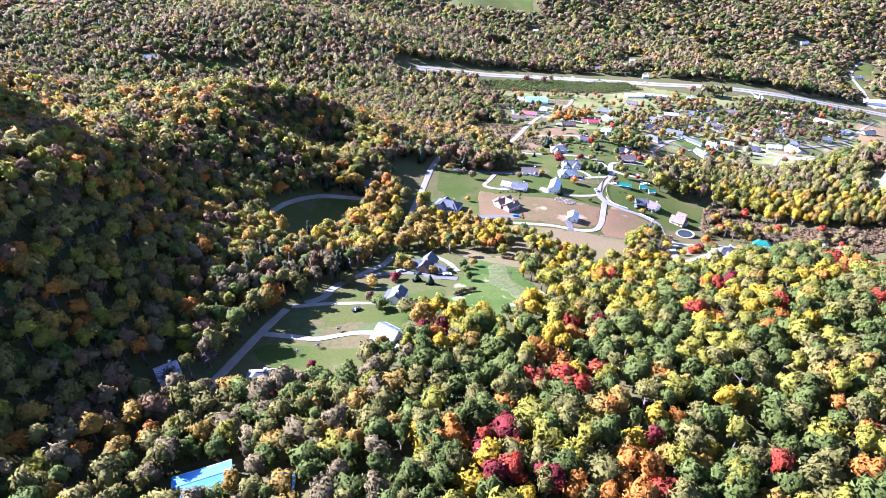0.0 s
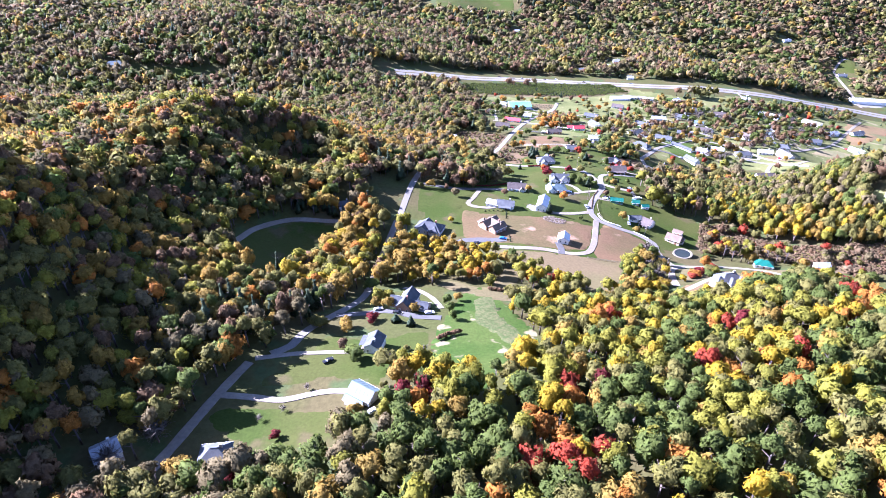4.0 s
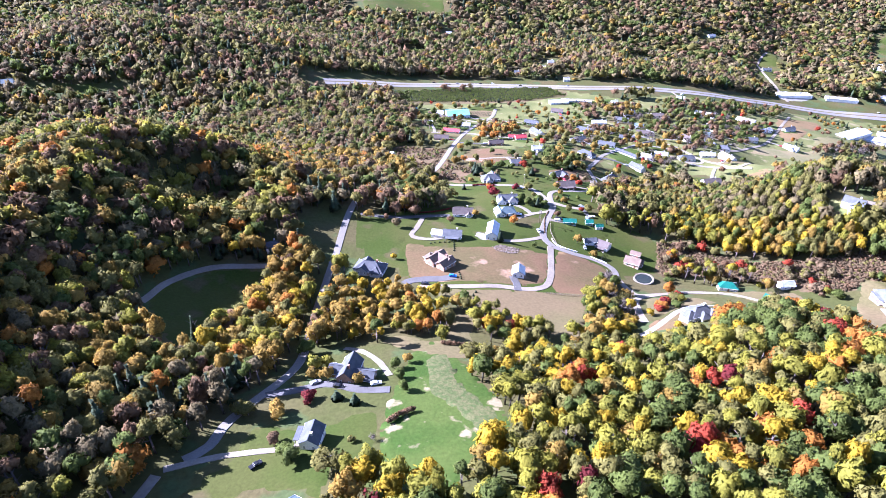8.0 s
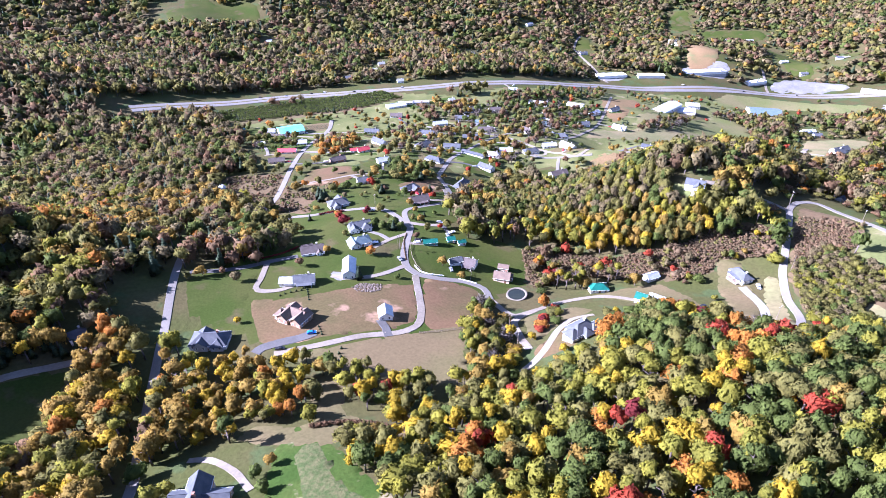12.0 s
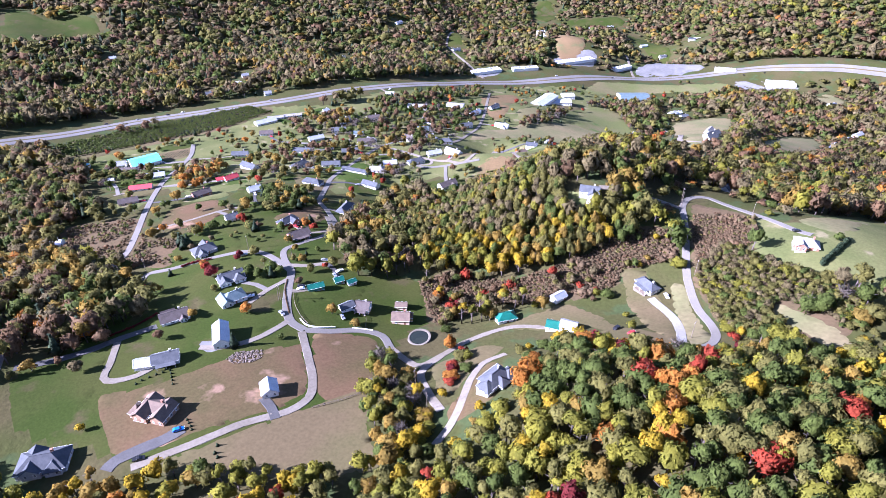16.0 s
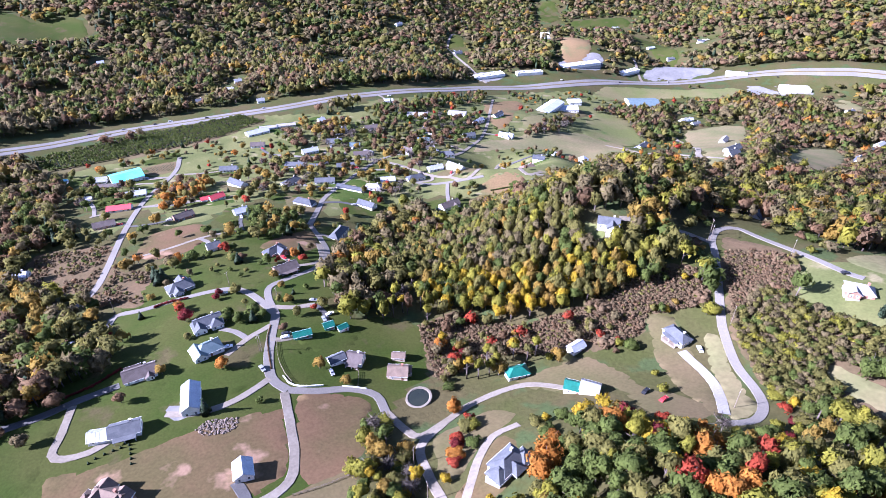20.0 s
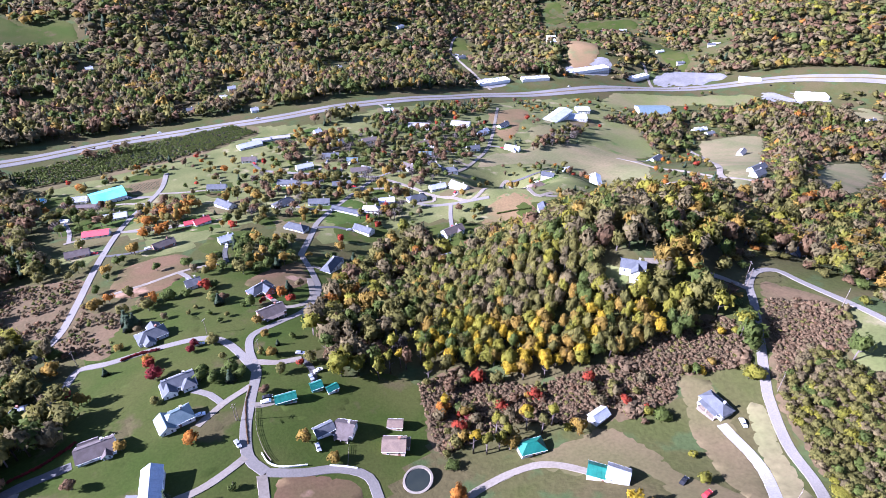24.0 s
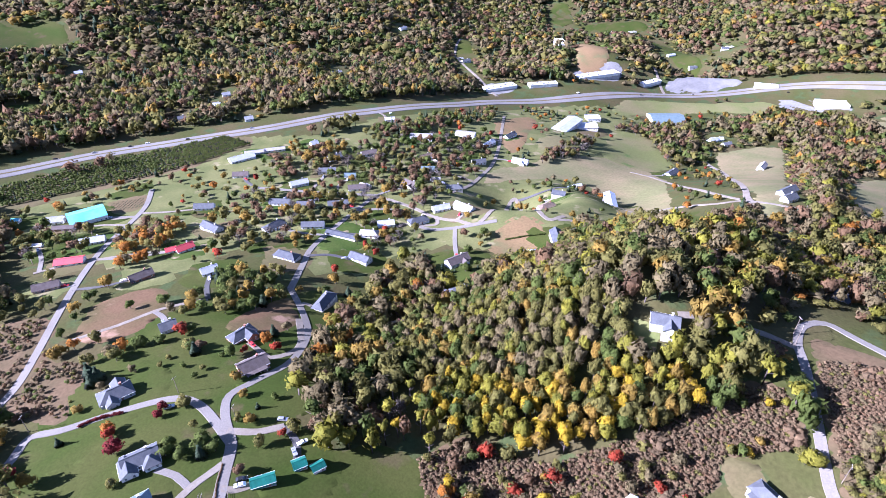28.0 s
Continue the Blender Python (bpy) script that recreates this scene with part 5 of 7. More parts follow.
building("stable", 283.6, 635.2, -58, 26, 6, 2.5, "slate_shingle", "white", "gable")
building("cottage", 302.7, 625.5, -40, 15, 8, 3, "white_shingle", "white", "hip")
building("ranch_house", 391.5, 618.6, -75, 18, 8, 3, "white_shingle", "white", "gable")
building("cottage", 420.6, 671.3, -30, 15, 8, 3, "grey_shingle", "white", "hip")
building("shed", 430.8, 730.4, -36, 14, 7, 2.6, "teal_metal", "white", "gable")
building("farmhouse", 500.6, 733.6, -20, 15, 8, 3.2, "slate_shingle", "white", "gable")
building("warehouse", 485.0, 823.5, -40, 26, 12, 3.6, "white_shingle", "white", "gable")
building("warehouse", 544.9, 814.7, -50, 24, 12, 3.6, "white_shingle", "white", "gable")
building("shed", 481.2, 888.6, -30, 12, 7, 3, "pale_metal", "white", "gable")
building("shed", 417.7, 698.6, -36, 9, 5, 2.5, "white_shingle", "white", "gable")
building("cottage", 252.9, 507.4, -15, 14, 7, 3, "tan_shingle", "tan", "gable")


# ---- yards: mown grass round the village houses and a drive to the nearest lane ----
DRIVES = []


def yards():
    rng = np.random.RandomState(41)
    lanes = np.vstack([line for line, _ in PATHS])
    kinds = ("lawn", "pale", "meadow", "lawn", "dry", "pale")
    for n, (x, y, r) in enumerate(list(FOOTPRINTS)):
        if y < 425 or r > 26 or not inside(np.array([[x, y]]), OPEN[0])[0]:
            continue
        reach = r + rng.uniform(6, 15)
        ring = [(x + math.cos(a) * reach * s, y + math.sin(a) * reach * s) for a, s in zip(np.arange(10) * 0.628, rng.uniform(0.7, 1.25, 10))]
        field("yard", kinds[n % 6] if y > 600 else "lawn", ring, 0.07 + 0.025 * (n % 5))
        gaps = np.linalg.norm(lanes - (x, y), axis=1)
        end = lanes[gaps.argmin()]
        if 14 < gaps.min() < 75:
            way = (end - (x, y)) / gaps.min()
            side = np.array([-way[1], way[0]]) * rng.uniform(-5, 5)
            start = np.array([x, y]) + way * r * 0.72
            road("driveway", 3.4, ("gravel", "asphalt", "gravel", "tar")[n % 4], [tuple(start), tuple((start + end) / 2 + side), tuple(end)])
            DRIVES.append((start + way * 4, math.degrees(math.atan2(way[1], way[0]))))


yards()


# ---- trees ----
def ico(level):
    bm = bmesh.new()
    bmesh.ops.create_icosphere(bm, subdivisions=level, radius=1.0)
    v = np.array([tuple(q.co) for q in bm.verts])
    f = np.array([[q.index for q in face.verts] for face in bm.faces])
    bm.free()
    return v, f


def crown(rng, sprays, size, lobes=8, tall=1.0, core=1, pointed=0.0):
    """A unit crown (radius 1, standing on z = 0): an uneven core and many small leaf sprays round its lobes."""
    centres = rng.normal(size=(lobes, 3))
    centres /= np.linalg.norm(centres, axis=1)[:, None]
    centres *= rng.uniform(0.3, 0.7, (lobes, 1))
    centres[:, 2] = np.abs(centres[:, 2]) * 0.9 - 0.12
    reach = rng.uniform(0.26, 0.5, lobes)
    own = rng.randint(0, lobes, sprays)
    out = rng.normal(size=(sprays, 3)) + (0, 0, 0.45)
    out += centres[own] * 1.2
    out /= np.linalg.norm(out, axis=1)[:, None]
    mid = centres[own] + out * (reach[own] * rng.uniform(0.72, 1.18, sprays))[:, None]
    normal = out + rng.normal(0, 0.42, (sprays, 3))
    normal /= np.linalg.norm(normal, axis=1)[:, None]
    helper = np.where(np.abs(normal[:, 2:]) > 0.9, (1.0, 0, 0), (0, 0, 1.0))
    a = np.cross(normal, helper)
    a /= np.linalg.norm(a, axis=1)[:, None]
    b = np.cross(normal, a)
    spin = rng.uniform(0, 6.28, sprays)[:, None]
    a, b = a * np.cos(spin) + b * np.sin(spin), b * np.cos(spin) - a * np.sin(spin)
    s = (size * rng.uniform(0.6, 1.35, sprays))[:, None]
    blade = np.stack([mid - a * s * 1.05 + normal * s * 0.12, mid - b * s * 0.95 - normal * s * 0.25, mid + a * s * 1.0 + b * s * 0.75], 1)
    verts = blade.reshape(-1, 3)
    faces = np.column_stack([np.arange(sprays * 3).reshape(-1, 3), np.full(sprays, -1)])
    if core:
        # the crown's body: the joint outline of all lobes, seen from its heart, with a rough skin
        cv, cf = ico(core)
        dot = cv @ centres.T
        room = np.clip(dot**2 - (centres**2).sum(1) + (reach * 0.8) ** 2, 0, None)
        far = np.where(room > 0, dot + np.sqrt(room), 0.0).max(1)
        far = np.clip(far, 0.3, 0.95) * (1 + rng.normal(0, 0.1, len(cv)))
        cv = cv * far[:, None]
        tri = np.column_stack([cf + len(verts), np.full(len(cf), -1)])
        verts = np.vstack([verts, cv])
        faces = np.vstack([faces, tri])
    verts[:, 2] += 0.55
    if pointed:
        verts[:, :2] *= np.clip(1.15 - pointed * verts[:, 2:] / 1.5, 0.08, 2)
    verts[:, 2] *= tall
    return verts, faces


def twigs(rng, count):
    """A bare crown: forking limbs with many thin twigs."""
    root = np.column_stack([rng.normal(0, 0.16, (count, 2)), rng.uniform(0.0, 0.75, count)])
    out = rng.normal(size=(count, 3)) * (1, 1, 0.5) + (0, 0, 0.55)
    out /= np.linalg.norm(out, axis=1)[:, None]
    tip = root + out * rng.uniform(0.5, 1.05, (count, 1))
    side = np.cross(out, rng.normal(size=(count, 3)))
    side *= 0.008 / np.linalg.norm(side, axis=1)[:, None]
    bend = (root + tip) / 2 + rng.normal(0, 0.1, (count, 3))
    quad = np.stack([root - side, bend - side * 2.2, tip, bend + side * 2.2], 1)
    return quad.reshape(-1, 3), np.arange(count * 4).reshape(-1, 4)


def trunk(sides=5, limbs=0, rng=None):
    """A tapered unit trunk from z = 0 to 1, with limbs; radius 1 at the foot."""
    verts, faces = [], []

    def limb(a, b, ra, rb):
        start = len(verts)
        way = np.subtract(b, a)
        u = np.cross(way, (0.3, 0.9, 0.1))
        u = u / np.linalg.norm(u)
        w = np.cross(way / np.linalg.norm(way), u)
        for p, r in ((a, ra), (b, rb)):
            for k in range(sides):
                ang = 2 * math.pi * k / sides
                verts.append(np.add(p, (u * math.cos(ang) + w * math.sin(ang)) * r))
        for k in range(sides):
            faces.append((start + k, start + (k + 1) % sides, start + sides + (k + 1) % sides, start + sides + k))

    limb((0, 0, -0.08), (0.02, 0.01, 0.62), 0.035, 0.022)
    limb((0.02, 0.01, 0.62), (0.0, 0.03, 1.0), 0.022, 0.006)
    for n in range(limbs):
        ang = n * 2.4 + 0.4
        z = 0.42 + 0.09 * n
        limb((0.01, 0.01, z), (0.22 * math.cos(ang), 0.22 * math.sin(ang), z + 0.22), 0.013, 0.005)
    return np.array(verts), np.array(faces)


def conifer(rng, sprays):
    """A unit conifer: whorls of drooping sprays in a tapering crown."""
    z = rng.uniform(0.05, 1.0, sprays) ** 1.15
    ang = rng.uniform(0, 6.28, sprays)
    r = (1.02 - z) * rng.uniform(0.7, 1.1, sprays)
    out = np.column_stack([np.cos(ang), np.sin(ang), np.full(sprays, -0.35)])
    tip = np.column_stack([r * np.cos(ang), r * np.sin(ang), z * 2.2])
    root = tip - out * (0.3 + 0.3 * (1 - z))[:, None]
    side = np.column_stack([-np.sin(ang), np.cos(ang), np.zeros(sprays)]) * (0.16 + 0.1 * (1 - z))[:, None]
    quad = np.stack([root, tip - side * 0.9 - out * 0.1, tip + out * 0.1, tip + side * 0.9 - out * 0.1], 1)
    core = [(0.62 * math.cos(k), 0.62 * math.sin(k), 0.1) for k in np.arange(6) * math.pi / 3] + [(0, 0, 2.1)]
    n = sprays * 4
    faces = np.vstack([np.arange(n).reshape(-1, 4), [(n + k, n + (k + 1) % 6, n + 6, -1) for k in range(6)]])
    return np.vstack([quad.reshape(-1, 3), core]), faces


RNG = np.random.RandomState(7)
# sprays per crown and their size, from trees close by to far woods
DETAIL = ((330, 0.125, 2), (112, 0.19, 1), (30, 0.33, 1), (12, 0.46, 1))
CROWNS = [[crown(RNG, n, s, lobes=9 + k % 6, tall=1.0 + 0.12 * (k % 4), core=c, pointed=0.25 * (k % 3 == 2)) for k in range(7)] for n, s, c in DETAIL]
BARE = [[twigs(RNG, n) for _ in range(3)] for n in (420, 160, 50, 24)]
PINES = [[conifer(RNG, n) for _ in range(3)] for n in (150, 70, 26, 14)]
TRUNKS = [trunk(5, 4), trunk(4, 2), trunk(3), None]


def outward(shape, share=0.68):
    """Normals of a crown's leaves: partly each leaf's own, partly away from the crown's heart."""
    v, f = shape
    own = np.zeros_like(v)
    tri = f[:, :3]
    flat = np.cross(v[tri[:, 1]] - v[tri[:, 0]], v[tri[:, 2]] - v[tri[:, 0]])
    flat /= np.linalg.norm(flat, axis=1)[:, None] + 1e-9
    low, high = v.min(0), v.max(0)
    heart = (low + high) / 2 - (0, 0, (high - low)[2] * 0.12)
    out = (v - heart) / (high - low)
    out /= np.linalg.norm(out, axis=1)[:, None] + 1e-9
    facing = np.sign((flat * out[tri[:, 0]]).sum(1))[:, None]
    for k in range(f.shape[1]):
        pick = f[:, k] >= 0
        np.add.at(own, f[pick, k], (flat * facing)[pick])
    own /= np.linalg.norm(own, axis=1)[:, None] + 1e-9
    mixed = share * out + (1 - share) * own
    return mixed / (np.linalg.norm(mixed, axis=1)[:, None] + 1e-9)


def set_normals(me, normals):
    layer = me.attributes.new("custom_normal", "FLOAT_VECTOR", "POINT")
    layer.data.foreach_set("vector", normals.astype(np.float32).ravel())


NORMALS = {id(shape[0]): outward(shape) for group in (CROWNS, PINES) for level in group for shape in level}
NORMALS.update({id(shape[0]): outward(shape, 0.5) for level in BARE for shape in level})
NORMALS.update({id(shape[0]): outward(shape, 0.9) for shape in TRUNKS if shape})


class Wood:
    """Many trees gathered into one mesh of leaves and trunks."""

    def __init__(self):
        self.v, self.f, self.m, self.n, self.count = [], [], [], [], 0

    def put(self, shape, place, scale, turn, mat):
        v, f = shape
        c, s = math.cos(turn), math.sin(turn)
        w = v * scale
        self.v.append(np.column_stack([w[:, 0] * c - w[:, 1] * s, w[:, 0] * s + w[:, 1] * c, w[:, 2]]) + place)
        q = NORMALS[id(v)] / np.asarray(scale)
        q = q / np.linalg.norm(q, axis=1)[:, None]
        self.n.append(np.column_stack([q[:, 0] * c - q[:, 1] * s, q[:, 0] * s + q[:, 1] * c, q[:, 2]]))
        self.f.append(np.where(f < 0, -1, f + self.count))
        self.m.append(np.full(len(f), mat))
        self.count += len(v)

    def tree(self, level, kind, x, y, radius, height, rng, slim=2.1):
        z = float(terrain(x, y)) - 0.1
        mat, turn = LEAF_NAMES.index(kind), rng.uniform(0, 6.28)
        if kind == "pine":
            self.put(PINES[level][rng.randint(3)], (x, y, z + height * 0.08), (radius * 0.75, radius * 0.75, height / 2.3), turn, mat)
        elif kind == "bare":
            self.put(BARE[level][rng.randint(3)], (x, y, z + height * 0.35), (radius, radius, height * 0.42), turn, mat)
        else:
            deep = min(height * 0.86, radius * slim * rng.uniform(0.82, 1.15))
            self.put(CROWNS[level][rng.randint(7)], (x, y, z + height - deep * 0.92), (radius, radius, deep / 1.75), turn, mat)
        if TRUNKS[level]:
            self.put(TRUNKS[level], (x, y, z), (height * 0.8,) * 3, turn, LEAF_NAMES.index("bark"))

    def finish(self, name):
        verts, faces, index = np.vstack(self.v), np.vstack(self.f), np.concatenate(self.m)
        tri = faces[:, 3] < 0
        sizes = np.where(tri, 3, 4)
        flat = faces.ravel()
        flat = flat[flat >= 0]
        me = bpy.data.meshes.new(name)
        me.vertices.add(len(verts))
        me.vertices.foreach_set("co", verts.astype(np.float32).ravel())
        me.loops.add(len(flat))
        me.loops.foreach_set("vertex_index", flat.astype(np.int32))
        me.polygons.add(len(faces))
        me.polygons.foreach_set("loop_start", (np.cumsum(sizes) - sizes).astype(np.int32))
        me.polygons.foreach_set("material_index", index.astype(np.int32))
        me.polygons.foreach_set("use_smooth", np.ones(len(faces), bool))
        for leaf in LEAF_NAMES:
            me.materials.append(LEAVES[leaf])
        me.update(calc_edges=True)
        set_normals(me, np.vstack(self.n))
        return me


def near_path(points, gap):
    close = np.zeros(len(points), bool)
    for line, half in PATHS:
        reach = half + gap
        low, high = line.min(0) - reach, line.max(0) + reach
        some = np.nonzero(((points > low) & (points < high)).all(1))[0]
        for k in range(0, len(some), 4000):
            pick = some[k : k + 4000]
            close[pick] |= np.linalg.norm(points[pick][:, None] - line[None], axis=2).min(1) < reach
    return close


def patchy(points, scale, seed):
    return np.array([noise.noise(Vector((x * scale, y * scale, seed))) for x, y in points])


def scatter(spacing, low, high, rng):
    """Jittered places that lie between two distances from the flight's middle, in the part of the land that is overlooked."""
    gx, gy = np.meshgrid(np.arange(-1500, 2400, spacing), np.arange(40, 2400, spacing))
    p = np.column_stack([gx.ravel(), gy.ravel()])
    far = np.linalg.norm(p - (60, 140), axis=1)
    keep = (far > low) & (far <= high) & (p[:, 0] > -0.86 * p[:, 1] - 70) & (p[:, 1] > 60 + 0.2 * (p[:, 0] - 50))
    p = p[keep]
    return p + rng.uniform(-0.5, 0.5, p.shape) * spacing


# mixture of leaf colours by part of the valley
MIXES = {
    "east_hill": (("green", 44), ("olive", 26), ("lime", 22), ("gold", 6), ("yellow", 6), ("orange", 4), ("red", 2), ("burgundy", 1)),
    "crest": (("green", 18), ("olive", 22), ("lime", 36), ("yellow", 18), ("gold", 6)),
    "bright": (("red", 26), ("orange", 26), ("yellow", 16), ("burgundy", 10), ("green", 12), ("olive", 10)),
    "hollow": (("olive", 30), ("green", 22), ("haze", 14), ("lime", 12), ("haze", 12), ("gold", 8)),
    "west_hill": (("olive", 28), ("gold", 22), ("lime", 14), ("rust", 14), ("green", 10), ("orange", 4), ("haze", 8)),
    "creek": (("gold", 30), ("olive", 22), ("haze", 20), ("green", 12), ("orange", 3), ("rust", 12), ("pine", 6)),
    "row": (("gold", 54), ("olive", 10), ("yellow", 14), ("lime", 10), ("orange", 8), ("rust", 4)),
    "grove": (("gold", 50), ("yellow", 34), ("lime", 10), ("orange", 4), ("olive", 2)),
    "ridge": (("green", 12), ("olive", 32), ("lime", 13), ("haze", 22), ("gold", 10), ("rust", 8), ("orange", 2)),
    "aspen": (("lime", 34), ("olive", 28), ("yellow", 16), ("gold", 10), ("green", 8), ("rust", 4)),
    # the grey lean of the far woods also puts distance haze into their colours
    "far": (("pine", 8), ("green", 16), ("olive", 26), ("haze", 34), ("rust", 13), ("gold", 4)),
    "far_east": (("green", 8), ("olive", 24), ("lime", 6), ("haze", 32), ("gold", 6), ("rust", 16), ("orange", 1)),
}


def zone(x, y):
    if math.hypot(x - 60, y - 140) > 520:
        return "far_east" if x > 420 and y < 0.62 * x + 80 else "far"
    if x < -100 or (y > 400 and x < -40):
        return "west_hill"
    if y > 395 and x < 195:
        return "creek" if x < 40 else "hollow"
    if -78 < x < -10 and 285 < y < 440:
        return "row"
    if x < -20 and y > 230:
        return "creek"
    if -25 < x < 42 and 300 < y < 368:
        return "grove"
    if x < 30 and y < 230 and x < -10:
        return "hollow"
    if x > 195 and y > 345:
        return "aspen" if x < 285 and y < 440 else "ridge"
    if x > 330:
        return "ridge"
    if noise.noise(Vector((x * 0.035, y * 0.035, 8.0))) > 0.33:
        return "bright"
    return "crest" if x < 165 and y > 165 + 0.25 * x else "east_hill"


DENSE = []


def plant_thickets():
    rng, wood = np.random.RandomState(23), Wood()
    for n, ring in enumerate(THICKETS):
        low, high = ring.min(0), ring.max(0)
        gap = 1.35 if n < 2 else 2.6 if n == 2 else 3.4
        gx, gy = np.meshgrid(np.arange(low[0], high[0], gap), np.arange(low[1], high[1], gap))
        p = np.column_stack([gx.ravel(), gy.ravel()])
        p = p + rng.uniform(-0.45, 0.45, p.shape) * gap
        p = p[inside(p, ring)]
        p = p[~near_path(p, 2.6)]
        if n < 3:
            for plot in OPEN:
                p = p[~inside(p, plot)]
        for (x, y), tone in zip(p, patchy(p, 0.05, 9.0)):
            if any(math.hypot(x - a, y - b) < r for a, b, r in FOOTPRINTS):
                continue
            if n == 0 and rng.rand() < (0.03 if x < 250 else 0.014):
                tall = rng.uniform(2.0, 3.8)
                wood.tree(1, ("gold", "olive", "olive", "green", "red", "haze", "haze", "rust")[rng.randint(8)], x, y, tall, tall * rng.uniform(1.7, 2.4), rng)
                continue
            if n < 2:
                kind = ("bramble", "bramble", "bramble", "rust", "bramble", "bramble", "haze", "olive")[min(7, int(rng.rand() ** 1.5 * 8))]
                size = rng.uniform(0.85, 1.45) * (1.0 + (tone > 0.25) * rng.rand() * 1.4)
            elif n > 2:
                if tone < -0.12:
                    continue
                kind = ("bramble", "olive", "haze", "green", "bramble", "rust", "olive", "bramble")[rng.randint(8)]
                size = rng.uniform(0.7, 1.9)
            else:
                kind = ("olive", "haze", "olive", "olive", "haze", "green", "olive", "lime")[rng.randint(8)]
                size = rng.uniform(1.6, 3.2)
            wood.tree(3 if n < 2 else 1 if n == 2 else 2, kind, x, y, size, size * (rng.uniform(0.9, 1.6) if n < 2 else rng.uniform(1.3, 2.2)), rng)
    tagged(new("thicket", wood.finish("thicket")), "brown and rust brambles with young trees on a slope", "thicket", kind="stuff")


def plant_woods():
    rng = np.random.RandomState(11)
    for level, (spacing, low, high) in enumerate(((6.6, 0, 300), (8.0, 300, 700), (10.5, 700, 1200), (14.0, 1200, 2200))):
        p = scatter(spacing, low, high, rng)
        for ring in OPEN:
            p = p[~inside(p, ring)]
        low_growth = np.zeros(len(p), bool)
        for ring in THICKETS:
            low_growth |= inside(p, ring)
        p, low_growth = p[~near_path(p, 2.5 if level < 2 else 6)], low_growth[~near_path(p, 2.5 if level < 2 else 6)]
        keep = ~low_growth
        for a, b, r in FOOTPRINTS:
            keep &= np.hypot(p[:, 0] - a, p[:, 1] - b) >= r + 1.5
        for ring in DENSE:
            keep &= ~inside(p, ring)
        p = p[keep]
        patch = patchy(p, 0.022, 3.0)
        wood = Wood()
        rim = np.ones(len(p))
        for ring in LOW_EDGES:
            line = smooth_line(ring, closed=True, step=5.0)
            for k in range(0, len(p), 4000):
                gap = np.linalg.norm(p[k : k + 4000, None] - line[None], axis=2).min(1)
                rim[k : k + 4000] = np.minimum(rim[k : k + 4000], np.clip(gap / 17, 0.3, 1))
        for (x, y), tone, edge in zip(p, patch, rim):
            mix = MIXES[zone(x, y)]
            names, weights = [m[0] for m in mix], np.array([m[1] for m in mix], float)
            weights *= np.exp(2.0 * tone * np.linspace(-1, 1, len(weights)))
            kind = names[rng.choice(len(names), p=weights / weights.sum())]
            radius = spacing * (rng.uniform(0.56, 1.0) if level == 1 else rng.uniform(0.48, 0.95)) * (0.6 + 0.4 * edge)
            height = (rng.uniform(12, 17) if level < 2 else rng.uniform(14, 19)) * edge
            if zone(x, y) == "grove" or (30 < x < 125 and 270 < y < 345):
                radius, height = radius * 0.8, height * 0.68
            if zone(x, y) == "aspen":
                radius, height = spacing * rng.uniform(0.36, 0.52), rng.uniform(11, 16)
            wood.tree(level, kind, x, y, radius, height, rng)
        name = ("near_woods", "valley_woods", "far_woods", "mountain_woods")[level]
        ob = new(name, wood.finish(name))
        tagged(ob, "dense autumn hardwood forest in green, gold and rust", "forest", kind="stuff")


# ---- single trees, groves and orchards ----
def tree_mesh(name, shape, kind):
    v, f = shape
    faces = [tuple(q for q in row if q >= 0) for row in f]
    me = mesh_of(name, v, faces, [LEAVES[kind]], smooth=True)
    if kind != "bark":
        set_normals(me, outward(shape))
    return me


CROWN_MESHES, PLANTED = {}, []
TRUNK_MESH = tree_mesh("trunk", trunk(7, 6), "bark")
TREE_WORDS = {
    "green": "broad green leafy tree", "olive": "olive-green tree turning for autumn", "lime": "yellow-green autumn tree", "yellow": "bright yellow autumn tree", "gold": "golden-brown autumn tree",
    "orange": "bright orange autumn maple", "red": "red autumn maple", "burgundy": "dark burgundy tree", "rust": "rust-brown autumn tree", "pine": "dark green conifer", "bare": "bare grey tree without leaves", "haze": "thin grey-brown autumn tree",
}


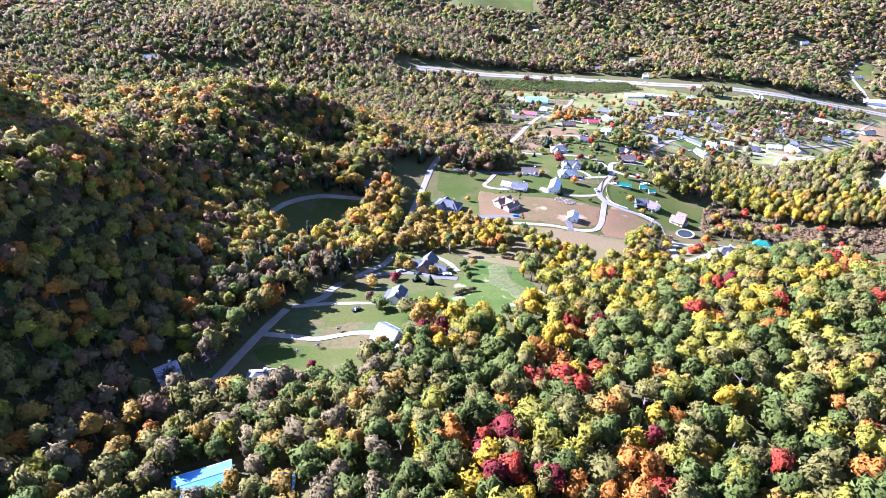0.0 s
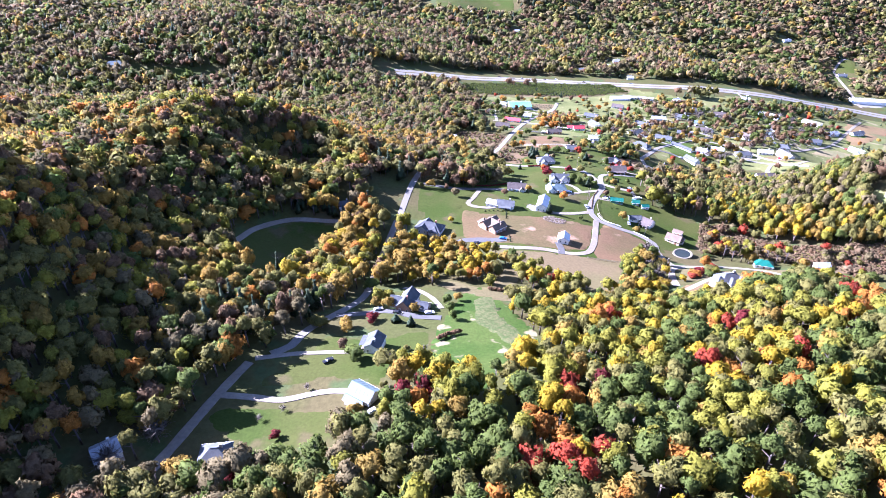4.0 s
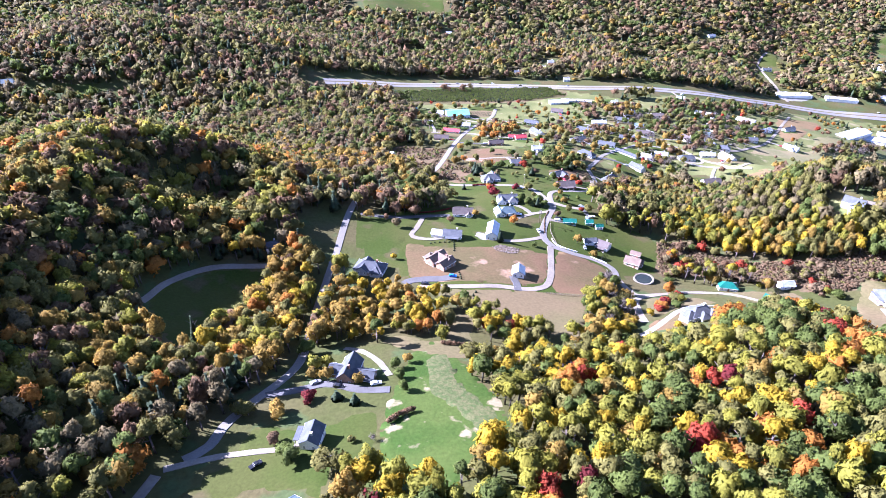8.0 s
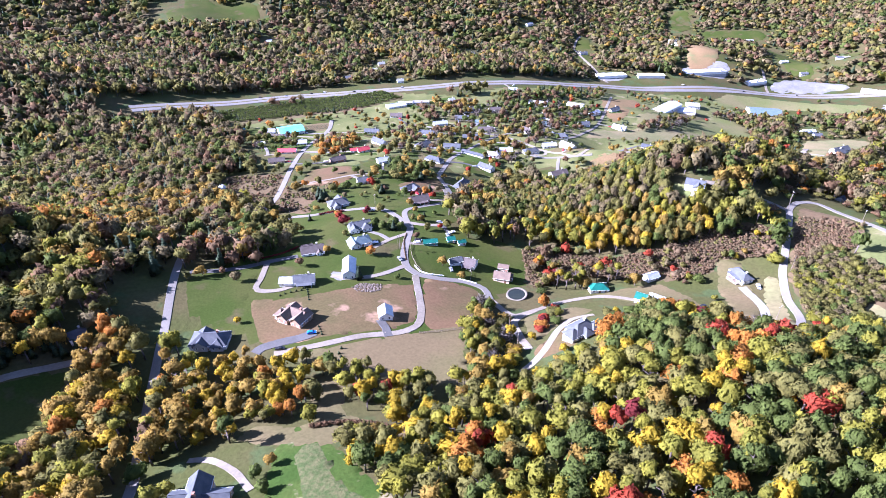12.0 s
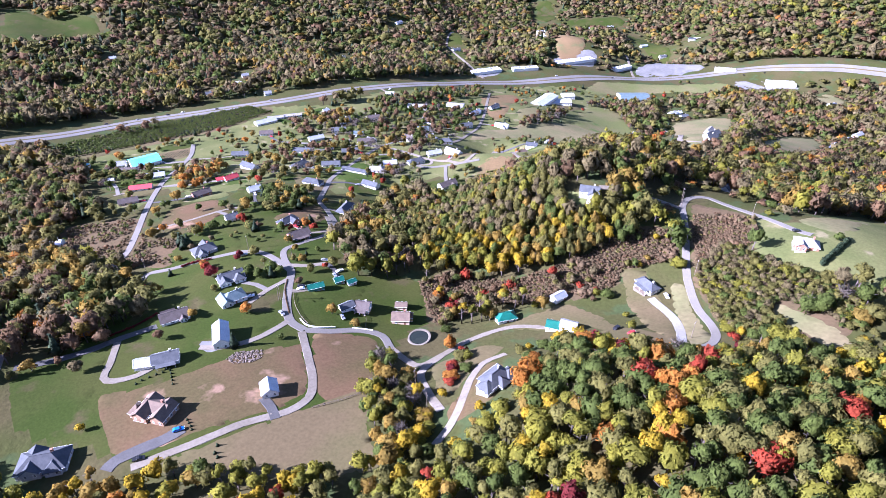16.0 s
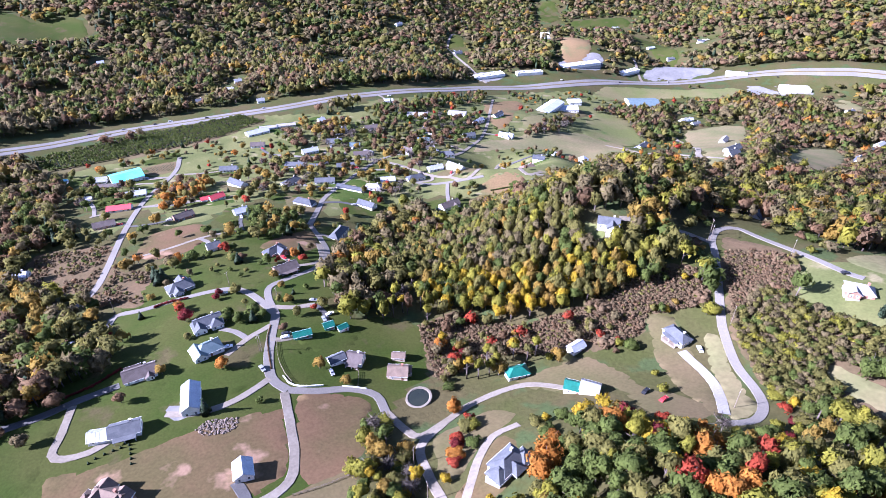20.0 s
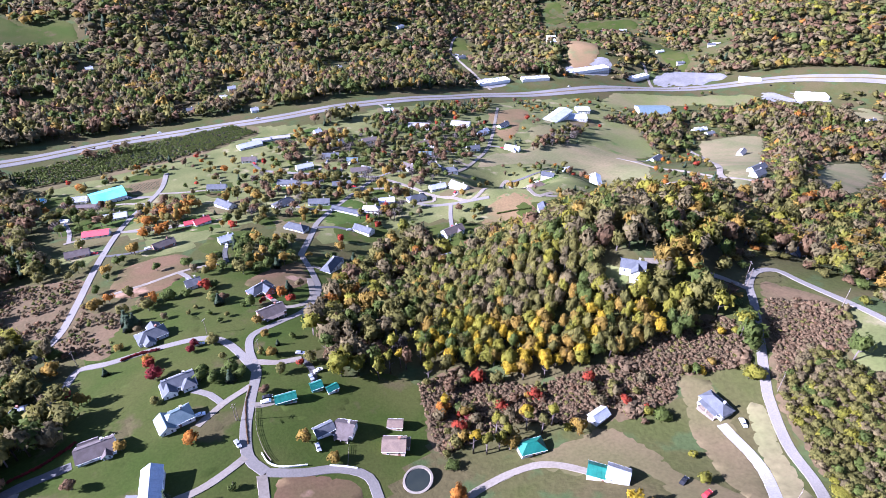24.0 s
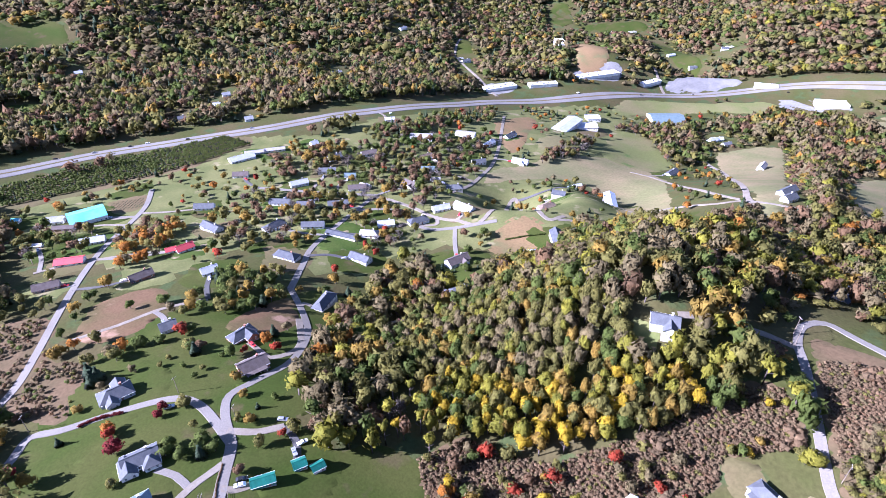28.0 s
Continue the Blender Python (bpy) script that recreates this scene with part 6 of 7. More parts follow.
def lone_tree(kind, x, y, radius, height):
    if any(math.hypot(x - a, y - b) < max(2.0, r * 0.62) for a, b, r in FOOTPRINTS):
        return
    if kind not in CROWN_MESHES:
        made = [conifer(RNG, 260) for _ in range(2)] if kind == "pine" else [twigs(RNG, 240) for _ in range(2)] if kind == "bare" else [crown(RNG, 420, 0.12, lobes=8 + k, tall=1.0 + 0.1 * k, core=2) for k in range(3)]
        CROWN_MESHES[kind] = [tree_mesh("crown", shape, kind) for shape in made]
    choice = CROWN_MESHES[kind][len(PLANTED) % len(CROWN_MESHES[kind])]
    low = height < 4.6 and kind != "pine"
    tree = new("shrub" if low else "conifer" if kind == "pine" else "tree")
    tree.matrix_basis = pose(x, y, float(terrain(x, y)) - 0.1, 0, 0, (len(PLANTED) * 137) % 360)
    tagged(tree, TREE_WORDS[kind] + (" of low growth on a lawn" if low else " standing on grass"), "shrub" if low else "tree", "trees of the village")
    if kind == "pine":
        scale, lift = (radius * 0.8, radius * 0.8, height / 2.3), 0.1
    elif kind == "bare":
        scale, lift = (radius, radius, height * 0.42), height * 0.35
    else:
        deep = min(height * 0.92, radius * 1.8)
        scale, lift = (radius, radius, deep / 1.75), height - deep * 0.95
    shared("crown", choice, tree, "", Matrix.Translation((0, 0, lift)) @ Matrix.Diagonal((*scale, 1)))
    shared("trunk", TRUNK_MESH, tree, "", Matrix.Diagonal((height * 0.8,) * 3 + (1,)))
    PLANTED.append((x, y, radius))


def grove(name, kinds, spacing, ring, low_tree=7.0, high_tree=13.0):
    rng, wood, ring = np.random.RandomState(len(name) * 7), Wood(), np.array(ring, float)
    low, high = ring.min(0), ring.max(0)
    gx, gy = np.meshgrid(np.arange(low[0], high[0], spacing), np.arange(low[1], high[1], spacing))
    p = np.column_stack([gx.ravel(), gy.ravel()])
    p = p + rng.uniform(-0.4, 0.4, p.shape) * spacing
    p = p[inside(p, ring)]
    if len(p) == 0:
        return
    p = p[~near_path(p, 2.0)]
    if high_tree > 14:
        DENSE.append(ring)
    kinds = kinds.split()
    far = math.hypot(*(ring.mean(0) - (60, 150)))
    level = 0 if far < 380 else 1
    for x, y in p:
        if any(math.hypot(x - a, y - b) < r for a, b, r in FOOTPRINTS) or rng.rand() < 0.12:
            continue
        if high_tree > 14 and any(inside(np.array([[x, y]]), plot)[0] for plot in LOW_EDGES):
            continue
        wood.tree(level, kinds[rng.randint(len(kinds))], x, y, min(spacing, 8) * (rng.uniform(0.66, 1.02) if high_tree > 14 else rng.uniform(0.5, 0.72)), rng.uniform(low_tree, high_tree), rng, 3.2 if high_tree > 14 else 2.1)
    if wood.count:
        tagged(new(name, wood.finish(name)), "small grove of mixed autumn trees among lawns", "grove", kind="stuff")


def fill_rows(ring, along, gap, spacing, rng):
    """Places in straight rows inside an outline."""
    ring = np.array(ring, float)
    along = np.array(along, float) / np.linalg.norm(along)
    across = np.array([-along[1], along[0]])
    mid = ring.mean(0)
    reach = np.abs(ring - mid).max() * 1.5
    places = [mid + along * a + across * b for b in np.arange(-reach, reach, gap) for a in np.arange(-reach, reach, spacing)]
    places = np.array(places) + rng.uniform(-0.25, 0.25, (len(places), 2))
    return places[inside(places, ring)]


def orchard(ring):
    rng, wood = np.random.RandomState(5), Wood()
    for x, y in fill_rows(ring, (0.985, 0.02), 5.2, 2.6, rng):
        wood.tree(2, ("green", "pine", "green", "green")[rng.randint(4)], x, y, rng.uniform(1.7, 2.2), rng.uniform(3.2, 4.2), rng)
    tagged(new("apple_orchard", wood.finish("apple_orchard")), "rows of clipped dark green orchard trees beside the highway", "orchard", kind="stuff")


def nursery(ring):
    rng, wood = np.random.RandomState(6), Wood()
    for x, y in fill_rows(ring, (0.6, 0.8), 3.2, 1.4, rng):
        wood.tree(3, "pine", x, y, 0.8, 1.1, rng)
    tagged(new("nursery_stock", wood.finish("nursery_stock")), "close rows of dark potted plants in a nursery yard", "plants", kind="stuff")


# ---- small things of the yards and roads ----
PAINT = {
    "black": material("black_car_paint", (0.02, 0.021, 0.024), (0.03, 0.03, 0.033), 1.0, 0.25, 0.3),
    "white": material("white_car_paint", (0.75, 0.76, 0.77), (0.7, 0.7, 0.71), 1.0, 0.25),
    "silver": material("silver_car_paint", (0.45, 0.46, 0.48), (0.4, 0.41, 0.43), 1.0, 0.25, 0.6),
    "blue": material("blue_car_paint", (0.02, 0.13, 0.55), (0.025, 0.15, 0.6), 1.0, 0.25),
    "red": material("red_car_paint", (0.4, 0.03, 0.03), (0.35, 0.03, 0.03), 1.0, 0.25),
}
RUBBER = material("tyre_rubber", (0.02, 0.02, 0.02), (0.03, 0.03, 0.03), 2.0, 0.9)
VEHICLES = {}


def vehicle_parts(kind):
    """Body, cabin glass, wheel and lamp meshes of a car or a pickup, 4.7 m long."""
    body = bmesh.new()
    profile = [(-2.35, 0.35), (2.35, 0.35), (2.35, 0.8), (1.1, 1.0), (0.5, 1.5), (-0.5, 1.52), (-0.75, 1.05), (-2.35, 1.0)] if kind == "pickup" else [(-2.3, 0.35), (2.3, 0.35), (2.3, 0.75), (1.15, 0.95), (0.5, 1.45), (-1.3, 1.47), (-2.1, 1.0), (-2.3, 0.9)]
    sides = []
    for y in (-0.9, 0.9):
        sides.append([body.verts.new((x, y * (0.82 if z > 1.2 else 1.0), z)) for x, z in profile])
    body.faces.new(sides[0])
    body.faces.new(list(reversed(sides[1])))
    for k in range(len(profile)):
        j = (k + 1) % len(profile)
        body.faces.new([sides[0][j], sides[0][k], sides[1][k], sides[1][j]])
    bmesh.ops.recalc_face_normals(body, faces=body.faces)
    bmesh.ops.bevel(body, geom=list(body.edges), offset=0.06, segments=1, affect="EDGES")
    glass = bmesh.new()
    back = -0.62 if kind == "pickup" else -1.7
    for y in (-0.86, 0.82):
        box(glass, back + 0.15, 0.62, y, y + 0.04, 1.06, 1.38)
    screen = box(glass, 0.0, 0.04, -0.7, 0.7, 0.0, 0.58)
    bmesh.ops.transform(glass, matrix=pose(1.06, 0, 1.02, 0, -50, 0), verts=screen)
    wheel = bmesh.new()
    bmesh.ops.create_cone(wheel, cap_ends=True, segments=14, radius1=0.34, radius2=0.34, depth=0.24, matrix=pose(0, 0, 0, 90))
    lamp = bmesh.new()
    box(lamp, -0.05, 0.03, -0.2, 0.2, -0.08, 0.08)
    out = {}
    for name, bm in (("body", body), ("cabin_glass", glass), ("wheel", wheel), ("headlight", lamp)):
        out[name] = bpy.data.meshes.new(name)
        bm.to_mesh(out[name])
        bm.free()
    out["cabin_glass"].materials.append(GLASS)
    out["wheel"].materials.append(RUBBER)
    out["headlight"].materials.append(TRIM)
    return out


def vehicle(kind, paint, x, y, heading):
    key = (kind, paint)
    if key not in VEHICLES:
        VEHICLES[key] = vehicle_parts(kind)
        VEHICLES[key]["body"].materials.append(PAINT[paint])
    meshes = VEHICLES[key]
    far = max(0.0, math.hypot(x - 60, y - 150) - 350)
    car = new("pickup_truck" if kind == "pickup" else "car")
    car.matrix_basis = pose(x, y, float(terrain(x, y)) + 0.27 + far * 0.0006, 0, 0, heading)
    tagged(car, f"{paint} {'pickup truck' if kind == 'pickup' else 'car'} standing on the paved ground", "pickup" if kind == "pickup" else "car", "vehicles of the valley")
    shared("body", meshes["body"], car)
    shared("cabin_glass", meshes["cabin_glass"], car)
    for wx in (-1.45, 1.45):
        for wy in (-0.82, 0.82):
            shared("wheel", meshes["wheel"], car, "", Matrix.Translation((wx, wy, 0.34)))
    for wy in (-0.6, 0.6):
        shared("headlight", meshes["headlight"], car, "", Matrix.Translation((2.33, wy, 0.66)))


def rod(bm, a, b, r0, r1, sides=8):
    way = Vector(b) - Vector(a)
    m = Matrix.Translation((Vector(a) + Vector(b)) / 2) @ way.to_track_quat("Z", "Y").to_matrix().to_4x4()
    bmesh.ops.create_cone(bm, cap_ends=True, segments=sides, radius1=r0, radius2=r1, depth=way.length, matrix=m)


POLE = {}


def utility_pole(x, y):
    if not POLE:
        for name in ("mast", "crossarm", "insulator"):
            bm = bmesh.new()
            if name == "mast":
                rod(bm, (0, 0, -0.6), (0, 0, 10.5), 0.17, 0.11)
            elif name == "crossarm":
                box(bm, -1.2, 1.2, -0.06, 0.06, 9.7, 9.85)
            else:
                rod(bm, (0, 0, 0), (0, 0, 0.25), 0.06, 0.04, 6)
            POLE[name] = bpy.data.meshes.new(name)
            bm.to_mesh(POLE[name])
            bm.free()
            POLE[name].materials.append(WOOD if name != "insulator" else TRIM)
    pole = new("utility_pole")
    pole.matrix_basis = pose(x, y, float(terrain(x, y)), 0, 0, (x * 7) % 90)
    tagged(pole, "weathered grey wooden utility pole beside a road", "pole", "utility poles")
    shared("mast", POLE["mast"], pole)
    shared("crossarm", POLE["crossarm"], pole)
    for px in (-1.1, -0.4, 0.4, 1.1):
        shared("insulator", POLE["insulator"], pole, "", Matrix.Translation((px, 0, 9.85)))


def kerb_wall(name, points):
    """A low white rendered wall that follows the lane."""
    line = smooth_line(points, step=1.5)
    way = np.gradient(line, axis=0)
    side = np.stack([-way[:, 1], way[:, 0]], 1) / np.linalg.norm(way, axis=1)[:, None]
    z = terrain(line[:, 0], line[:, 1])
    rows = [np.column_stack([line + side * s * 0.22, z + h]) for s, h in ((-1, -0.3), (-1, 0.75), (1, 0.75), (1, -0.3))]
    verts = np.stack(rows, 1).reshape(-1, 3)
    faces = [(r * 4 + c, r * 4 + c + 1, r * 4 + c + 5, r * 4 + c + 4) for r in range(len(line) - 1) for c in range(3)] + [(0, 1, 2, 3), tuple(len(verts) - k for k in (1, 2, 3, 4))]
    tagged(new(name, mesh_of(name, verts, faces, [WALLS["white"]])), "low white garden wall along the lane", "wall", "garden walls")


def rail_fence(name, points):
    line = smooth_line(points, step=2.6)
    fence = new(name)
    start = Vector((*line[0], float(terrain(*line[0]))))
    fence.matrix_basis = Matrix.Translation(start)
    tagged(fence, "weathered timber post and rail fence in grass", "fence", "rail fences")
    bm = bmesh.new()
    box(bm, -0.08, 0.08, -0.08, 0.08, -0.3, 1.25)
    post = bpy.data.meshes.new("post")
    bm.to_mesh(post)
    bm.free()
    post.materials.append(WOOD)
    spots = [Vector((x, y, float(terrain(x, y)))) - start for x, y in line]
    for p in spots:
        shared("post", post, fence, "", Matrix.Translation(p))
    for a, b in zip(spots, spots[1:]):
        for h in (0.45, 0.8, 1.12):
            bm = bmesh.new()
            rod(bm, a + Vector((0, 0, h)), b + Vector((0, 0, h)), 0.05, 0.05, 5)
            part("rail", bm, WOOD, fence)


def hedge(name, points, kind, size):
    """A clipped hedge: one long body of leaf sprays."""
    rng, wood = np.random.RandomState(int(size * 10)), Wood()
    for x, y in smooth_line(points, step=max(0.5, size * 0.7)):
        wood.tree(1, "green" if kind == "pine" else kind, x + rng.uniform(-0.1, 0.1), y + rng.uniform(-0.1, 0.1), size * rng.uniform(0.85, 1.1), size * rng.uniform(1.5, 1.8), rng)
    me = wood.finish(name)
    if kind == "pine":
        me.materials[LEAF_NAMES.index("green")] = LEAVES["pine"]
    tagged(new(name, me), {"burgundy": "dark red clipped hedge beside the drive", "pine": "dense dark evergreen hedge on a lawn"}.get(kind, "low rust-brown hedge along the lane"), "hedge", "hedges")


def pond(x, y, radius):
    """A small round pond in a pale stone rim."""
    angle = np.arange(40) * 2 * math.pi / 40
    wobble = radius * (1 + 0.06 * np.sin(angle * 2 + 0.6))
    z = float(terrain(x + np.cos(angle) * radius * 1.2, y + np.sin(angle) * radius * 1.2).max()) + 0.05
    rim = []
    for scale, h in ((1.32, -3.5), (1.26, 0.05), (1.08, 0.1), (1.0, -0.25)):
        rim.append(np.column_stack([x + np.cos(angle) * wobble * scale, y + np.sin(angle) * wobble * scale, np.full(40, z + h)]))
    verts = np.vstack(rim)
    faces = [(r * 40 + k, r * 40 + (k + 1) % 40, (r + 1) * 40 + (k + 1) % 40, (r + 1) * 40 + k) for r in range(3) for k in range(40)]
    tagged(new("pond_rim", mesh_of("pond_rim", verts, faces, [PAVING["gravel"]])), "pale stone pavement round a garden pond", "pavement", kind="structure")
    disc = np.vstack([rim[3] + (0, 0, 0.1), [(x, y, z - 0.15)]])
    tagged(new("water", mesh_of("water", disc, [(k, (k + 1) % 40, 40) for k in range(40)], [WATER])), "still dark water of a round garden pond", "water", kind="structure")


lone_tree("red", 146.9, 554.7, 5.2, 10)
lone_tree("orange", 180.9, 520.2, 3.6, 7.5)
lone_tree("yellow", 17.8, 385.2, 2.1, 4.2)
lone_tree("green", 109.8, 393.7, 2, 4)
lone_tree("gold", 79.3, 437.9, 3, 7)
lone_tree("burgundy", 214.2, 280.8, 5.2, 10)
lone_tree("lime", 312.8, 305.6, 4.8, 9)
lone_tree("yellow", 298.0, 327.2, 2.4, 4.5)
lone_tree("yellow", 300.4, 322.6, 2.6, 5)
lone_tree("yellow", 323.8, 329.1, 2.4, 5)
lone_tree("yellow", 341.6, 336.6, 2.8, 6)
lone_tree("gold", 307.9, 321.8, 2.4, 5)
lone_tree("lime", 328.1, 324.7, 2.2, 5)
lone_tree("gold", 142.1, 401.7, 3.8, 8)
lone_tree("red", 101.0, 488.7, 3.6, 6.5)
lone_tree("burgundy", 100.5, 477.7, 3.2, 7)
lone_tree("burgundy", 120.8, 488.7, 2.6, 5)
lone_tree("red", 254.5, 588.0, 4, 8)
lone_tree("red", 292.9, 598.4, 4, 8)
lone_tree("yellow", 273.8, 555.1, 4, 9)
lone_tree("gold", 120.3, 649.7, 4.2, 10)
lone_tree("green", 146.8, 598.9, 4, 8)
lone_tree("gold", 87.3, 577.5, 4.4, 9)
lone_tree("gold", 116.6, 561.7, 3, 6.5)
lone_tree("green", 125.8, 557.5, 4, 8)
lone_tree("green", 128.6, 605.1, 3, 7)
lone_tree("green", 146.9, 535.8, 4, 6)
lone_tree("gold", 18.2, 489.2, 6.5, 12)
lone_tree("green", 35.5, 474.3, 5, 10)
lone_tree("orange", 28.6, 466.8, 4.5, 9)
lone_tree("gold", 41.6, 564.6, 4, 8)
lone_tree("gold", 38.2, 564.2, 4, 9)
lone_tree("rust", 13.6, 470.9, 5, 10)
lone_tree("green", 62.1, 536.4, 4.5, 9)
lone_tree("olive", 51.6, 557.3, 4, 8)
lone_tree("orange", -80.8, 221.8, 6.8, 13)
lone_tree("burgundy", -25.5, 256.5, 3, 5.5)
lone_tree("gold", -37.5, 249.4, 3.6, 7)
lone_tree("rust", -36.6, 230.9, 3, 5)
lone_tree("gold", -6.1, 269.0, 3, 6)
lone_tree("pine", -7.1, 248.3, 3.2, 6)
lone_tree("pine", -14.4, 252.9, 3.6, 5)
lone_tree("lime", -24.1, 280.2, 4, 8)
lone_tree("lime", -18.8, 281.5, 3.6, 7)
lone_tree("burgundy", -53.8, 176.5, 2.4, 4)
lone_tree("burgundy", -65.6, 158.6, 3, 5)
lone_tree("olive", -51.9, 250.4, 4, 8)
lone_tree("green", -29.8, 296.0, 4.5, 9)
lone_tree("pine", -84.1, 315.6, 3.4, 15)
lone_tree("rust", -94.1, 190.0, 6, 11)
lone_tree("gold", -98.2, 180.7, 5, 11)
lone_tree("rust", -92.9, 199.6, 6, 12)
lone_tree("bare", -94.5, 175.8, 6, 12)
lone_tree("bare", -105.6, 164.1, 6, 11)
lone_tree("rust", -121.6, 145.5, 6, 11)
lone_tree("lime", -106.1, 181.9, 5, 10)
lone_tree("olive", -15.0, 211.9, 7, 11)
lone_tree("olive", -2.9, 204.8, 6.5, 12)
lone_tree("green", 2.7, 194.2, 5, 10)
lone_tree("yellow", 67.9, 252.4, 5.5, 12)
lone_tree("olive", 39.5, 311.0, 5, 10)
lone_tree("olive", 11.3, 328.2, 5, 10)
lone_tree("lime", 20.7, 305.1, 3.6, 9)
lone_tree("olive", -21.2, 228.5, 3, 5)
lone_tree("gold", -36.8, 245.1, 3.6, 7)
lone_tree("burgundy", -26.0, 253.4, 3, 5)
lone_tree("rust", -36.5, 230.3, 2.6, 4.5)
lone_tree("olive", -48.5, 248.9, 4, 6)
lone_tree("gold", -18.9, 269.3, 4, 8)
lone_tree("gold", -25.1, 272.6, 3.6, 7)
lone_tree("gold", -6.3, 262.9, 3.2, 6)
lone_tree("green", 10.7, 274.0, 3, 7)
lone_tree("gold", 16.6, 278.1, 2.8, 6)
lone_tree("green", 12.9, 254.8, 3, 6)
lone_tree("green", 11.3, 265.1, 3, 6)
lone_tree("pine", 83.6, 406.1, 2.6, 7)
lone_tree("pine", 87.9, 399.4, 3.4, 9)
lone_tree("pine", 80.9, 408.6, 1.6, 4)
lone_tree("pine", 99.7, 545.0, 5, 10)
lone_tree("pine", 100.0, 535.9, 5, 11)
lone_tree("green", 117.7, 462.7, 4, 7)
lone_tree("green", 122.5, 457.2, 3.6, 7)
lone_tree("green", 128.9, 456.3, 3.8, 7)
lone_tree("green", 134.8, 453.7, 3, 6)
lone_tree("orange", 179.3, 342.5, 4, 7)
lone_tree("red", 178.1, 330.9, 3.6, 6.5)
lone_tree("orange", 178.2, 287.3, 6, 9)
lone_tree("orange", 172.7, 284.9, 6, 9)
lone_tree("orange", 186.0, 291.8, 5.5, 9)
lone_tree("yellow", 141.2, 317.1, 4.2, 9)
lone_tree("yellow", 119.1, 291.2, 5, 12)
lone_tree("yellow", 126.1, 292.0, 4, 9)
lone_tree("yellow", 112.2, 288.2, 4, 9)
lone_tree("gold", 212.3, 350.5, 5.5, 11)
lone_tree("gold", 239.3, 336.8, 4.5, 10)
lone_tree("red", 266.1, 334.7, 3, 6)
lone_tree("lime", 259.7, 298.0, 2, 4)
lone_tree("rust", 263.1, 322.1, 2, 3.5)
lone_tree("red", 202.6, 373.0, 3.8, 7)
lone_tree("burgundy", 210.2, 375.1, 3, 5)
lone_tree("orange", 201.5, 384.9, 4, 9)
lone_tree("yellow", 205.9, 388.2, 3.5, 8)
lone_tree("yellow", 205.4, 293.7, 5, 11)
lone_tree("gold", 203.7, 288.1, 5, 10)
lone_tree("yellow", 219.8, 294.6, 4.5, 9)
lone_tree("yellow", 207.4, 260.5, 4.5, 10)
lone_tree("orange", 217.0, 257.1, 5, 10)
lone_tree("orange", 222.0, 255.8, 5, 10)
lone_tree("gold", 227.5, 243.5, 5.5, 11)
lone_tree("bare", 212.5, 248.8, 6, 11)
lone_tree("bare", 236.0, 255.3, 5, 9)
lone_tree("green", 313.9, 230.8, 6, 12)
lone_tree("green", 312.0, 236.9, 6, 12)
lone_tree("bare", 325.8, 228.3, 6, 12)
lone_tree("yellow", 275.4, 209.5, 4.5, 9)
lone_tree("orange", 242.3, 204.2, 6, 10)
lone_tree("orange", 249.5, 197.2, 6, 10)
lone_tree("orange", 233.8, 207.5, 4, 8)
lone_tree("yellow", 215.3, 205.6, 6, 10)
lone_tree("orange", 163.8, 235.1, 6, 11)
lone_tree("green", 374.1, 253.5, 3.4, 5)
lone_tree("lime", 249.1, 287.3, 3, 6)
lone_tree("gold", 148.1, 387.0, 3.4, 5)
lone_tree("red", 160.9, 446.6, 2.6, 4)
lone_tree("olive", 165.9, 447.0, 4, 8)
lone_tree("pine", 154.6, 461.5, 1.4, 4)
lone_tree("red", 8.6, 606.6, 5, 9)
lone_tree("orange", 30.2, 577.6, 4, 7)
lone_tree("orange", 117.3, 560.6, 4, 7)
lone_tree("green", 126.7, 556.0, 4, 7)
lone_tree("gold", 89.0, 579.7, 4.4, 8)
lone_tree("pine", 100.5, 536.8, 5, 10)
lone_tree("pine", 103.0, 537.9, 5, 10)
lone_tree("burgundy", 101.9, 478.6, 4, 9)
lone_tree("orange", 101.0, 493.5, 3.2, 6)
lone_tree("green", 120.4, 466.0, 4, 7)
lone_tree("green", 131.9, 461.2, 4.5, 8)
lone_tree("burgundy", 123.4, 493.3, 2.6, 5)
lone_tree("olive", 132.2, 488.9, 4, 6)
lone_tree("pine", 158.1, 468.1, 1.8, 4)
lone_tree("gold", 60.3, 522.9, 5, 10)
lone_tree("olive", 146.4, 537.1, 4, 6)
lone_tree("rust", 150.2, 532.5, 4, 6)
lone_tree("gold", 122.1, 646.6, 5, 12)
lone_tree("gold", 162.6, 592.1, 4.4, 9)
lone_tree("green", 146.7, 597.4, 3.6, 8)
lone_tree("gold", 40.2, 542.5, 4, 8)
lone_tree("orange", 33.5, 548.0, 3.5, 7)
lone_tree("gold", 60.9, 520.4, 4, 9)
lone_tree("green", 38.5, 506.8, 7, 13)
lone_tree("olive", 49.6, 511.2, 6, 11)
lone_tree("green", 34.7, 470.0, 5, 9)
lone_tree("bare", 46.1, 465.6, 5, 9)
lone_tree("orange", 30.8, 453.8, 5, 10)
lone_tree("rust", 37.0, 443.1, 5, 10)
lone_tree("olive", 26.2, 495.0, 7, 12)
lone_tree("green", 26.5, 470.9, 6, 11)
lone_tree("gold", 26.3, 524.8, 4, 8)
lone_tree("haze", 55.5, 495.2, 4, 7)
lone_tree("burgundy", 63.8, 493.7, 3, 5)
lone_tree("rust", 23.2, 445.1, 6, 11)
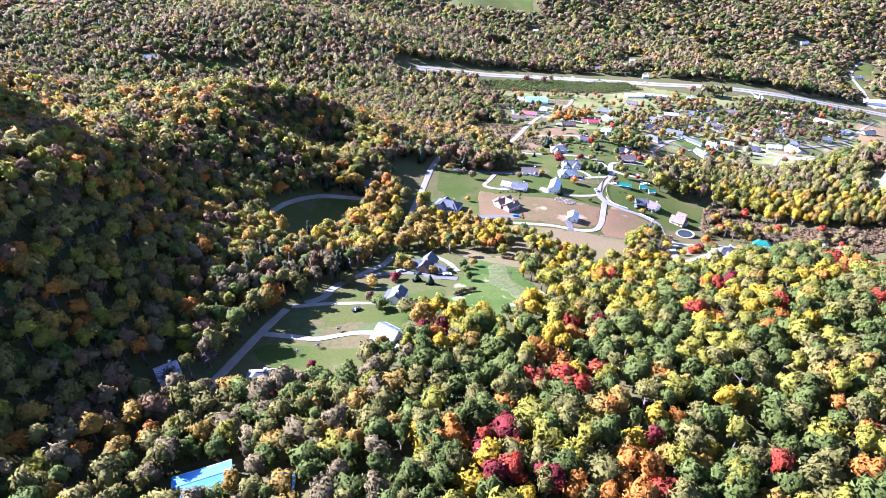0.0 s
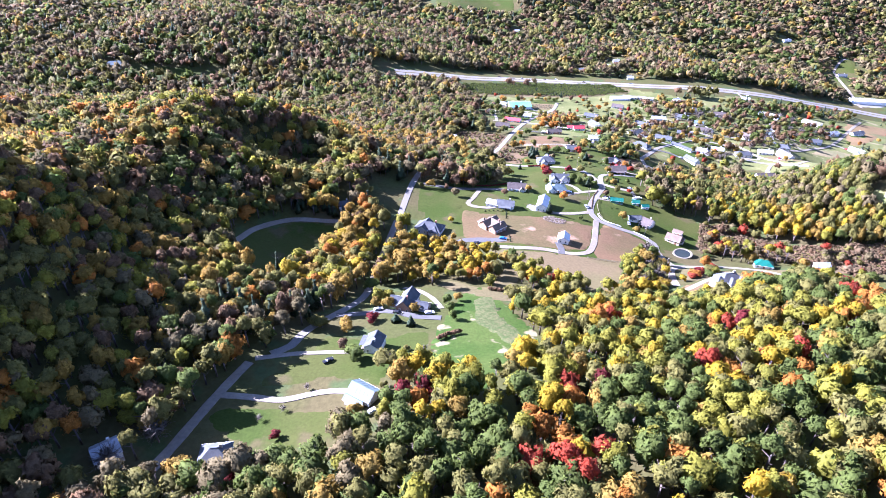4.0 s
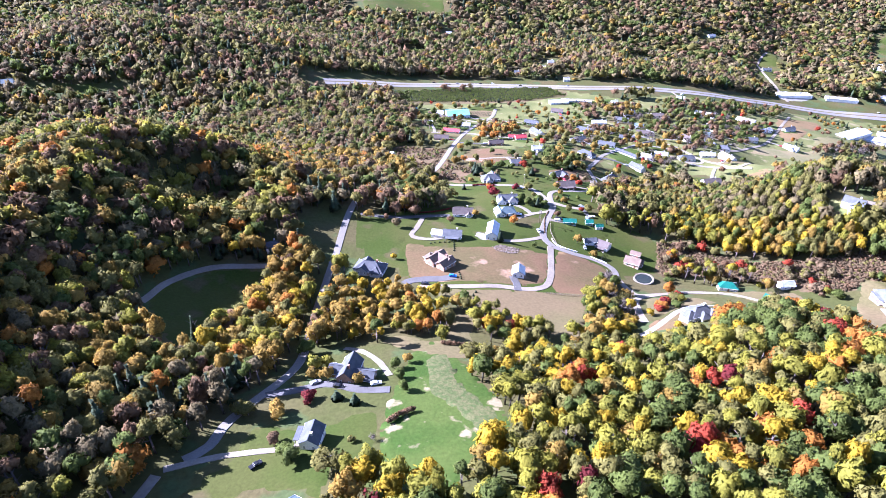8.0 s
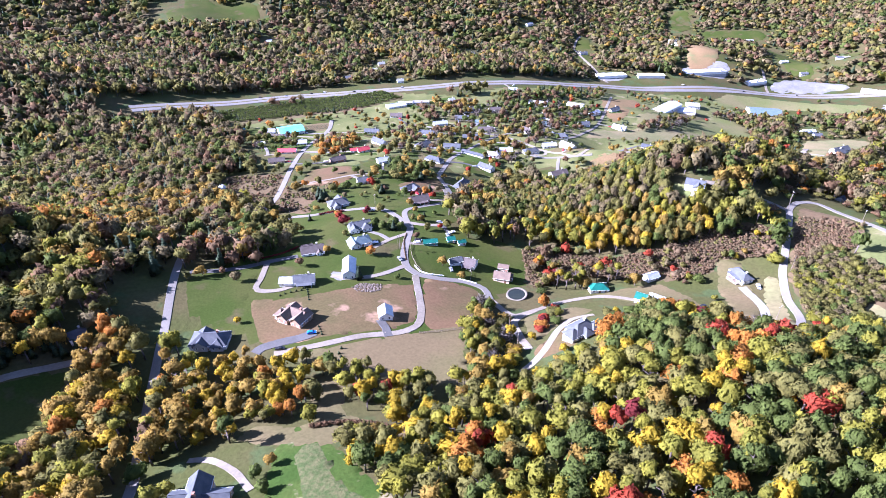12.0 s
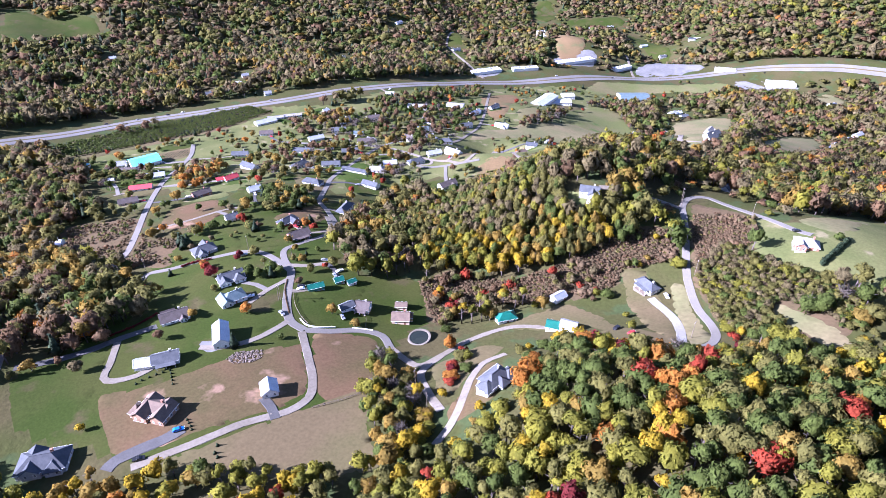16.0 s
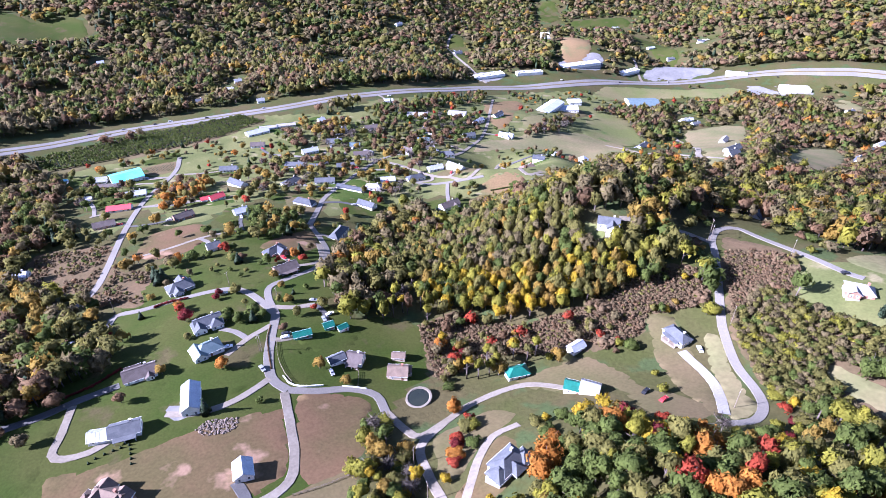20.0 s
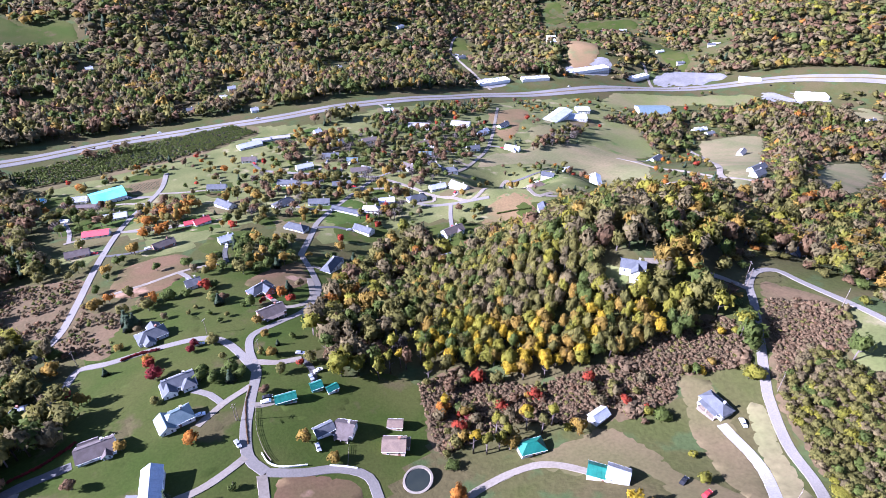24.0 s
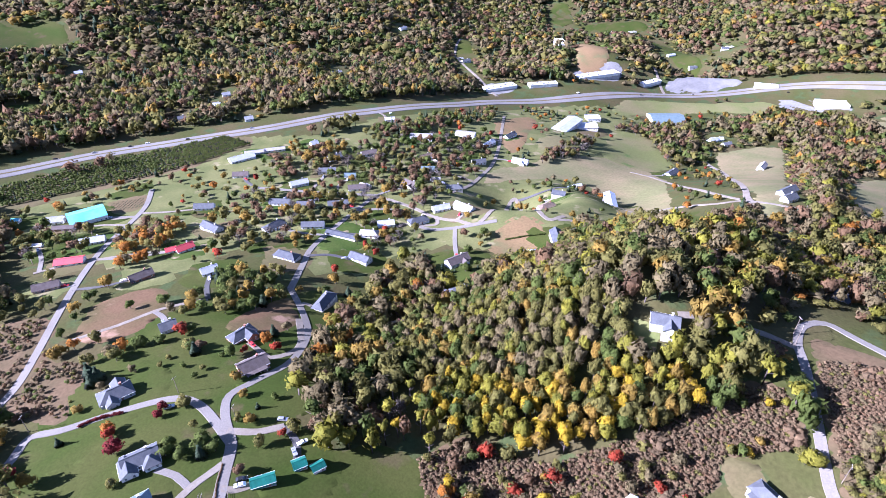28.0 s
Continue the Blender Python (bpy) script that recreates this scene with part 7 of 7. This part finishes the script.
grove("village_grove", "green green olive gold pine", 7.5, [(163.2, 602.4), (194.7, 617.2), (224.1, 603), (212, 561.2), (180.7, 558.2), (155.8, 573.9)])
grove("rusty_grove", "orange gold rust olive", 8, [(142.3, 737.4), (166.8, 760), (189.5, 732.4), (159.7, 676.4), (130.5, 672.2)])
grove("brown_grove", "rust bare gold olive", 9, [(304.9, 849.7), (392, 842.3), (381.8, 794.8), (295.1, 786.6)])
grove("highway_trees", "pine rust olive green", 9, [(419.3, 860.7), (554.8, 893.7), (669.3, 910.1), (625.0, 856.8), (455.8, 833.2)])
grove("ravine_trees", "olive bare rust green", 7.5, [(311.1, 540.3), (316, 573.8), (280.3, 556.4), (241.8, 533.1), (205.3, 504.7), (192.7, 468), (242.1, 495.1)])
grove("west_trees", "green gold olive bare", 8, [(13.6, 486.7), (19.9, 517.2), (39.6, 510.3), (46, 489.3), (36.1, 452), (21.4, 451.2)])
grove("hedge_trees", "bare olive rust", 7, [(569.6, 707.6), (608.5, 732.2), (717.5, 763.9), (700.1, 736.3), (634.9, 703.2)])
grove("dark_clump", "olive green rust bare", 6.5, [(171.3, 445.3), (183.7, 468.2), (196.6, 474.7), (216.9, 455.1), (208.8, 425.6), (188.7, 424.3), (174.9, 432)])
grove("aspen_row", "lime yellow gold olive yellow lime gold olive green", 4.7, [(212, 418), (238, 384), (268, 360), (300, 342), (322, 338), (322, 356), (298, 374), (270, 396), (246, 424), (232, 446)], 10.0, 15.0)
grove("aspen_wood", "olive haze olive green olive haze olive lime green gold", 4.7, [(230, 471), (274, 500), (310, 485), (311, 430), (308, 400), (300, 374), (270, 396), (246, 424), (232, 446)], 10.5, 15.5)
grove("pine_block", "pine", 5.2, [(-92.4, 405.1), (-57.8, 409.6), (-51, 392.2), (-88.3, 386.6)], 7.0, 9.0)
grove("town_trees", "rust olive bare gold", 11, [(201.7, 726.3), (267.9, 771.2), (381.5, 715.9), (371.9, 614.9), (306.4, 597.2), (247.2, 640.6), (201.9, 649.6)])
grove("upper_trees", "rust olive bare green", 11, [(318.2, 790), (441.2, 838.4), (587.6, 811.8), (491.4, 706.6), (385.9, 654.5), (337, 715.4)])
grove("west_row", "rust olive bare green", 9, [(72.4, 783.1), (99.2, 828.8), (131.3, 796.7), (126.6, 723.8), (81, 706.5)])
grove("barn_hedge", "rust bare olive", 7, [(797.9, 788.0), (933.0, 787.5), (842.0, 696.8), (762.5, 668.6), (819.6, 740.5)])
grove("near_shade", "olive bare green", 7, [(-37.6, 219.4), (-15.2, 216.5), (-10.7, 225.9), (-30.6, 223.3)])
grove("road_trees", "olive gold bare", 9, [(5.6, 615.3), (38.3, 590.4), (43, 541.8), (14.5, 522.9), (0.8, 547.3)])
grove("pond_trees", "olive green bare gold", 7, [(122.1, 331.6), (139.3, 354.2), (154.7, 361.5), (148.4, 336.3), (136.3, 309), (109.9, 284.6), (100.7, 293.1)])
vehicle("pickup", "black", 33.4, 353.9, -18)
vehicle("car", "blue", 50.3, 359.3, -16)
vehicle("pickup", "white", 110.7, 438.7, -13)
vehicle("car", "silver", 145.5, 395.9, -100)
vehicle("car", "black", -14.0, 262.0, -20)
vehicle("car", "white", 1.7, 261.1, 6)
vehicle("car", "silver", -23.8, 267.0, 20)
vehicle("pickup", "black", -41.4, 219.8, 35)
vehicle("car", "black", 369.7, 272.9, -39)
vehicle("car", "black", 244.2, 291.9, 8)
vehicle("car", "silver", 164.4, 455.1, -38)
vehicle("car", "black", 138.8, 433.3, -18)
vehicle("pickup", "white", 166.2, 438.5, -2)
vehicle("car", "silver", 118.4, 413.6, -85)
vehicle("car", "white", 289.3, 294.7, -124)
vehicle("car", "red", 243.2, 282.7, 0)
vehicle("car", "white", -20.3, 183.8, 47)
vehicle("car", "silver", 125.9, 492.2, -9)
vehicle("car", "black", 122.6, 993.8, -4)
vehicle("car", "silver", 159.7, 991.8, -10)
vehicle("car", "black", 196.4, 987.6, -15)
vehicle("car", "white", 214.9, 985.8, -16)
vehicle("car", "black", 255.1, 966.9, -18)
vehicle("car", "silver", 326.6, 952.5, -16)
vehicle("car", "black", 717.7, 892.9, 4)
vehicle("car", "white", 855.0, 913.1, -11)
vehicle("car", "black", 968.9, 874.1, -6)
vehicle("car", "silver", 1073.9, 842.6, -7)
vehicle("car", "black", 1181.0, 732.3, -25)
vehicle("car", "black", 1203.1, 704.5, -28)
vehicle("car", "white", 496.6, 912.4, 6)
utility_pole(368.5, 344.0)
utility_pole(375.1, 301.0)
utility_pole(312.1, 294.2)
utility_pole(258.8, 261.5)
utility_pole(123.4, 426.5)
utility_pole(147.5, 464.9)
utility_pole(71.5, 520.5)
utility_pole(131.8, 500.6)
utility_pole(362.5, 339.9)
utility_pole(145.5, 325.0)
utility_pole(122.5, 427.0)
utility_pole(138.5, 305.6)
kerb_wall("garden_wall", [(124.8, 404.4), (125.1, 398.8), (127.4, 395.2), (131.4, 392.6), (138.0, 389.9)])
kerb_wall("garden_wall", [(145.5, 385.4), (150.3, 382.1), (154.4, 378.8)])
rail_fence("rail_fence", [(132.4, 430.5), (127.8, 417.2), (126.1, 405.4), (126.5, 398.7)])
rail_fence("rail_fence", [(100.9, 339.4), (109.0, 337.5), (119.1, 336.1), (128.8, 335.9)])
rail_fence("rail_fence", [(157.2, 391.0), (151.6, 381.7)])
hedge("hedge", [(40.6, 448.1), (51.5, 449.7), (59.1, 452.8), (64.3, 455.4)], "burgundy", 0.9)
hedge("hedge", [(90.7, 506.7), (97.3, 506.7), (108.1, 502.8)], "burgundy", 1.0)
hedge("hedge", [(393.9, 747.6), (409.3, 737.4), (429.8, 726.6)], "pine", 2.2)
hedge("hedge", [(274.6, 713.2), (291.4, 698.8), (312.0, 684.7)], "pine", 2.0)
hedge("hedge", [(345.9, 248.2), (358.9, 248.6), (375.4, 249.4)], "pine", 1.8)
hedge("hedge", [(135.0, 444.5), (128.7, 432.9), (122.0, 412.0)], "rust", 0.5)
hedge("hedge", [(34.4, 292.2), (46.3, 288.9), (57.6, 282.8), (71.0, 270.9)], "rust", 1.3)
hedge("hedge", [(15.4, 239.0), (11.1, 237.3), (5.7, 233.1)], "rust", 1.6)
hedge("hedge", [(383.0, 555.2), (396.6, 547.9), (408.6, 539.2)], "green", 0.9)
lone_tree("pine", 60.5, 341.2, 1.0, 1.9)
lone_tree("pine", 58.4, 337.8, 1.0, 1.9)
lone_tree("pine", 58.6, 335.0, 1.0, 1.9)
lone_tree("pine", 56.6, 332.0, 1.0, 1.9)
lone_tree("pine", 56.7, 328.7, 1.0, 1.9)
lone_tree("pine", 54.8, 363.1, 0.8, 1.4)
lone_tree("pine", 54.9, 360.9, 0.8, 1.4)
lone_tree("pine", 54.9, 358.4, 0.8, 1.4)
lone_tree("pine", 54.7, 356.3, 0.8, 1.4)
lone_tree("pine", 42.4, 399.5, 0.8, 1.4)
lone_tree("pine", 45.1, 400.4, 0.8, 1.4)
lone_tree("pine", 48.4, 400.5, 0.8, 1.4)
lone_tree("pine", 51.5, 400.4, 0.8, 1.4)
lone_tree("pine", 54.3, 400.1, 0.8, 1.4)
lone_tree("pine", 57.3, 399.6, 0.8, 1.4)
lone_tree("pine", 57.2, 397.0, 0.8, 1.4)
lone_tree("pine", 56.8, 394.5, 0.8, 1.4)
lone_tree("pine", 56.4, 391.8, 0.8, 1.4)
lone_tree("pine", 55.9, 389.1, 0.8, 1.4)
lone_tree("green", 284.3, 576.6, 1.9, 3.4)
lone_tree("green", 295.4, 575.3, 1.9, 3.4)
lone_tree("green", 315.0, 564.1, 1.9, 3.4)
lone_tree("pine", 322.6, 539.7, 1.9, 3.4)
lone_tree("pine", 330.6, 533.7, 1.9, 3.4)
lone_tree("pine", 335.8, 530.8, 1.9, 3.4)
lone_tree("pine", 338.5, 524.8, 1.9, 3.4)
lone_tree("pine", 339.9, 517.5, 1.9, 3.4)
lone_tree("olive", -16.6, 199.2, 1.9, 3.4)
lone_tree("bare", -61.8, 186.1, 1.9, 3.4)
lone_tree("bare", -47.0, 201.9, 1.9, 3.4)
lone_tree("bare", -53.9, 190.2, 1.9, 3.4)
lone_tree("bare", -0.7, 224.3, 1.9, 3.4)
lone_tree("olive", -8.4, 224.9, 1.9, 3.4)
lone_tree("green", 138.9, 520.8, 1.9, 3.4)
lone_tree("olive", 146.2, 512.1, 1.9, 3.4)
lone_tree("green", 157.9, 519.1, 1.9, 3.4)
lone_tree("green", 141.2, 508.4, 1.9, 3.4)
lone_tree("olive", 129.8, 528.4, 1.9, 3.4)
lone_tree("olive", 134.9, 533.5, 1.9, 3.4)


def stone_bed(ring):
    """A bed of loose fieldstones, each a small uneven rock."""
    rng, ring = np.random.RandomState(17), np.array(ring, float)
    body, faces = ico(1)
    low, high = ring.min(0), ring.max(0)
    p = rng.uniform(low, high, (900, 2))
    p = p[inside(p, ring)][:260]
    bed = new("stone_bed")
    mid = ring.mean(0)
    base = np.array([mid[0], mid[1], float(terrain(*mid))])
    bed.matrix_basis = pose(*base)
    tagged(bed, "rough bed of brown-grey fieldstones beside the barn lawn", "stone bed")
    shapes = []
    for k in range(5):
        v = body * rng.uniform(0.75, 1.2, (len(body), 1)) * (0.42, 0.34, 0.24)
        shapes.append(mesh_of("stone", v, faces, [STONE]))
    for n, (x, y) in enumerate(p):
        size = rng.uniform(0.6, 1.5)
        place = Matrix.Translation(Vector((x, y, float(terrain(x, y)) + 0.1 + 0.1 * size)) - Vector(base)) @ pose(0, 0, 0, rng.uniform(-15, 15), rng.uniform(-15, 15), rng.uniform(0, 360)) @ Matrix.Diagonal((size, size, size, 1))
        shared("stone", shapes[n % 5], bed, "", place)


STONE = material("fieldstone", (0.16, 0.125, 0.098), (0.11, 0.092, 0.076), 1.2, 0.95, fine=4.0, piece=0.25, gloss=0.1)
stone_bed([(81.2, 391.9), (86.8, 394.5), (97.7, 389.4), (96.6, 384.3), (91.1, 383.1), (83.3, 386.3)])
pond(171.5, 360.0, 5.0)
nursery([(149.3, 831.2), (177.2, 827.6), (171.6, 804.3), (147.3, 809.0)])
orchard([(51.4, 933.3), (160.9, 962.3), (293.6, 944.8), (307.2, 903.7), (241.7, 882.9), (194.6, 884.8), (69.7, 885.4)])


def village_trees():
    """Yard trees between the houses, thinned by patches."""
    rng = np.random.RandomState(31)
    kinds = ("olive", "green", "rust", "gold", "haze", "olive", "pine", "green", "orange", "red", "olive", "green", "pine", "gold")
    ring = OPEN[0]
    gx, gy = np.meshgrid(np.arange(0, 1100, 13.0), np.arange(430, 1000, 13.0))
    p = np.column_stack([gx.ravel(), gy.ravel()])
    p = p + rng.uniform(-0.48, 0.48, p.shape) * 13
    p = p[inside(p, ring)]
    p = p[~near_path(p, 2.0)]
    for plot in BARE_PLOTS:
        p = p[~inside(p, plot)]
    tone = patchy(p, 0.017, 5.0)
    p = p[(tone + rng.uniform(-0.32, 0.32, len(p))) > 0.02]
    yard = Wood()
    for x, y in p:
        if any(math.hypot(x - a, y - b) < r + 1 for a, b, r in FOOTPRINTS):
            continue
        far = math.hypot(x - 60, y - 150)
        radius = rng.uniform(2.2, 4.6)
        if far < 470 and len(PLANTED) < 300:
            lone_tree(kinds[rng.randint(len(kinds))], x, y, radius, radius * rng.uniform(1.7, 2.3))
        else:
            yard.tree(1, kinds[rng.randint(len(kinds))], x, y, radius, radius * rng.uniform(1.7, 2.3), rng)
    tagged(new("yard_trees", yard.finish("yard_trees")), "yard trees of mixed autumn colours between the houses", "trees", kind="stuff")


for n, (spot, heading_of_drive) in enumerate(DRIVES):
    if n % 3 < 2:
        vehicle("pickup" if n % 4 == 1 else "car", ("white", "silver", "black", "red", "silver", "blue")[n % 6], spot[0], spot[1], heading_of_drive)
village_trees()
plant_thickets()
plant_woods()
